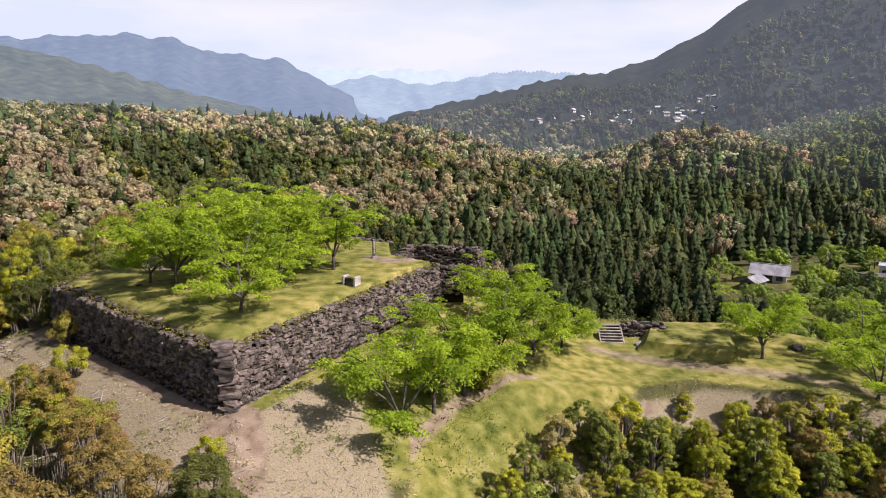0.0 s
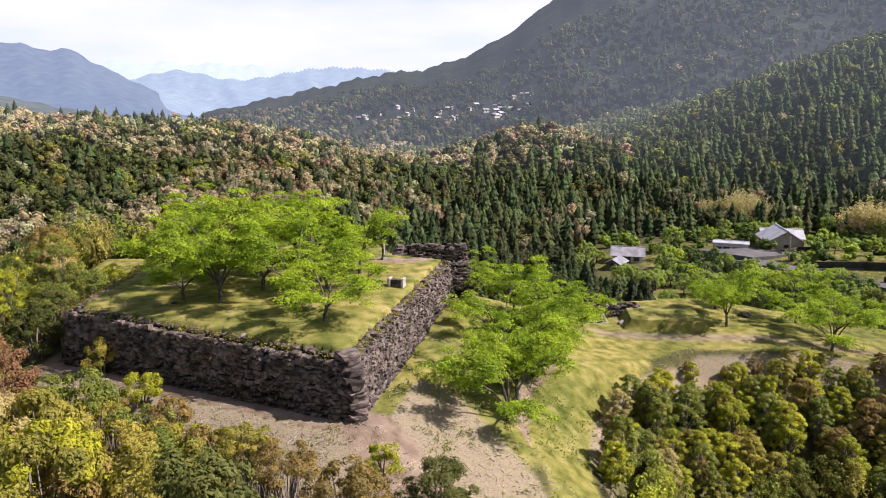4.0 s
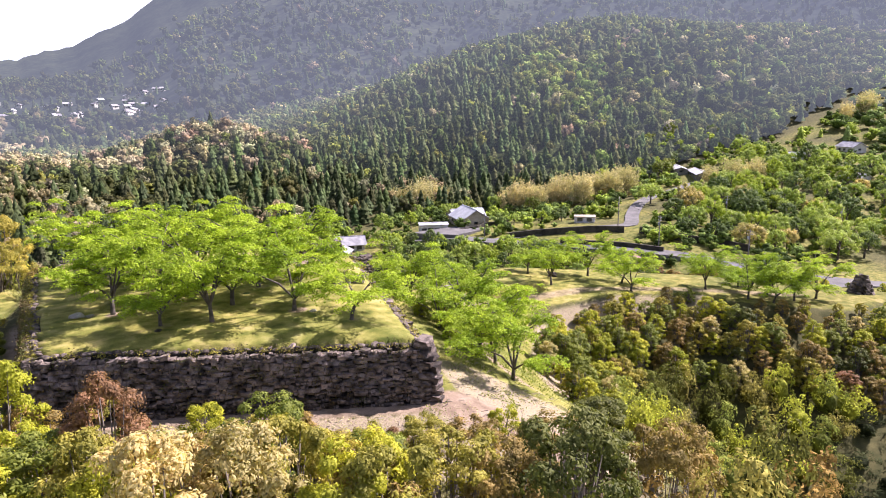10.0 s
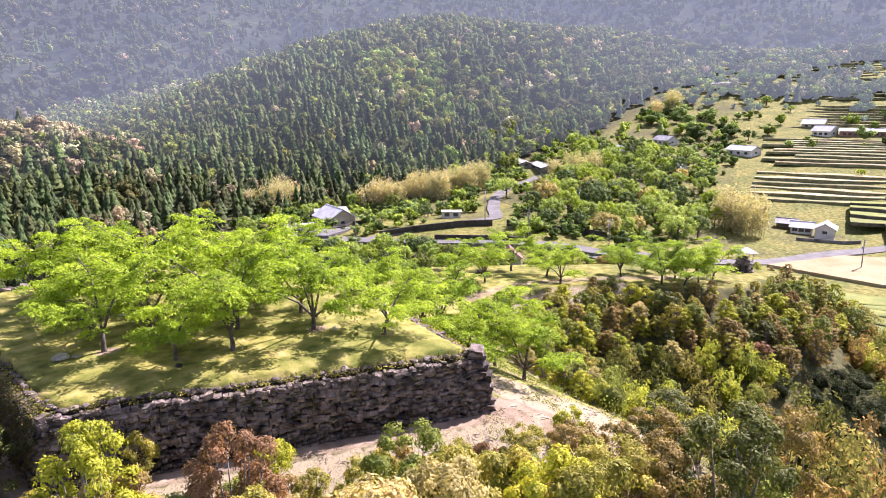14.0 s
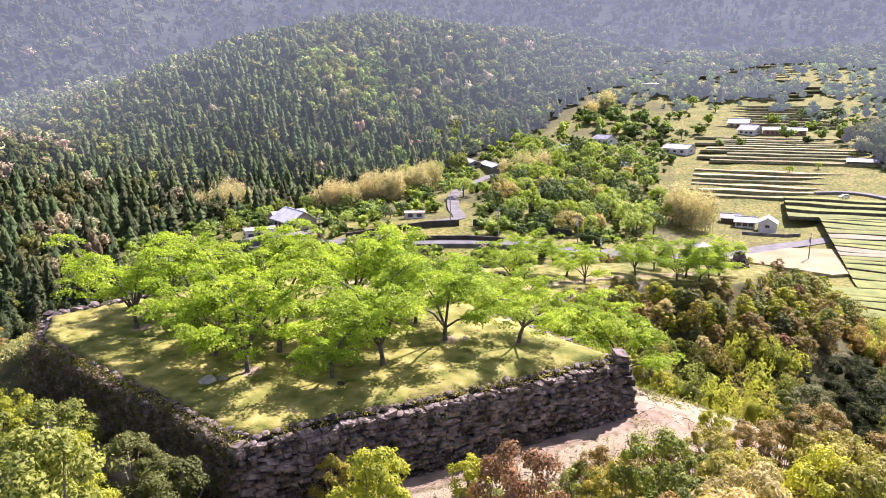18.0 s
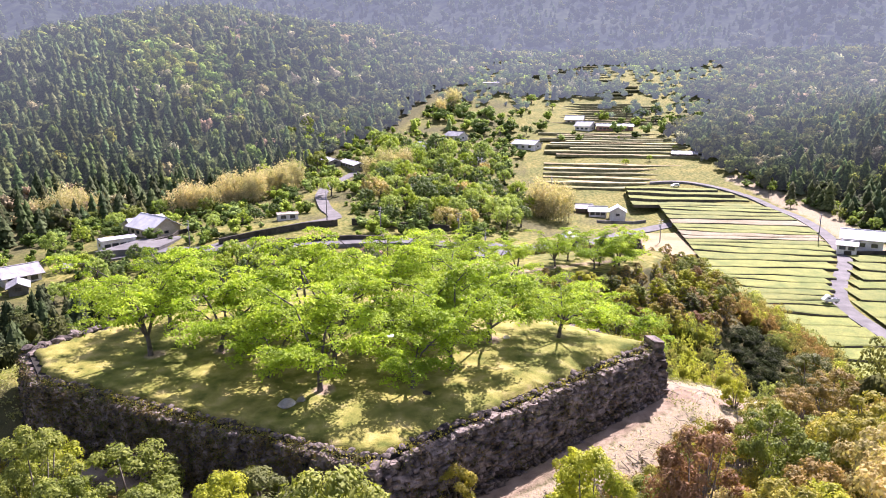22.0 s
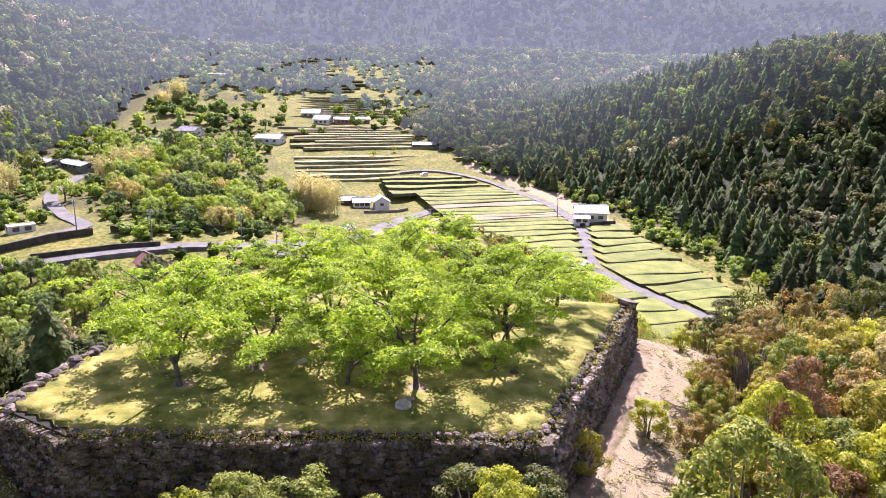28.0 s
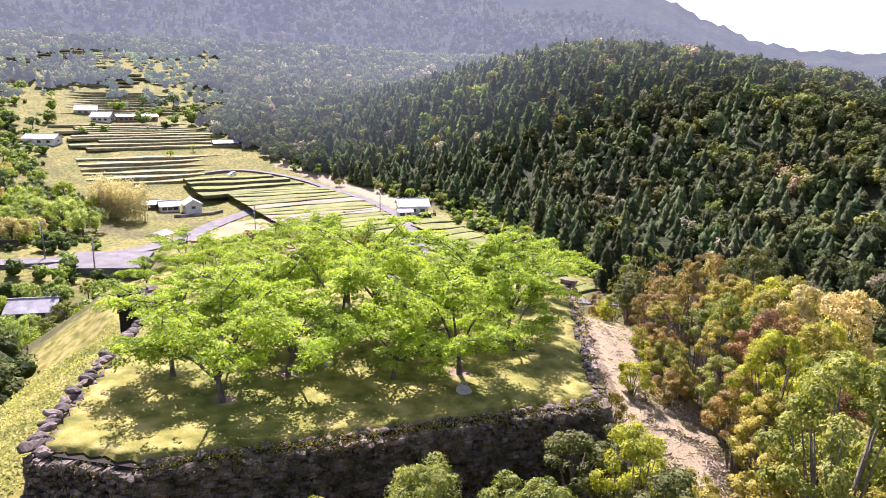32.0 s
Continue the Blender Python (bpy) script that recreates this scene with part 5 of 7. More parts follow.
def paddy(x0, x1, y0, y1, z, bank, seed, label, top_mat, skew=0.0, side=None):
    """One terrace: its grass, and the dark bank that holds it on the low side."""
    n = 18
    ys = np.linspace(y0, y1, n)

    def edge(x, s):
        return x + 1.3 * np.sin(ys * 0.09 + s) + 0.5 * np.sin(ys * 0.31 + 2 * s) + skew * (ys - y0)
    e0, e1 = edge(x0, seed), edge(x1, seed + 1)
    e1 = np.maximum(e1, e0 + 2.5)
    zz = z + 0.10 * np.sin(ys * 0.2 + seed)
    rows = [np.stack([e0, ys, zz], -1), np.stack([e0 + 0.5, ys, zz + 0.13], -1), np.stack([e0 + 1.0, ys, zz], -1), np.stack([(e0 + e1) / 2, ys, zz + 0.05], -1), np.stack([e1 + 0.6, ys, zz], -1), np.stack([e1 + 0.6, ys, zz - 1.5], -1)]
    i = np.arange(len(rows) * n).reshape(len(rows), n)
    f = np.stack([i[:-1, :-1], i[:-1, 1:], i[1:, 1:], i[1:, :-1]], -1).reshape(-1, 4)
    field = tagged(part("paddy_field", mesh_np("paddy_field", np.concatenate(rows), f), top_mat), label, "field", "terraced paddies")
    j = [np.stack([e0 - 0.32 + 0.12 * np.sin(ys * 1.9 + seed), ys, zz - bank - 0.7], -1), np.stack([e0 - 0.12 + 0.1 * np.sin(ys * 2.7), ys, zz - bank * 0.5], -1), np.stack([e0 - 0.02, ys, zz - 0.02], -1)]
    i = np.arange(3 * n).reshape(3, n)
    f = np.stack([i[:-1, :-1], i[:-1, 1:], i[1:, 1:], i[1:, :-1]], -1).reshape(-1, 4)[:, ::-1]
    part("bank", mesh_np("bank", np.concatenate(j), f), side or PADDY_WALL, field, "grassy earth bank" if side else "dark stone and earth bank")
    return field


PADDY_DRY = surface("dry_terrace", (0.27, 0.22, 0.10), (0.42, 0.36, 0.20), 0.2, 0.95, 2.0, 0.4, 0.06, vary=0.2)
# far terraces' colour is darkened in place of a cloud's shadow
PADDY_GREY = surface("far_terrace", (0.12, 0.13, 0.05), (0.23, 0.22, 0.105), 0.12, 0.95, 1.2, 0.4, 0.08, vary=0.25)
PADDY_PLOUGH = surface("ploughed_terrace", (0.20, 0.175, 0.10), (0.30, 0.26, 0.17), 0.2, 0.95, 2.0, 0.4, 0.06, vary=0.1)

GRASS_BANK = surface("grass_bank", (0.11, 0.11, 0.05), (0.24, 0.225, 0.11), 0.4, 0.95, 2.0, 0.6, 0.08)


def build_paddies():
    coarse = [55, 67.6, 82, 94, 103, 112.6, 122, 130.5, 146, 157, 167, 176, 184, 200, 208, 217, 234, 246]
    near = []
    for p, q in zip(coarse, coarse[1:]):
        near += [p, p + 0.54 * (q - p)] if q - p > 8.5 else [p]
    near.append(coarse[-1])
    for k in range(len(near) - 1):
        x0, x1 = near[k], near[k + 1]
        z = ground_at(x0 + 1, lane_y(x0) + 16) + 0.75
        y0 = lane_y((x0 + x1) / 2) + 2.6
        y1 = 24 - 0.02 * x0 if x0 < 130 else (2 if x0 < 215 else 12)
        mat = PADDY_PLOUGH if 160 < x0 < 170 or 183 < x0 < 190 else PADDY
        paddy(x0, x1, y0, y1, z, 0.45, k * 1.3, "bright green grassy paddy terrace above a dark bank", mat)
    right = [60, 66, 73, 79, 87.5, 94, 105, 115, 124, 132, 139, 147]
    for k in range(len(right) - 1):
        x0, x1 = right[k], right[k + 1]
        z = ground_at(x0 + 1, lane_y(x0) - 14) + 0.7
        paddy(x0, x1, -44 - 0.13 * (x0 - 60), lane_y((x0 + x1) / 2) - 2.6, z, 0.8, k * 1.7 + 0.4, "bright green grassy paddy terrace above a dark bank", PADDY, -0.03)
    dry = [248, 256, 263, 270, 277, 284, 291]
    for k in range(len(dry) - 1):
        x0 = dry[k]
        z = ground_at(x0 + 4, 20) + 0.5
        paddy(x0, dry[k + 1], -22, 48, z, 0.9, k * 2.1, "dry straw-coloured terrace with weeds", PADDY_DRY if k % 3 else PADDY_GREY, side=GRASS_BANK)
    far = list(range(300, 376, 7)) + list(range(400, 480, 8)) + list(range(490, 700, 14))
    for k in range(len(far) - 1):
        x0 = far[k]
        if far[k + 1] - x0 > 15:
            continue
        z = ground_at(x0 + 4, 15) + 0.8
        paddy(x0, far[k + 1], -30 + 0.06 * (x0 - 300) + 9 * math.sin(k), 42 + 0.05 * (x0 - 300) + 8 * math.sin(2.3 * k), z, 0.5, k * 1.9, "greyish far terrace with a grassy bank", PADDY_GREY if k % 4 else PADDY_DRY, side=GRASS_BANK)


build_paddies()


# ---- houses ----
def house(label, x, y, turn, w, d, h, rise, wall_mat, roof_mat, over=0.7, windows=3, base=0.0, door=True, level=None):
    """A gabled country house: ridge along its width w; walls, roof slabs, gables, windows, door."""
    e = new("house")
    z = min(ground_at(x + dx, y + dy) for dx in (-4, 4) for dy in (-4, 4)) + base if level is None else level
    bm = bmesh.new()
    pr = [(-d / 2, -2.0), (d / 2, -2.0), (d / 2, h), (0, h + rise * 0.96), (-d / 2, h)]
    ends = [[bm.verts.new((sx * w / 2, py, pz)) for py, pz in pr] for sx in (-1, 1)]
    bm.faces.new(ends[0][::-1]), bm.faces.new(ends[1])
    for k in range(5):
        bm.faces.new((ends[0][k], ends[0][(k + 1) % 5], ends[1][(k + 1) % 5], ends[1][k]))
    bmesh.ops.recalc_face_normals(bm, faces=bm.faces)
    part("wall", bm, wall_mat, e)
    slope = math.atan2(rise, d / 2)
    run = (d / 2 + over) / math.cos(slope)
    for side in (-1, 1):
        bm = bmesh.new()
        m = Matrix.Translation((0, 0, h + rise + 0.06)) @ Matrix.Rotation(-side * slope, 4, "X") @ Matrix.Translation((0, side * run / 2, 0))
        box(bm, w + 2 * over, run, 0.16, m, 0.03)
        part("roof_slope", bm, roof_mat, e)
    bm = bmesh.new()
    box(bm, w + 2 * over + 0.1, 0.36, 0.28, Matrix.Translation((0, 0, h + rise + 0.08)), 0.06)
    part("roof_ridge", bm, roof_mat, e)
    spots = [((-0.5 + (k + 0.5) / windows) * w * 0.9, -1) for k in range(windows)]
    spots += [((-0.5 + (k + 0.5) / windows) * w * 0.9, 1) for k in range(windows)]
    for k, (px, side) in enumerate(spots):
        is_door = door and k == 1
        ww, hh, zz = (1.7, 2.0, 0.1) if is_door else (1.5, 1.0, 1.0)
        bm = bmesh.new()
        box(bm, ww + 0.16, 0.1, hh + 0.16, Matrix.Translation((px, side * (d / 2 + 0.02), zz - 0.08)), 0.01)
        fr = part("door" if is_door else "window", bm, DARKWOOD, e)
        for q in (-1, 1):
            bm = bmesh.new()
            box(bm, ww / 2 - 0.05, 0.04, hh, Matrix.Translation((px + q * ww / 4, side * (d / 2 + 0.075), zz)))
            part("pane", bm, GLASS_DARK, fr)
    for sx in (-1, 1):
        bm = bmesh.new()
        box(bm, 0.1, 1.4, 0.9, Matrix.Translation((sx * (w / 2 + 0.02), 0, 1.3)), 0.01)
        fr = part("window", bm, DARKWOOD, e)
        bm = bmesh.new()
        box(bm, 0.04, 1.2, 0.75, Matrix.Translation((sx * (w / 2 + 0.075), 0, 1.375)))
        part("pane", bm, GLASS_DARK, fr)
    e.matrix_basis = pose(x, y, z, 0, 0, turn)
    return tagged(e, label, "house", "village houses")


ROOF_RED = surface("red_brown_roof", (0.16, 0.07, 0.06), (0.27, 0.13, 0.11), 0.5, 0.6, 5.0, 0.3, 0.03)
WALL_BEIGE = surface("beige_wall", (0.40, 0.34, 0.26), (0.55, 0.48, 0.38), 0.4, 0.85, 6.0, 0.1, 0.01)
WALL_RED = surface("red_barn_wall", (0.25, 0.13, 0.10), (0.38, 0.22, 0.18), 0.3, 0.85, 4.0, 0.2, 0.02)
house("large farmhouse with a pale grey tiled roof", 133, 166, 62, 13, 9.5, 3.2, 2.9, WALL_BEIGE, ROOF_PALE, 0.9, 4)
house("side wing of the farmhouse with pale roof", 139, 173, -28, 11, 7, 2.9, 2.0, WALL_BEIGE, ROOF_PALE, 0.8, 3)
house("white flat-roofed shed with a row of windows", 117.5, 168.5, -38, 9.5, 4.2, 3.1, 0.35, PLASTER, ROOF_PALE, 0.3, 4)
house("old house with a grey roof among trees", 87, 175, -30, 8.5, 6.5, 2.6, 1.8, PLASTER, ROOF, 0.7, 3)
house("low shed with a grey roof beside the old house", 80, 169, 40, 6, 4, 2.1, 1.0, CONCRETE, ROOF, 0.5, 2)
house("small white concrete hut with a low roof", 147, 128, -60, 6.5, 3.2, 2.3, 0.3, PLASTER, WALL_BEIGE, 0.2, 2, door=False)
house("white gabled house at the field's edge", 203, 19, -3, 7.0, 5.6, 2.9, 1.6, PLASTER, ROOF_PALE, 0.6, 3, base=0.8)
house("annex with a pale grey roof behind the white house", 208, 26, 88, 6.5, 4.8, 2.5, 1.4, PLASTER, ROOF_PALE, 0.6, 3)
house("old shed with a weathered grey roof", 214, 31, 88, 6, 4.5, 2.2, 1.2, DARKWOOD, ROOF, 0.6, 2)
house("white gabled house on a stone base by the lane", 156, -47.5, 68, 10.5, 8, 3.2, 1.9, PLASTER, ROOF_PALE, 0.7, 3, base=1.0)
house("lean-to shed with a grey roof beside the house", 151, -41.5, 68, 5, 4.5, 2.2, 0.9, PLASTER, ROOF, 0.4, 2, base=0.8)
house("long barn with a pale roof and red walls", 384, 6, 90, 22, 7, 3.0, 1.1, WALL_RED, ROOF_PALE, 0.6, 8)
house("far farmhouse with a white gable", 384, 24, 60, 10, 8, 3.2, 2.4, PLASTER, ROOF_PALE, 0.8, 3)
house("far farmhouse with a grey roof", 404, 30, 80, 11, 8, 3.0, 2.2, WALL_BEIGE, ROOF_PALE, 0.8, 3)
house("small house with a pale roof among terraces", 305, -33, 80, 9, 6, 2.8, 1.6, PLASTER, ROOF_PALE, 0.5, 3)
house("dark timber sheds beside the terraces", 302, -22, 85, 12, 5, 2.4, 1.2, DARKWOOD, ROOF, 0.5, 3)
house("white building with upright dark windows on the hillside", 478, 92, 75, 18, 8, 5.5, 0.4, PLASTER, ROOF_PALE, 0.3, 5)
house("house with pale roofs above the terraces", 322, 58, 60, 14, 8, 3.0, 1.8, PLASTER, ROOF_PALE, 0.7, 3)
house("small house with a pale roof between trees", 276, 82, 70, 9, 6, 2.8, 1.5, PLASTER, ROOF_PALE, 0.6, 2)
house("long low pale-roofed farm shed", 252, 137, 35, 22, 6, 2.4, 1.0, CONCRETE, ROOF_PALE, 0.5, 5)
house("long low shed with pale sheet roof", 262, 152, 35, 20, 6, 2.4, 1.0, CONCRETE, ROOF_PALE, 0.5, 5)
house("small shed with a red-brown roof", 110, 90, 30, 7, 5, 2.6, 1.8, PLASTER, ROOF_RED, 0.5, 2)
house("small house with a grey roof below the road", 95, 74, 70, 8, 6, 2.4, 1.6, WALL_BEIGE, ROOF, 0.6, 2)
house("village house with a white wall and grey roof", 340, 100, 50, 12, 7, 3.0, 2.0, PLASTER, ROOF, 0.7, 3)
house("village house with a pale roof on the knoll", 300, 112, 55, 10, 7, 3.0, 1.8, PLASTER, ROOF_PALE, 0.7, 3)

far_rng = np.random.default_rng(77)
for k in range(44):
    i, j = int(far_rng.integers(13, 20)), int(np.interp(far_rng.uniform(9, 24), (-4, 185), (0, 419)))
    x, y, z = (float(SLOPE[q][i, j]) for q in "xyz")
    house("far pale-roofed house on the mountain's foot", x, y, far_rng.uniform(0, 180), far_rng.uniform(8, 13), 7, 3.2, 2.0, PLASTER, (ROOF_PALE, ROOF)[k % 2], 0.8, 3, level=z + 1.5)


def masonry(name, label, pts, tall, thick, material, cat="retaining wall"):
    """A low wall that follows the ground along a polyline."""
    bm = bmesh.new()
    prev = None
    for k, (x, y) in enumerate(pts):
        a, b = Vector(pts[max(k - 1, 0)]), Vector(pts[min(k + 1, len(pts) - 1)])
        d = (b - a).normalized()
        s = Vector((-d.y, d.x)) * thick / 2
        z = ground_at(x, y)
        ring = [bm.verts.new((x + s.x * o, y + s.y * o, zz)) for o, zz in ((-1.3, z - 0.8), (-1, z + tall), (1, z + tall), (1.3, z - 0.8))]
        if prev:
            for q in range(3):
                bm.faces.new((prev[q], prev[q + 1], ring[q + 1], ring[q]))
        else:
            bm.faces.new(ring)
        prev = ring
    bm.faces.new(prev[::-1])
    bmesh.ops.recalc_face_normals(bm, faces=bm.faces)
    return tagged(part(name, bm, material), label, cat, kind="structure")


MOSSY = surface("mossy_masonry", (0.03, 0.028, 0.022), (0.085, 0.075, 0.055), 0.5, 0.95, 3.0, 0.6, 0.05)
masonry("wall_roadside", "dark retaining wall beside the village road", [(118, 137), (125, 129), (133, 117), (137, 108)], 1.9, 0.7, MOSSY)
masonry("wall_roadside", "dark retaining wall under the village gardens", [(139, 104), (139, 92), (143, 82), (146, 75)], 1.9, 0.7, MOSSY)
masonry("wall_roadside", "dark stone wall below the main road", [(119, 118), (124, 100), (126, 90)], 1.6, 0.7, MOSSY)
masonry("wall_yard", "dark garden wall before the farmhouse", [(112, 163), (120, 159), (126, 156), (131, 157), (138, 153)], 1.2, 0.5, MOSSY)
masonry("wall_houseyard", "stone base wall of the house by the lane", [(148.5, -40), (150.5, -54), (156, -57)], 1.4, 0.6, MOSSY)
masonry("wall_houseyard", "concrete wall before the white house", [(195, 27), (196, 14), (199, 9)], 1.0, 0.4, CONCRETE)


# ---- poles, cars, shelter ----
def utility_pole(x, y, tall=9.0, turn=0.0, label="grey concrete utility pole with a crossarm"):
    e = new("utility_pole")
    part("pole", tube(bmesh.new(), [(0, 0, -0.5), (0, 0, tall)], [0.17, 0.11], 8), CONCRETE, e)
    for zz in (tall - 0.5, tall - 1.3):
        bm = bmesh.new()
        box(bm, 1.6, 0.1, 0.1, Matrix.Translation((0, 0, zz)), 0.01)
        arm = part("crossarm", bm, METAL, e)
        for px in (-0.7, 0.0, 0.7):
            part("insulator", tube(bmesh.new(), [(px, 0, zz + 0.1), (px, 0, zz + 0.28)], [0.05, 0.04], 6), PLASTER, arm)
    part("transformer", tube(bmesh.new(), [(0.3, 0.1, tall - 2.6), (0.3, 0.1, tall - 1.8)], [0.22, 0.22], 8), METAL, e)
    e.matrix_basis = pose(x, y, ground_at(x, y), 0, 0, turn)
    return tagged(e, label, "utility pole", "utility poles")


POLES = [(142, 113), (118, 146), (127, 92), (131, 70), (158, 10), (163, -38), (196, 66), (171, 92), (236, 44), (116, 61)]
for k, (x, y) in enumerate(POLES):
    utility_pole(x, y, 9.5 if k != 1 else 7.5, 30 + k * 17)


def cable(p, q, sag=0.8):
    a, b = (Vector((*u, ground_at(*u) + 9.2)) for u in (p, q))
    pts = [a.lerp(b, t / 10) - Vector((0, 0, sag * 4 * (t / 10) * (1 - t / 10))) for t in range(11)]
    return tagged(part("cable", tube(bmesh.new(), pts, [0.025] * 11, 4), RUBBER), "thin black overhead cable between utility poles", "cable", "overhead cables")


for p, q in (((118, 146), (142, 113)), ((142, 113), (127, 92)), ((127, 92), (131, 70)), ((131, 70), (116, 61)), ((171, 92), (142, 113)), ((196, 66), (171, 92))):
    cable(p, q)


def car(label, x, y, turn, paint, truck=False, lift=0.3):
    e = new("car")
    L, W = (3.4, 1.48) if truck else (3.9, 1.65)
    prof = [(-L / 2, 0.35), (L / 2, 0.35), (L / 2, 0.8), (L / 2 - 0.25, 1.0), (L / 2 - 0.8, 1.75), (L / 2 - 1.45, 1.78), (L / 2 - 1.5, 0.85), (-L / 2, 0.85)] if truck else \
        [(-L / 2, 0.32), (L / 2, 0.32), (L / 2, 0.72), (L / 2 - 0.9, 0.92), (L / 2 - 1.5, 1.45), (-L / 2 + 0.5, 1.5), (-L / 2, 0.95)]
    bm = bmesh.new()
    sides = [[bm.verts.new((px, sy * W / 2 * (0.9 if pz > 1.2 else 1.0), pz)) for px, pz in prof] for sy in (-1, 1)]
    bm.faces.new(sides[0]), bm.faces.new(sides[1][::-1])
    n = len(prof)
    for k in range(n):
        bm.faces.new((sides[0][k], sides[1][k], sides[1][(k + 1) % n], sides[0][(k + 1) % n]))
    bmesh.ops.recalc_face_normals(bm, faces=bm.faces)
    part("body", bm, paint, e)
    for sy in (-1, 1):
        bm = bmesh.new()
        box(bm, 0.6 if truck else 1.6, 0.03, 0.38, Matrix.Translation((L / 2 - 1.1 if truck else -0.2, sy * W / 2 * 0.96, 1.02)), 0.01)
        part("side_window", bm, GLASS_DARK, e)
    bm = bmesh.new()
    box(bm, 0.04, W * 0.82, 0.55, Matrix.Translation((L / 2 - (0.50 if truck else 1.16), 0, 1.02 if truck else 0.92)) @ pose(0, 0, 0, 0, -36 if truck else -48, 0), 0.01)
    part("windscreen", bm, GLASS_DARK, e)
    for sx in (-1, 1):
        for sy in (-1, 1):
            px = sx * L * 0.31
            wh = part("wheel", tube(bmesh.new(), [(px, sy * (W / 2 - 0.16), 0.29), (px, sy * (W / 2 + 0.02), 0.29)], [0.29, 0.29], 12), RUBBER, e)
            part("rim", tube(bmesh.new(), [(px, sy * (W / 2), 0.29), (px, sy * (W / 2 + 0.03), 0.29)], [0.17, 0.15], 10), METAL, wh)
    if truck:
        for sy in (-1, 1):
            bm = bmesh.new()
            box(bm, 1.9, 0.05, 0.32, Matrix.Translation((-L / 2 + 0.95, sy * (W / 2 - 0.03), 0.85)), 0.01)
            part("bed_side", bm, paint, e)
    e.matrix_basis = pose(x, y, ground_at(x, y) + lift, 0, 0, turn)
    return tagged(e, label, "car")


CAR_DARK = surface("dark_car_paint", (0.02, 0.02, 0.022), (0.04, 0.04, 0.045), 0.5, 0.25, 5.0, 0.02, 0.001, spec=0.6)
car("small white pickup truck parked on the grass by the lane", 102, -19.2, 95, CARPAINT, True, 0.8)
car("white car parked on the lane beside the terraces", 247, -9, 120, CARPAINT, lift=0.5)
car("dark car parked at the road junction", 125, 65.5, 100, CAR_DARK, lift=0.5)


def shelter(x, y):
    """An open rest shelter: four posts, a bench, a hipped roof."""
    e = new("rest_shelter")
    for px in (-1.5, 1.5):
        for py in (-1.5, 1.5):
            part("post", tube(bmesh.new(), [(px, py, -0.4), (px, py, 2.4)], [0.09, 0.09], 8), DARKWOOD, e)
    bm = bmesh.new()
    r = [bm.verts.new((sx * 2.5, sy * 2.5, 2.3)) for sx, sy in ((-1, -1), (1, -1), (1, 1), (-1, 1))]
    u = [bm.verts.new((sx * 2.5, sy * 2.5, 2.42)) for sx, sy in ((-1, -1), (1, -1), (1, 1), (-1, 1))]
    t = bm.verts.new((0, 0, 3.7))
    bm.faces.new(r[::-1])
    for k in range(4):
        bm.faces.new((r[k], r[(k + 1) % 4], u[(k + 1) % 4], u[k]))
        bm.faces.new((u[k], u[(k + 1) % 4], t))
    part("roof", bm, ROOF, e)
    bm = bmesh.new()
    box(bm, 2.4, 0.45, 0.08, Matrix.Translation((0, 1.0, 0.42)), 0.02)
    for px in (-1, 1):
        box(bm, 0.08, 0.4, 0.45, Matrix.Translation((px, 1.0, 0)))
    part("bench", bm, WOOD, e)
    e.matrix_basis = pose(x, y, ground_at(x, y) + 0.2, 0, 0, 25)
    return tagged(e, "open rest shelter with a grey hipped roof beside the road", "shelter")


shelter(156, 38)


# ---- village trees and bamboo ----
def big_tree(rng, tall, wide, lobes, per, size):
    bm = bmesh.new()
    tube(bm, [(0, 0, -0.5), (0.1, 0, tall * 0.3), (0, 0.1, tall * 0.6)], [0.3, 0.22, 0.1], 7)
    c, o = [], []
    for k in range(lobes):
        a, u = rng.uniform(0, 6.283), rng.uniform(-0.5, 1.0)
        d = np.array((math.cos(a) * math.sqrt(1 - u * u), math.sin(a) * math.sqrt(1 - u * u), u))
        p = d * (wide * 0.42, wide * 0.42, tall * 0.33) * rng.uniform(0.75, 1.15) + (0, 0, tall * 0.6)
        c.append(p), o.append(d * 1.4)
        if k % 4 == 0:
            tube(bm, [(0, 0, tall * 0.35), (p[0] * 0.5, p[1] * 0.5, p[2] * 0.75), tuple(p)], [0.12, 0.08, 0.02], 5)
    c, o = np.array(c), np.array(o) / 1.4
    pieces = []
    for p in c:
        v, f = core(rng, 1.0, 0.9, 0.0, 1)
        pieces.append(((v * wide * 0.13 * rng.uniform(0.8, 1.2) + p, f), 1.0))
    way = rng.normal(0, 1, (len(c) * per, 3)) + np.repeat(o, per, 0) * 1.1
    way /= np.linalg.norm(way, axis=1, keepdims=True)
    v, f = leaves(rng, np.repeat(c, per, 0) + way * wide * 0.11 * rng.uniform(0.6, 1.2, (len(way), 1)), 0.03, 1, size, 1.0, 0.2, way * 1.5)
    pieces.append((cards_to_tris(v, f), 1.0))
    v, f, _ = joined(*pieces)
    trunk = bpy.data.meshes.new("trunk")
    bm.to_mesh(trunk)
    bm.free()
    return trunk, mesh_np("crown", v, f, True)


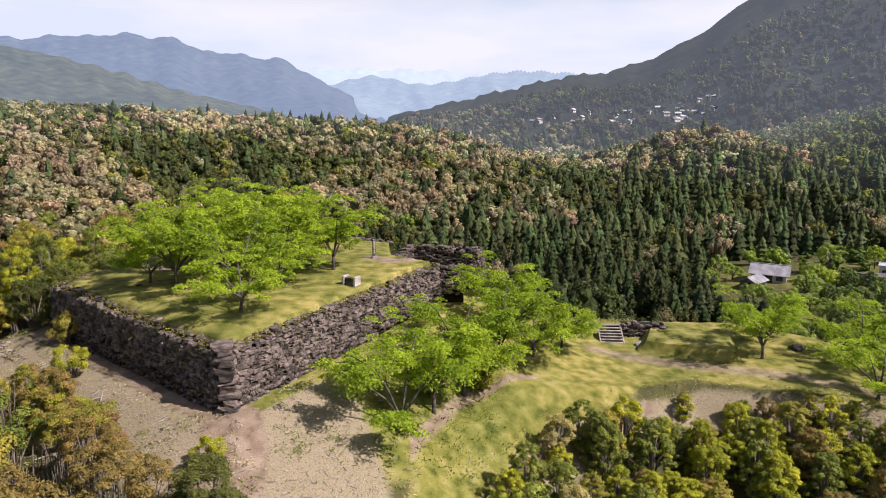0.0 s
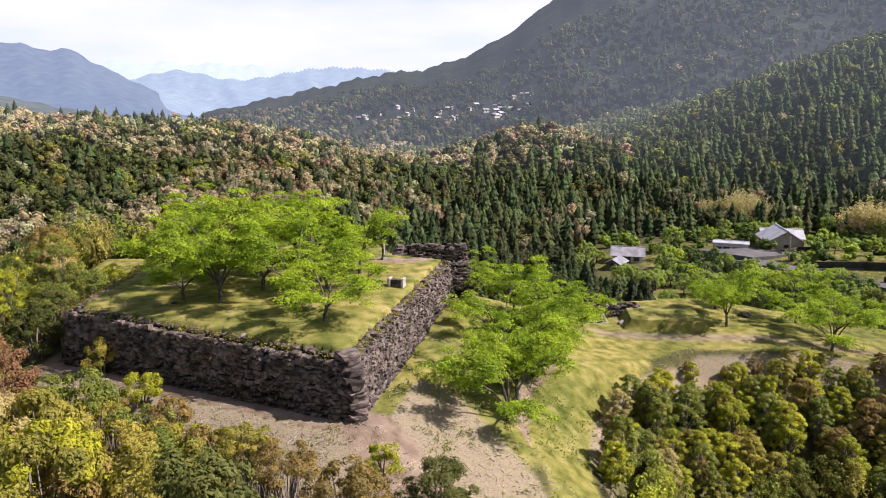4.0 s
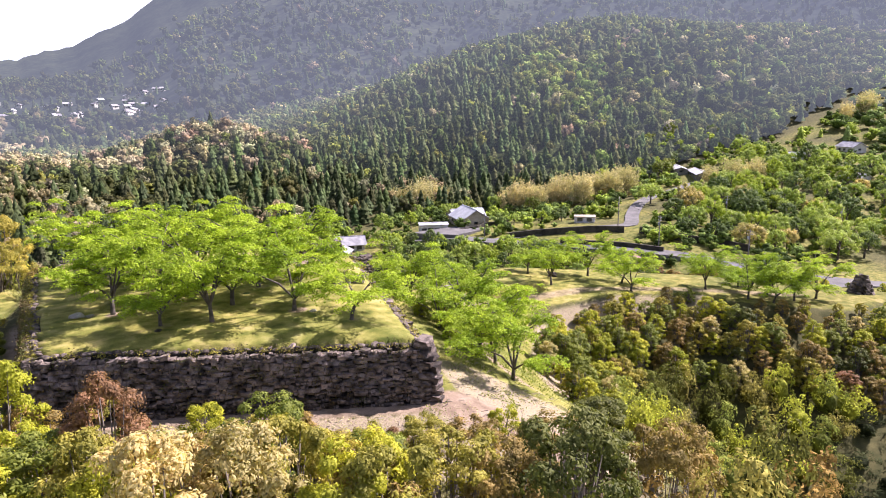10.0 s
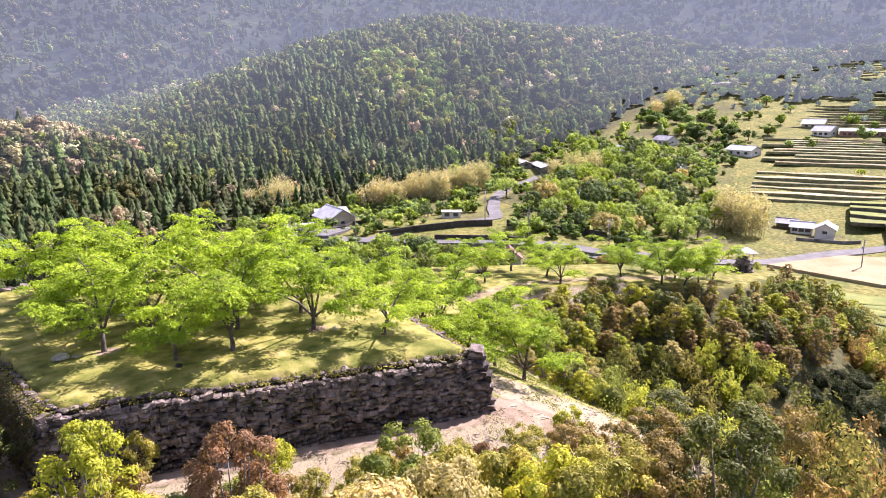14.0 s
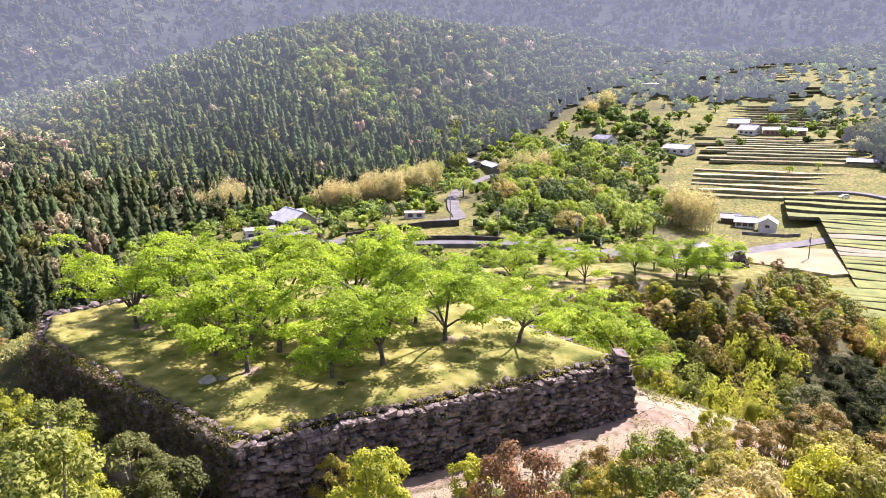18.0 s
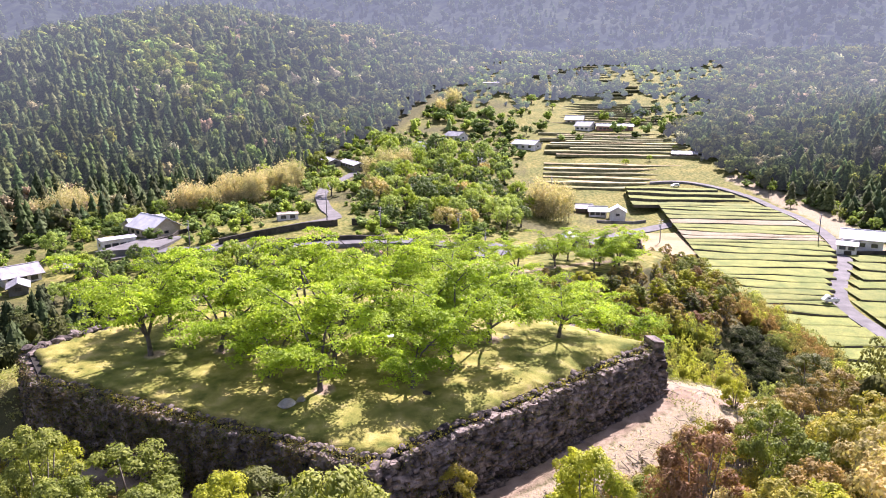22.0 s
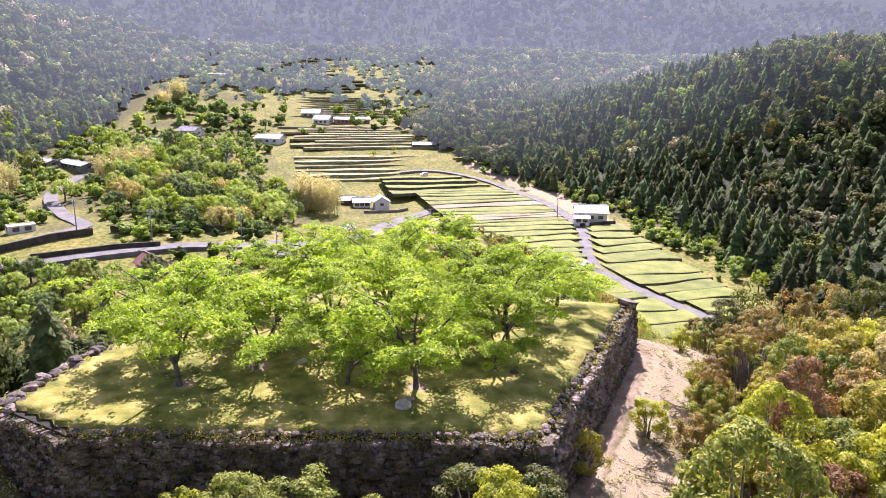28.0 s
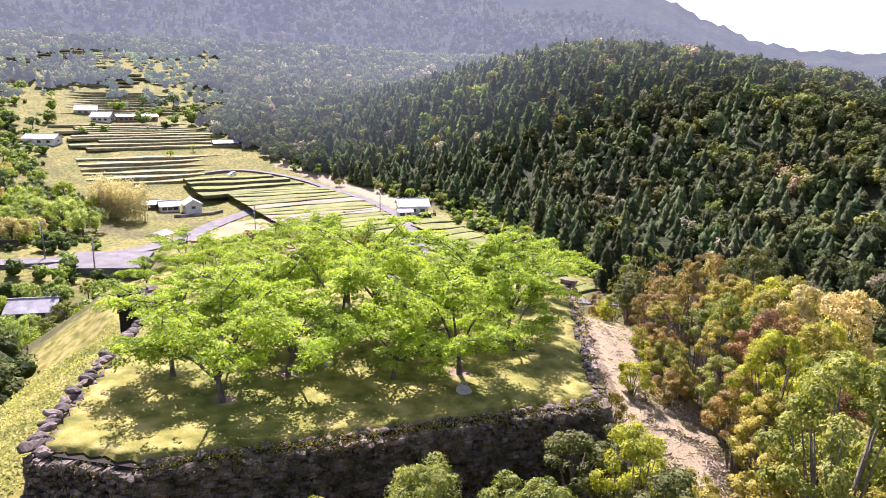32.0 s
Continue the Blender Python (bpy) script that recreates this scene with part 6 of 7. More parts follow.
def plumes(rng, n, tall, wide):
    """A bamboo clump: arching culms, feathery towards the tip."""
    bm = bmesh.new()
    c = []
    for k in range(n):
        a, r = rng.uniform(0, 6.283), wide * 0.5 * math.sqrt(rng.uniform(0, 1))
        b = np.array((r * math.cos(a), r * math.sin(a), 0))
        hgt, bend = tall * rng.uniform(0.65, 1.05), rng.normal(0, 0.9, 2)
        tip = b + (bend[0], bend[1], hgt)
        mid = b + (bend[0] * 0.25, bend[1] * 0.25, hgt * 0.55)
        tube(bm, [tuple(b - (0, 0, 0.5)), tuple(mid), tuple(tip)], [0.05, 0.04, 0.01], 4)
        for t in np.linspace(0.25, 1.0, 9):
            q = (1 - t) ** 2 * b + 2 * t * (1 - t) * mid + t * t * tip
            c.append(q + rng.normal(0, 0.25, 3))
    v, f = leaves(rng, np.array(c), 0.42, 11, 0.24, 1.3, 0.0)
    culms = bpy.data.meshes.new("cane")
    bm.to_mesh(culms)
    bm.free()
    return culms, mesh_np("foliage", v, f)


vill_rng = np.random.default_rng(55)
BIG = [big_tree(vill_rng, t, w, n, p, s) for t, w, n, p, s in ((7.5, 7.5, 44, 84, 0.15), (9.0, 7.0, 44, 84, 0.15), (5.0, 5.5, 36, 84, 0.12), (6.5, 8.5, 48, 84, 0.15))]
BAMBOO = [plumes(vill_rng, 34, 9.0, 7.0), plumes(vill_rng, 34, 8.0, 8.0)]


def plant_big(x, y, k, leaf, label, scale=1.0, group="village trees"):
    t, c = BIG[k % len(BIG)]
    return tree_thing("broadleaf_tree", label, "tree", group, t, c, BARK, leaf, pose(x, y, ground_at(x, y), 0, 0, k * 71 % 360), scale)


def plant_bamboo(x, y, k, scale=1.0):
    t, c = BAMBOO[k % 2]
    e = tree_thing("bamboo_clump", "feathery straw-coloured bamboo clump", "bamboo", "bamboo groves", t, c, LEAF_TAN, LEAF_TAN, pose(x, y, ground_at(x, y), 0, 0, k * 71 % 360), scale)
    e.children[0].name, e.children[1].name = "cane", "foliage"
    return e


def build_village_green():
    rng = np.random.default_rng(60)
    kinds = ((VILLAGE_GREEN, "round green broadleaf tree in the village"), (VILLAGE_LIME, "bright yellow-green tree in the village"),
             (LEAF_GREEN, "olive-green tree in the village"), (VILLAGE_DARK, "dark evergreen tree in the village"), (LEAF_CREAM, "pale blossoming tree in the village"))
    k = 0
    # the knoll's gardens and the slope above them
    for x, y in scatter(rng, 145, 300, 50, 175, 8.6):
        dr = min(float(segment_dist(np.array([x]), np.array([y]), r)[0][0]) for r in (MAIN_ROAD, UPPER_ROAD))
        inside_green = float(inside(np.array([x]), np.array([y]), [(142, 84), (160, 60), (200, 42), (240, 60), (300, 75), (300, 150), (240, 122), (185, 112), (152, 104)])[0]) < 0
        if dr < 5 or not inside_green or rng.uniform() < 0.08:
            continue
        q = rng.choice(5, p=[0.46, 0.24, 0.0, 0.26, 0.04])
        plant_big(x, y, k, kinds[q][0], kinds[q][1], rng.uniform(0.7, 1.3))
        k += 1
    # along the wood's edge north of the village
    for x, y in scatter(rng, 140, 340, 135, 215, 9.5):
        edge = float(segment_dist(np.array([x]), np.array([y]), [(150, 200), (185, 178), (215, 172), (250, 165), (300, 175), (330, 150)])[0][0])
        if edge > 13 or rng.uniform() < 0.25:
            continue
        q = rng.choice(4, p=[0.4, 0.3, 0.1, 0.2])
        plant_big(x, y, k, kinds[q][0], kinds[q][1], rng.uniform(0.7, 1.15))
        k += 1
    # trees standing alone
    garden_trees = [(189, 127, 0, 1.1), (134, 147, 0, 0.55), (140, 140, 1, 0.5), (147, 137, 3, 0.6), (151, 141, 3, 0.6), (156, 136, 3, 0.6), (198, 113, 0, 0.9), (178, 83, 3, 0.8), (189, 67, 4, 0.95), (204, 60, 1, 0.8), (104, 178, 0, 0.9), (96, 160, 0, 0.8), (101, 150, 1, 0.6), (140, 184, 0, 0.8), (118, 180, 1, 0.7), (104, 110, 0, 0.7), (98, 100, 2, 0.7), (108, 120, 0, 0.7)]
    field_trees = [(100, 88, 0, 0.6), (92, 84, 2, 0.6), (104, 76, 0, 0.55), (84, 66, 1, 0.7), (90, 58, 2, 0.6), (98, 48, 0, 0.6), (288, 8, 1, 0.45), (294, -4, 0, 0.4), (310, -40, 1, 0.6), (318, -20, 2, 0.5), (220, -48, 2, 0.5), (240, -46, 0, 0.45), (264, -44, 2, 0.5), (287, -38, 0, 0.5), (200, -58, 2, 0.6), (182, -62, 0, 0.6), (165, -66, 2, 0.6), (132, -66, 0, 0.6)]
    creek_trees = [(112, -64, 1, 0.55), (92, -58, 0, 0.6), (76, -52, 1, 0.6), (66, -50, 0, 0.6), (360, 60, 3, 0.9), (372, 70, 0, 0.9), (350, 75, 0, 0.8), (408, -22, 3, 1.0), (420, -15, 3, 1.1), (430, -25, 3, 1.1), (425, -5, 3, 0.9), (440, 45, 0, 0.9), (452, 60, 0, 0.9)]
    house_trees = [(67, 166, 0, 0.80), (74, 176, 0, 0.80), (78, 177, 1, 0.90), (96, 170, 0, 0.70)]
    for x, y, q, s in garden_trees + field_trees + creek_trees + house_trees:
        plant_big(x, y, k, kinds[q][0], kinds[q][1], s)
        k += 1
    # scrub on the hill's north-east shoulder, down to the road
    for x, y in scatter(rng, 28, 108, 66, 150, 7.4):
        dt = float(min(inside(np.array([x]), np.array([y]), TERRACE)[0], inside(np.array([x]), np.array([y]), BAILEY)[0]))
        road = float(segment_dist(np.array([x]), np.array([y]), MAIN_ROAD)[0][0])
        if dt < 4 or road < 6 or (y > 70 + 0.9 * (x - 10) and x < 100) or y < 78 - 0.35 * (x - 30):
            continue
        q = rng.choice(4, p=[0.45, 0.2, 0.15, 0.2])
        plant_big(x, y, k, kinds[q][0], "broadleaf tree on the hill's shoulder", rng.uniform(0.45, 0.75), "hillside trees")
        k += 1
    # the leafy hollow between the castle hill and the old houses
    for x, y in scatter(rng, 46, 106, 96, 168, 6.4):
        road = float(segment_dist(np.array([x]), np.array([y]), MAIN_ROAD)[0][0])
        if road < 8 or min(math.hypot(x - a, y - b) for a, b in ((87, 174), (80, 168), (110, 90))) < 8.5 or y > 112 + 1.6 * (x - 46):
            continue
        q = rng.choice(4, p=[0.5, 0.14, 0.06, 0.3])
        plant_big(x, y, k, kinds[q][0], "broadleaf tree in the hollow below the castle hill", rng.uniform(0.5, 0.85), "hillside trees")
        k += 1
    print("village trees", k)
    j = 0
    for x0, y0, x1, y1, n, s in ((146, 216, 168, 212, 9, 1.0), (178, 182, 224, 152, 22, 0.95), (193, 50, 206, 43, 6, 1.15), (236, 118, 242, 112, 3, 0.8), (405, 120, 415, 116, 4, 1.0)):
        for i in range(n):
            t = i / max(1, n - 1)
            plant_bamboo(x0 + (x1 - x0) * t + rng.normal(0, 3.2), y0 + (y1 - y0) * t + rng.normal(0, 3.2), j, s * rng.uniform(0.8, 1.55))
            j += 1

    for x, y, s in ((74, 104, 0.42), (62, 106, 0.36)):
        plant_bamboo(x, y, j, s)
        j += 1


build_village_green()


def build_gardens():
    """Hedges, bushes and rough growth over the village slopes and along the creek."""
    rng = np.random.default_rng(64)
    xy = np.concatenate([scatter(rng, 90, 345, 60, 205, 4.6), scatter(rng, 150, 360, -80, -20, 4.6), scatter(rng, 45, 150, -85, -44, 4.2), scatter(rng, 345, 720, -110, 135, 8.5)])
    x, y = xy[:, 0], xy[:, 1]
    road = np.minimum.reduce([segment_dist(x, y, r)[0] for r in (MAIN_ROAD, UPPER_ROAD, LANE)])
    keep = (road > 5) & (inside(x, y, BASIN) < 6) & (inside(x, y, TERRACE) > 6)
    dens = np.where(x > 350, np.where(np.abs(y - 20) < 45, 0.16, 0.6), np.where(y < 0, 0.8 * smooth(-36, -52, y + 0.12 * np.clip(230 - x, -100, 80)), 0.68 + 0.35 * wave(x, y, 14, 3)))
    homes = np.array([(o.matrix_basis.translation.x, o.matrix_basis.translation.y) for o in scene.objects if o.name.startswith("house") and o.parent is None])
    gap = np.min(np.hypot(x[:, None] - homes[:, 0], y[:, None] - homes[:, 1]), 1)
    keep &= segment_dist(x, y, [(146, -51), (172, -52), (205, -54), (238, -46)])[0] > 5
    keep &= (rng.uniform(0, 1, len(xy)) < dens) & (gap > 9) & ~((x < 150) & (y < 130) & (y > 100) & (x > 118))
    xy = xy[keep]
    n = len(xy)
    # palette below is multiplied up to stand in for haze, and greener
    pal = np.array([(0.12, 0.155, 0.04), (0.24, 0.28, 0.05), (0.33, 0.36, 0.06), (0.08, 0.105, 0.03), (0.18, 0.21, 0.05), (0.26, 0.30, 0.10)])
    tall = rng.uniform(1.6, 5.2, n) * np.where(xy[:, 0] > 350, 1.7, 1.0)
    wide, colour, con = tall * rng.uniform(1.0, 1.5, n), pal[rng.integers(0, 6, n)] * (1.2, 1.42, 1.2), rng.uniform(0, 1, n) < 0.05
    far = xy[:, 0] > 420
    woods("garden_shrubs", "mixed green shrubs and hedges over the village slopes", rng, xy[~far], tall[~far], wide[~far], colour[~far], con[~far], (CON_LO, BRO_LO))
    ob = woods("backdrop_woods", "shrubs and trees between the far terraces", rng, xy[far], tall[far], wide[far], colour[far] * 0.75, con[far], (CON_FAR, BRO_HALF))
    ob.data.materials[0] = BACKDROP_HAZE


build_gardens()


# ---- things on the castle hill ----
def boulder(rng, sx, sy, sz):
    bm = bmesh.new()
    bmesh.ops.create_icosphere(bm, subdivisions=2, radius=0.5)
    off = Vector(rng.uniform(0, 50, 3))
    for v in bm.verts:
        v.co *= 1 + 0.45 * noise.noise(v.co * 1.8 + off) + 0.15 * noise.noise(v.co * 5 + off)
        v.co = Vector((v.co.x * sx, v.co.y * sy, max(v.co.z, -0.3) * sz + 0.25 * sz))
    return bm


rock_rng = np.random.default_rng(70)
for x, y, s, mt in ((-26.3, 57.8, 0.8, STONE_PALE), (-25.6, 57.3, 0.45, STONE_PALE), (-19.2, 62.3, 0.5, STONE_PALE), (-14.3, 47.2, 0.4, STONE_PALE), (33.2, 60.3, 1.3, STONE), (18.6, 60.9, 0.9, STONE_PALE), (-23.6, 50.9, 0.4, STONE)):
    ob = part("boulder", boulder(rock_rng, s * 1.3, s, s * 0.6), mt)
    ob.matrix_basis = pose(x, y, ground_at(x, y) - 0.05, 0, 0, rock_rng.uniform(0, 360))
    tagged(ob, "weathered grey boulder lying in the grass", "rock", "boulders in the grass")


def rounded_stones(rng, count=8):
    out = []
    for k in range(count):
        me = bpy.data.meshes.new("stone")
        bm = boulder(rng, 1.0, 1.0, 1.0)
        bmesh.ops.translate(bm, verts=bm.verts, vec=(0, 0, -0.25))
        bm.to_mesh(me)
        bm.free()
        me.materials.append(STONE)
        out.append(me)
    return out


ROUNDED = rounded_stones(rock_rng)


def stone_row(name, label, pts, size, gap=0.75, z=(-0.02, -0.02)):
    """A row of loose edging stones."""
    e = tagged(new(name), label, "stone edging", kind="structure")
    for k in range(len(pts) - 1):
        a, b = Vector((*pts[k], 0)), Vector((*pts[k + 1], 0))
        n = max(1, int((b - a).length / (size * gap)))
        for i in range(n):
            for lane in (0, 1):
                if lane and stone_rng.uniform() < 0.45:
                    continue
                q = a.lerp(b, (i + stone_rng.uniform(0, 0.6)) / n)
                d = (b - a).normalized()
                q += Vector((d.y, -d.x, 0)) * (stone_rng.uniform(-0.15, 0.15) + lane * 0.5)
                s = size * stone_rng.uniform(0.7, 1.35)
                ob = new("stone", ROUNDED[stone_rng.integers(len(ROUNDED))])
                ob.parent = e
                ob.matrix_basis = Matrix.Translation((q.x, q.y, z[0] + (z[1] - z[0]) * (i / n) - 0.28 * lane + stone_rng.uniform(-0.07, 0.09))) @ pose(0, 0, 0, stone_rng.uniform(-16, 16), stone_rng.uniform(-16, 16), stone_rng.uniform(0, 360)) @ Matrix.Diagonal((s * 1.25, s * 0.9, s * 0.62, 1))
    return e


stone_row("edging_north", "row of rough dark edging stones along the lawn", [E_, (-16.5, 75.2), (-10.0, 72.0), G], 0.62)


for p, q, z in ((C, A, (-0.1, -0.42)), (D, C, (-0.12, -0.1)), (A, B, (-0.42, -0.32))):
    way = (Vector(q) - Vector(p)).normalized() * 0.38
    p, q = (p[0] - way.y + way.x, p[1] + way.x + way.y), (q[0] - way.y - way.x, q[1] + way.x - way.y)
    stone_row("capping_stones", "rough dark capping stones along the wall's top", [p, q], 0.42, 1.0, (z[0] - 0.1, z[1] - 0.1))


def stone_post(x, y):
    e = new("marker_post")
    bm = bmesh.new()
    box(bm, 0.42, 0.42, 0.25, None, 0.03)
    part("base", bm, STONE_PALE, e)
    bm = bmesh.new()
    box(bm, 0.26, 0.26, 1.55, Matrix.Translation((0, 0, 0.25)), 0.02)
    sh = part("shaft", bm, STONE, e)
    for k in range(6):
        bm = bmesh.new()
        box(bm, 0.10, 0.012, 0.13, Matrix.Translation((0, -0.134, 0.5 + k * 0.2)))
        part("lettering_bar", bm, PLASTER, sh)
    e.matrix_basis = pose(x, y, ground_at(x, y) - 0.03, 0, 0, 20)
    return tagged(e, "dark upright stone marker post on the lawn", "marker post")


def info_stone(x, y):
    e = new("information_stone")
    bm = bmesh.new()
    box(bm, 0.22, 0.75, 0.75, Matrix.Translation((-0.55, 0, 0)), 0.03)
    part("side_slab", bm, STONE_PALE, e)
    bm = bmesh.new()
    box(bm, 0.22, 0.75, 0.75, Matrix.Translation((0.55, 0, 0)), 0.03)
    part("side_slab", bm, STONE_PALE, e)
    bm = bmesh.new()
    box(bm, 0.9, 0.5, 0.62, None, 0.03)
    plate = part("panel", bm, STONE, e, "dark sloping panel")
    e.matrix_basis = pose(x, y, ground_at(x, y) - 0.03, 0, 0, -30)
    return tagged(e, "low stone information stand with pale sides", "information stand")


stone_post(-6.4, 61.4)
info_stone(-7.2, 51.4)


def log_steps(x, y, turn, n=7):
    """Outdoor steps: pale timber treads with risers, climbing the terrace's bank."""
    e = new("timber_steps")
    for k in range(n):
        bm = bmesh.new()
        box(bm, 2.1, 0.16, 0.13, Matrix.Translation((0, k * 0.34, 0.06 + k * 0.185)), 0.03)
        part("tread_log", bm, WOOD, e)
        bm = bmesh.new()
        box(bm, 2.0, 0.34, 0.5, Matrix.Translation((0, k * 0.34 + 0.2, k * 0.185 - 0.36)), 0.02)
        part("tread_fill", bm, STONE_CORE, e)
    for sx in (-1, 1):
        bm = bmesh.new()
        box(bm, 0.12, n * 0.40, 0.14, Matrix.Translation((sx * 1.1, n * 0.165, n * 0.092)) @ pose(0, 0, 0, 28.5, 0, 0), 0.02)
        part("side_log", bm, WOOD, e)
    e.matrix_basis = pose(x, y, ground_at(x, y) - 0.1, 0, 0, turn)
    return tagged(e, "short flight of pale timber steps up a bank", "steps")


log_steps(16.2, 61.6, -3)
stone_wall("wall_steps", "low dark stone wall beside the timber steps", (17.5, 63.6), (21.6, 63.2), (-6.9, -6.9), (-8.4, -8.4), 0.12)
bm = bmesh.new()
for k, (sx, sy, sz) in enumerate(((9.5, 5.5, 1.25),)):
    bmesh.ops.create_grid(bm, x_segments=24, y_segments=16, size=0.5)
    for v in bm.verts:
        u = max(abs(v.co.x), abs(v.co.y)) * 2
        v.co = Vector((v.co.x * sx, v.co.y * sy, sz * float(smooth(1.0, 0.72, u)) - 0.35 + 0.06 * noise.noise(v.co * 9)))
mound = part("grass_mound", bm, GROUND)
mound.matrix_basis = pose(22.8, 59.9, -8.2, 0, 0, -22)
put_attr(mound.data, "soil", [0.2] * len(mound.data.vertices)), put_attr(mound.data, "brush", [0.25] * len(mound.data.vertices)), put_attr(mound.data, "litter", [0.0] * len(mound.data.vertices))
tagged(mound, "low flat-topped earthen bank covered with dry grass", "earth bank", kind="structure")


def cairn(x, y):
    """A cone of piled stones on the terrace's end."""
    e = new("stone_cairn")
    n = 0
    for ring in range(6):
        rad = 1.15 * (1 - ring / 6.5)
        k = max(1, round(rad * 7))
        for i in range(k):
            a = 6.283 * (i + 0.5 * ring) / k
            ob = new("stone", STONES[n % len(STONES)])
            ob.parent = e
            s = rock_rng.uniform(0.6, 0.85)
            ob.matrix_basis = Matrix.Translation((rad * math.cos(a), rad * math.sin(a), 0.2 + ring * 0.42)) @ pose(0, 0, 0, 0, rock_rng.uniform(-10, 10), math.degrees(a) + 90) @ Matrix.Diagonal((s, 0.7, 0.5, 1))
            n += 1
    e.matrix_basis = pose(x, y, ground_at(x, y) - 0.1)
    return tagged(e, "conical pile of rough dark stones on the grass", "stone pile")


cairn(59.5, 29.8)


# ---- low growth: weeds, dry grass, cut branches ----
def tufts(name, label, xy, per, size, spread, material, lift=0.1, z=None, flat=0.5, up=0.4, seed=1):
    rng = np.random.default_rng(seed)
    zz = (height(xy[:, 0], xy[:, 1]) if z is None else z) + lift
    v, f = leaves(rng, np.c_[xy, zz], spread, per, size, flat, up)
    return tagged(part(name, mesh_np(name, v, f), material), label, "plants", kind="stuff")


def pick(rng, region, n, keep):
    x0, x1, y0, y1 = region
    p = np.c_[rng.uniform(x0, x1, n), rng.uniform(y0, y1, n)]
    return p[keep(p[:, 0], p[:, 1])]


low_rng = np.random.default_rng(80)


def on_slope(x, y):
    d = inside(x, y, BAILEY)
    bare = segment_dist(x, y, [(-8.5, 38), (-6, 31), (-5, 22)])[0]
    ledge = segment_dist(x, y, [(4, 38), (9, 44), (14, 47.5), (21, 50), (30, 47.5), (38, 42)])[0]
    west = segment_dist(x, y, [(-14, 33.5), (-24, 40), (-34, 48), (-33, 60), (-28, 74)])[0]
    return (d > 1.2) & ((bare < 6) | (ledge < 2.6) | ((west < 4.8) & (d > 2.2)))


def north_slope(x, y):
    d = inside(x, y, BAILEY)
    return (d > 1.0) & (d < 30) & (y > 68) & (x > -24)


tufts("weeds", "low green weeds on the bare slope", pick(low_rng, (-36, 40, 18, 78), 20000, lambda x, y: on_slope(x, y) & (wave(x, y, 1.5, 7) + 0.5 * wave(x, y, 0.6, 2) > 0.25)), 9, 0.065, 0.2, LEAF_GREEN, seed=1)
tufts("dry_weeds", "dry brown weeds on the bare slope", pick(low_rng, (-36, 40, 18, 78), 14000, lambda x, y: on_slope(x, y) & (wave(x, y, 1.9, 3) + 0.5 * wave(x, y, 0.7, 5) > -0.1)), 8, 0.06, 0.24, LEAF_TAN, 0.05, flat=0.3, seed=2)
tufts("meadow", "pale green rough grass on the north slope", pick(low_rng, (-26, 20, 66, 106), 16000, north_slope), 10, 0.09, 0.25, LEAF_PALE, 0.08, flat=0.35, seed=3)
tufts("ferns", "low dark weeds at the wood's edge", pick(low_rng, (-2, 14, 36, 60), 900, lambda x, y: (np.abs(x - 0.2 - 0.3 * (y - 40)) < 2.6) & (inside(x, y, BAILEY) > 3)), 16, 0.075, 0.34, LEAF_GREEN, 0.12, seed=4)


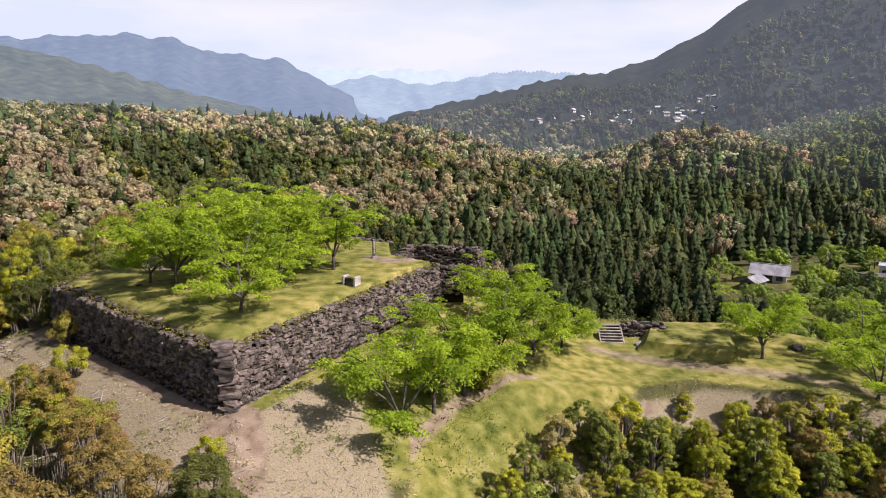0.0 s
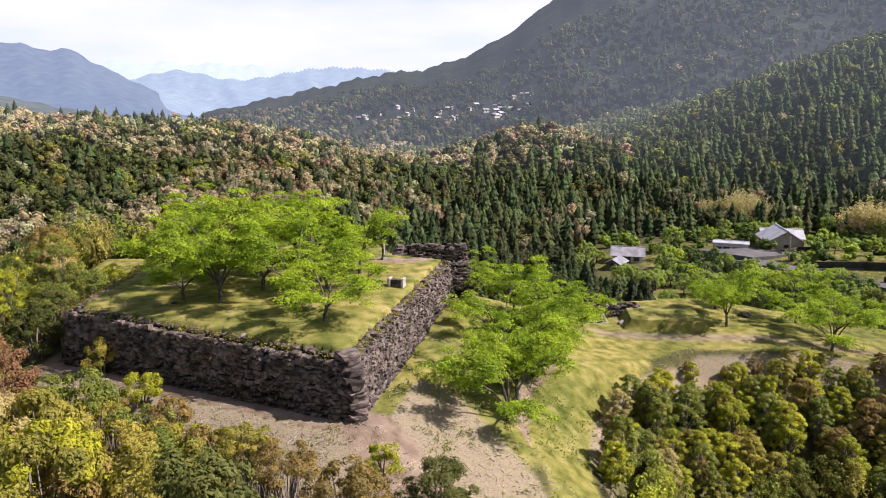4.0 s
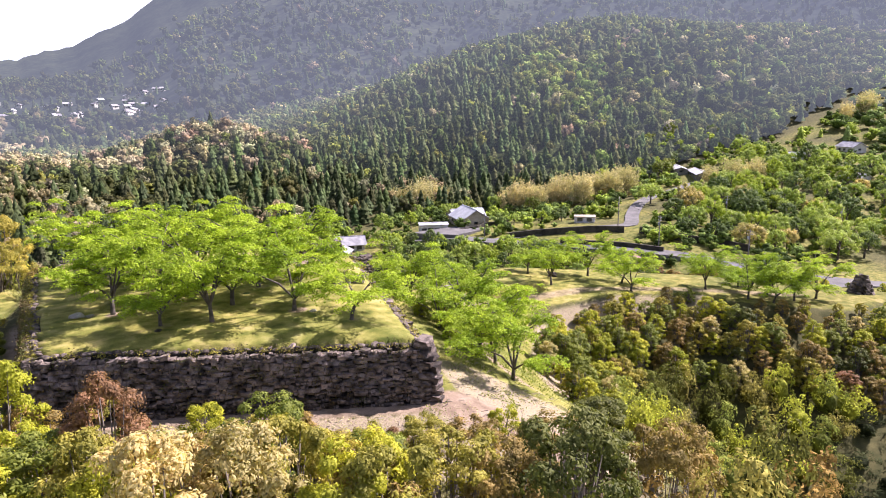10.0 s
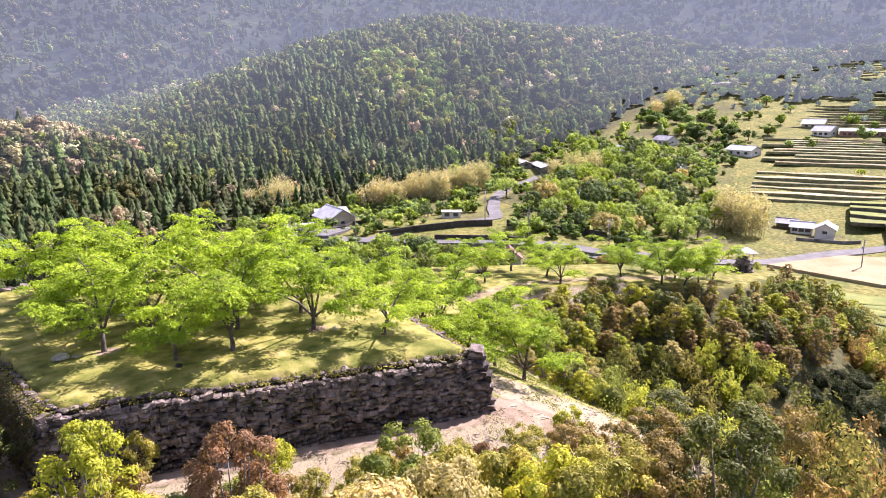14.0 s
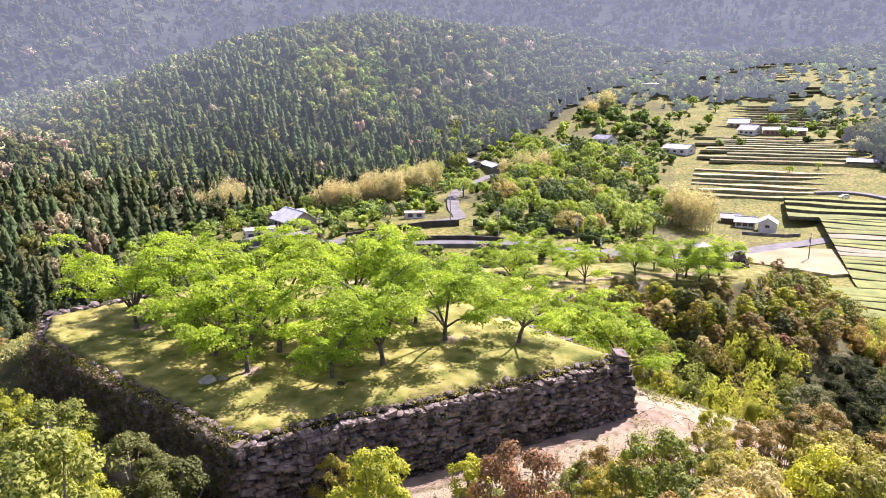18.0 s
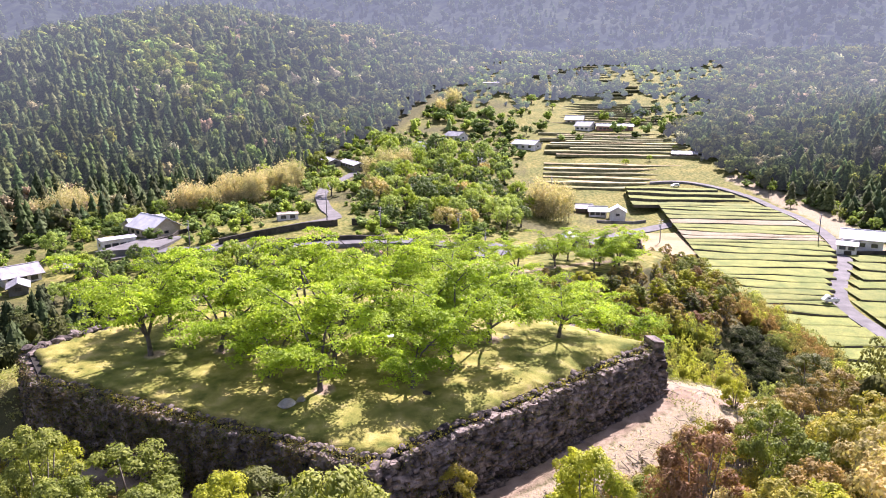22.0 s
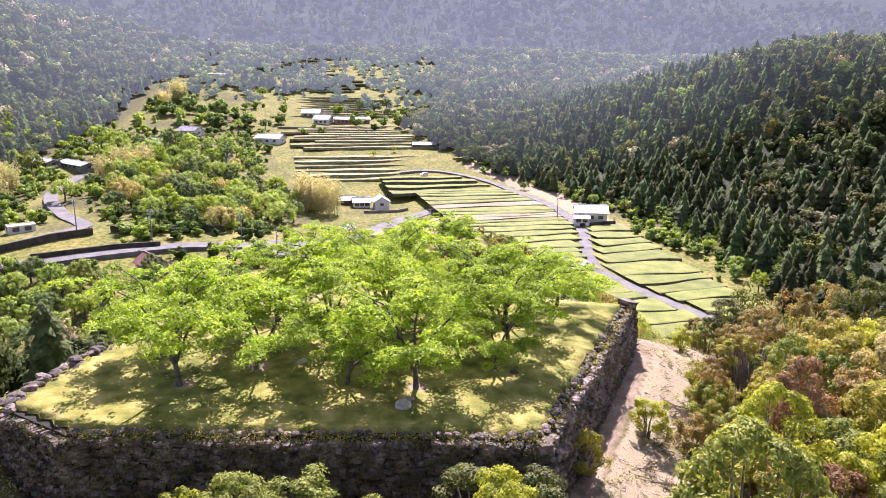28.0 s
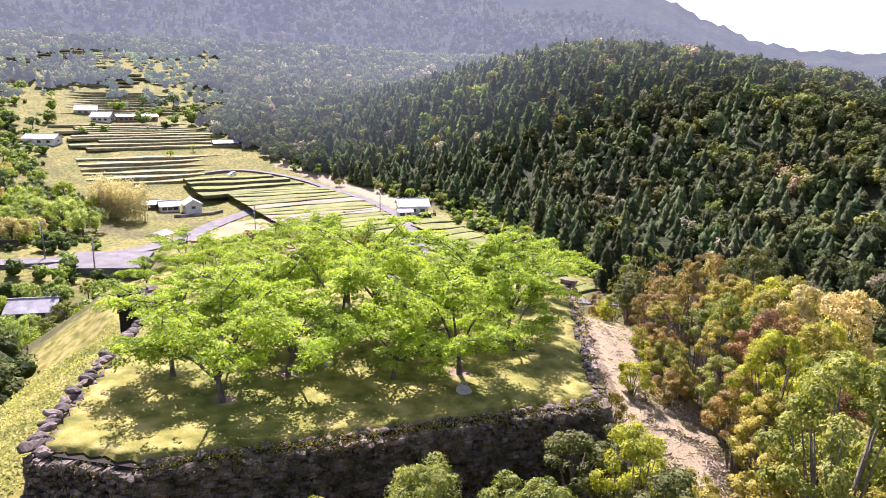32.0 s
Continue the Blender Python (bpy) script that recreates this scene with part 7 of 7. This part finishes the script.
def wall_plants():
    xy, z = [], []
    for p, q, t, f, n in ((C, A, 0, -4.1, 260), (D, C, 0, -4.2, 1500), (A, B, -0.3, -3.7, 150), (E_, D, 0, -3.8, 80)):
        d = (Vector(q) - Vector(p)).normalized()
        for i in range(n):
            s = low_rng.uniform(0, 1)
            zz = f + (t - f) * low_rng.uniform(0.05, 1.03) ** 0.8
            o = 0.16 * (t - zz) + 0.22
            xy.append((p[0] + (q[0] - p[0]) * s + d.y * o, p[1] + (q[1] - p[1]) * s - d.x * o))
            z.append(zz)
    xy, z = np.array(xy), np.array(z)
    h = len(xy) // 2
    sel = low_rng.permutation(len(xy))
    top_xy, top_z = [], []
    for p, q, t, n in ((C, A, (-0.15, -0.45), 90), (D, C, (-0.15, -0.15), 150), (A, B, (-0.45, -0.35), 150)):
        d = (Vector(q) - Vector(p)).normalized()
        for i in range(n):
            s, o = low_rng.uniform(0, 1), low_rng.uniform(-0.5, 0.12)
            top_xy.append((p[0] + (q[0] - p[0]) * s + d.y * o, p[1] + (q[1] - p[1]) * s - d.x * o))
            top_z.append(t[0] + (t[1] - t[0]) * s)
    tufts("rim_grass", "rough yellow-green grass hanging over the wall's edge", np.array(top_xy), 12, 0.06, 0.15, LEAF_OLIVE, 0.0, np.array(top_z), 0.5, 0.4, seed=9)
    tufts("wall_plants", "green tufts growing between the wall's stones", xy[sel[:h]], 14, 0.05, 0.14, LEAF_DARK, 0, z[sel[:h]], 1.0, seed=5)
    tufts("wall_grass", "dry hanging grass on the wall", xy[sel[h:]], 16, 0.065, 0.17, DRY_BROWN, -0.1, z[sel[h:]], 1.4, 0.0, seed=6)


wall_plants()


def sticks(n, region, keep, seed, short=0.12, long=0.5, thick=0.014):
    """Cut branches lying about."""
    rng = np.random.default_rng(seed)
    p = pick(rng, region, n, keep)
    z = height(p[:, 0], p[:, 1]) + 0.08
    a, L = rng.uniform(0, 6.283, len(p)), rng.uniform(short, long, len(p))
    d = np.c_[np.cos(a), np.sin(a), rng.normal(0, 0.25, len(p))] * L[:, None] / 2
    s = np.c_[-np.sin(a), np.cos(a), np.zeros(len(p))] * thick
    u = np.array((0, 0, thick * 2.6))
    c = np.c_[p, z]
    v = np.stack([c - d - s, c - d + s, c - d + u, c + d - s, c + d + s, c + d + u], 1).reshape(-1, 3)
    q = np.array([(0, 1, 4, 3), (1, 2, 5, 4), (2, 0, 3, 5)])
    f = (q[None] + 6 * np.arange(len(p))[:, None, None]).reshape(-1, 4)
    return tagged(part("cut_branches", mesh_np("cut_branches", v, f), WOOD), "pale cut branches strewn over the bare slope", "branches", kind="stuff")


sticks(3000, (-36, 2, 18, 60), on_slope, 90)


def brushwood(x, y):
    """Heaps of cut branches on the cleared strip below the south wall."""
    off = (x - C[0]) * -0.631 + (y - C[1]) * -0.776
    along = (x - C[0]) * 0.776 + (y - C[1]) * -0.631
    return (off > 3.6) & (off < 8.2) & (along > -4) & (along < 23) & (wave(x, y, 1.3, 4) > 0.05)


sticks(9000, (-38, -8, 26, 54), brushwood, 91, 0.3, 1.3, 0.022)
tufts("brush_weeds", "dry brown weeds among the cut branches", pick(low_rng, (-38, -8, 26, 54), 5000, brushwood), 10, 0.07, 0.22, DRY_BROWN, 0.1, flat=0.5, seed=12)
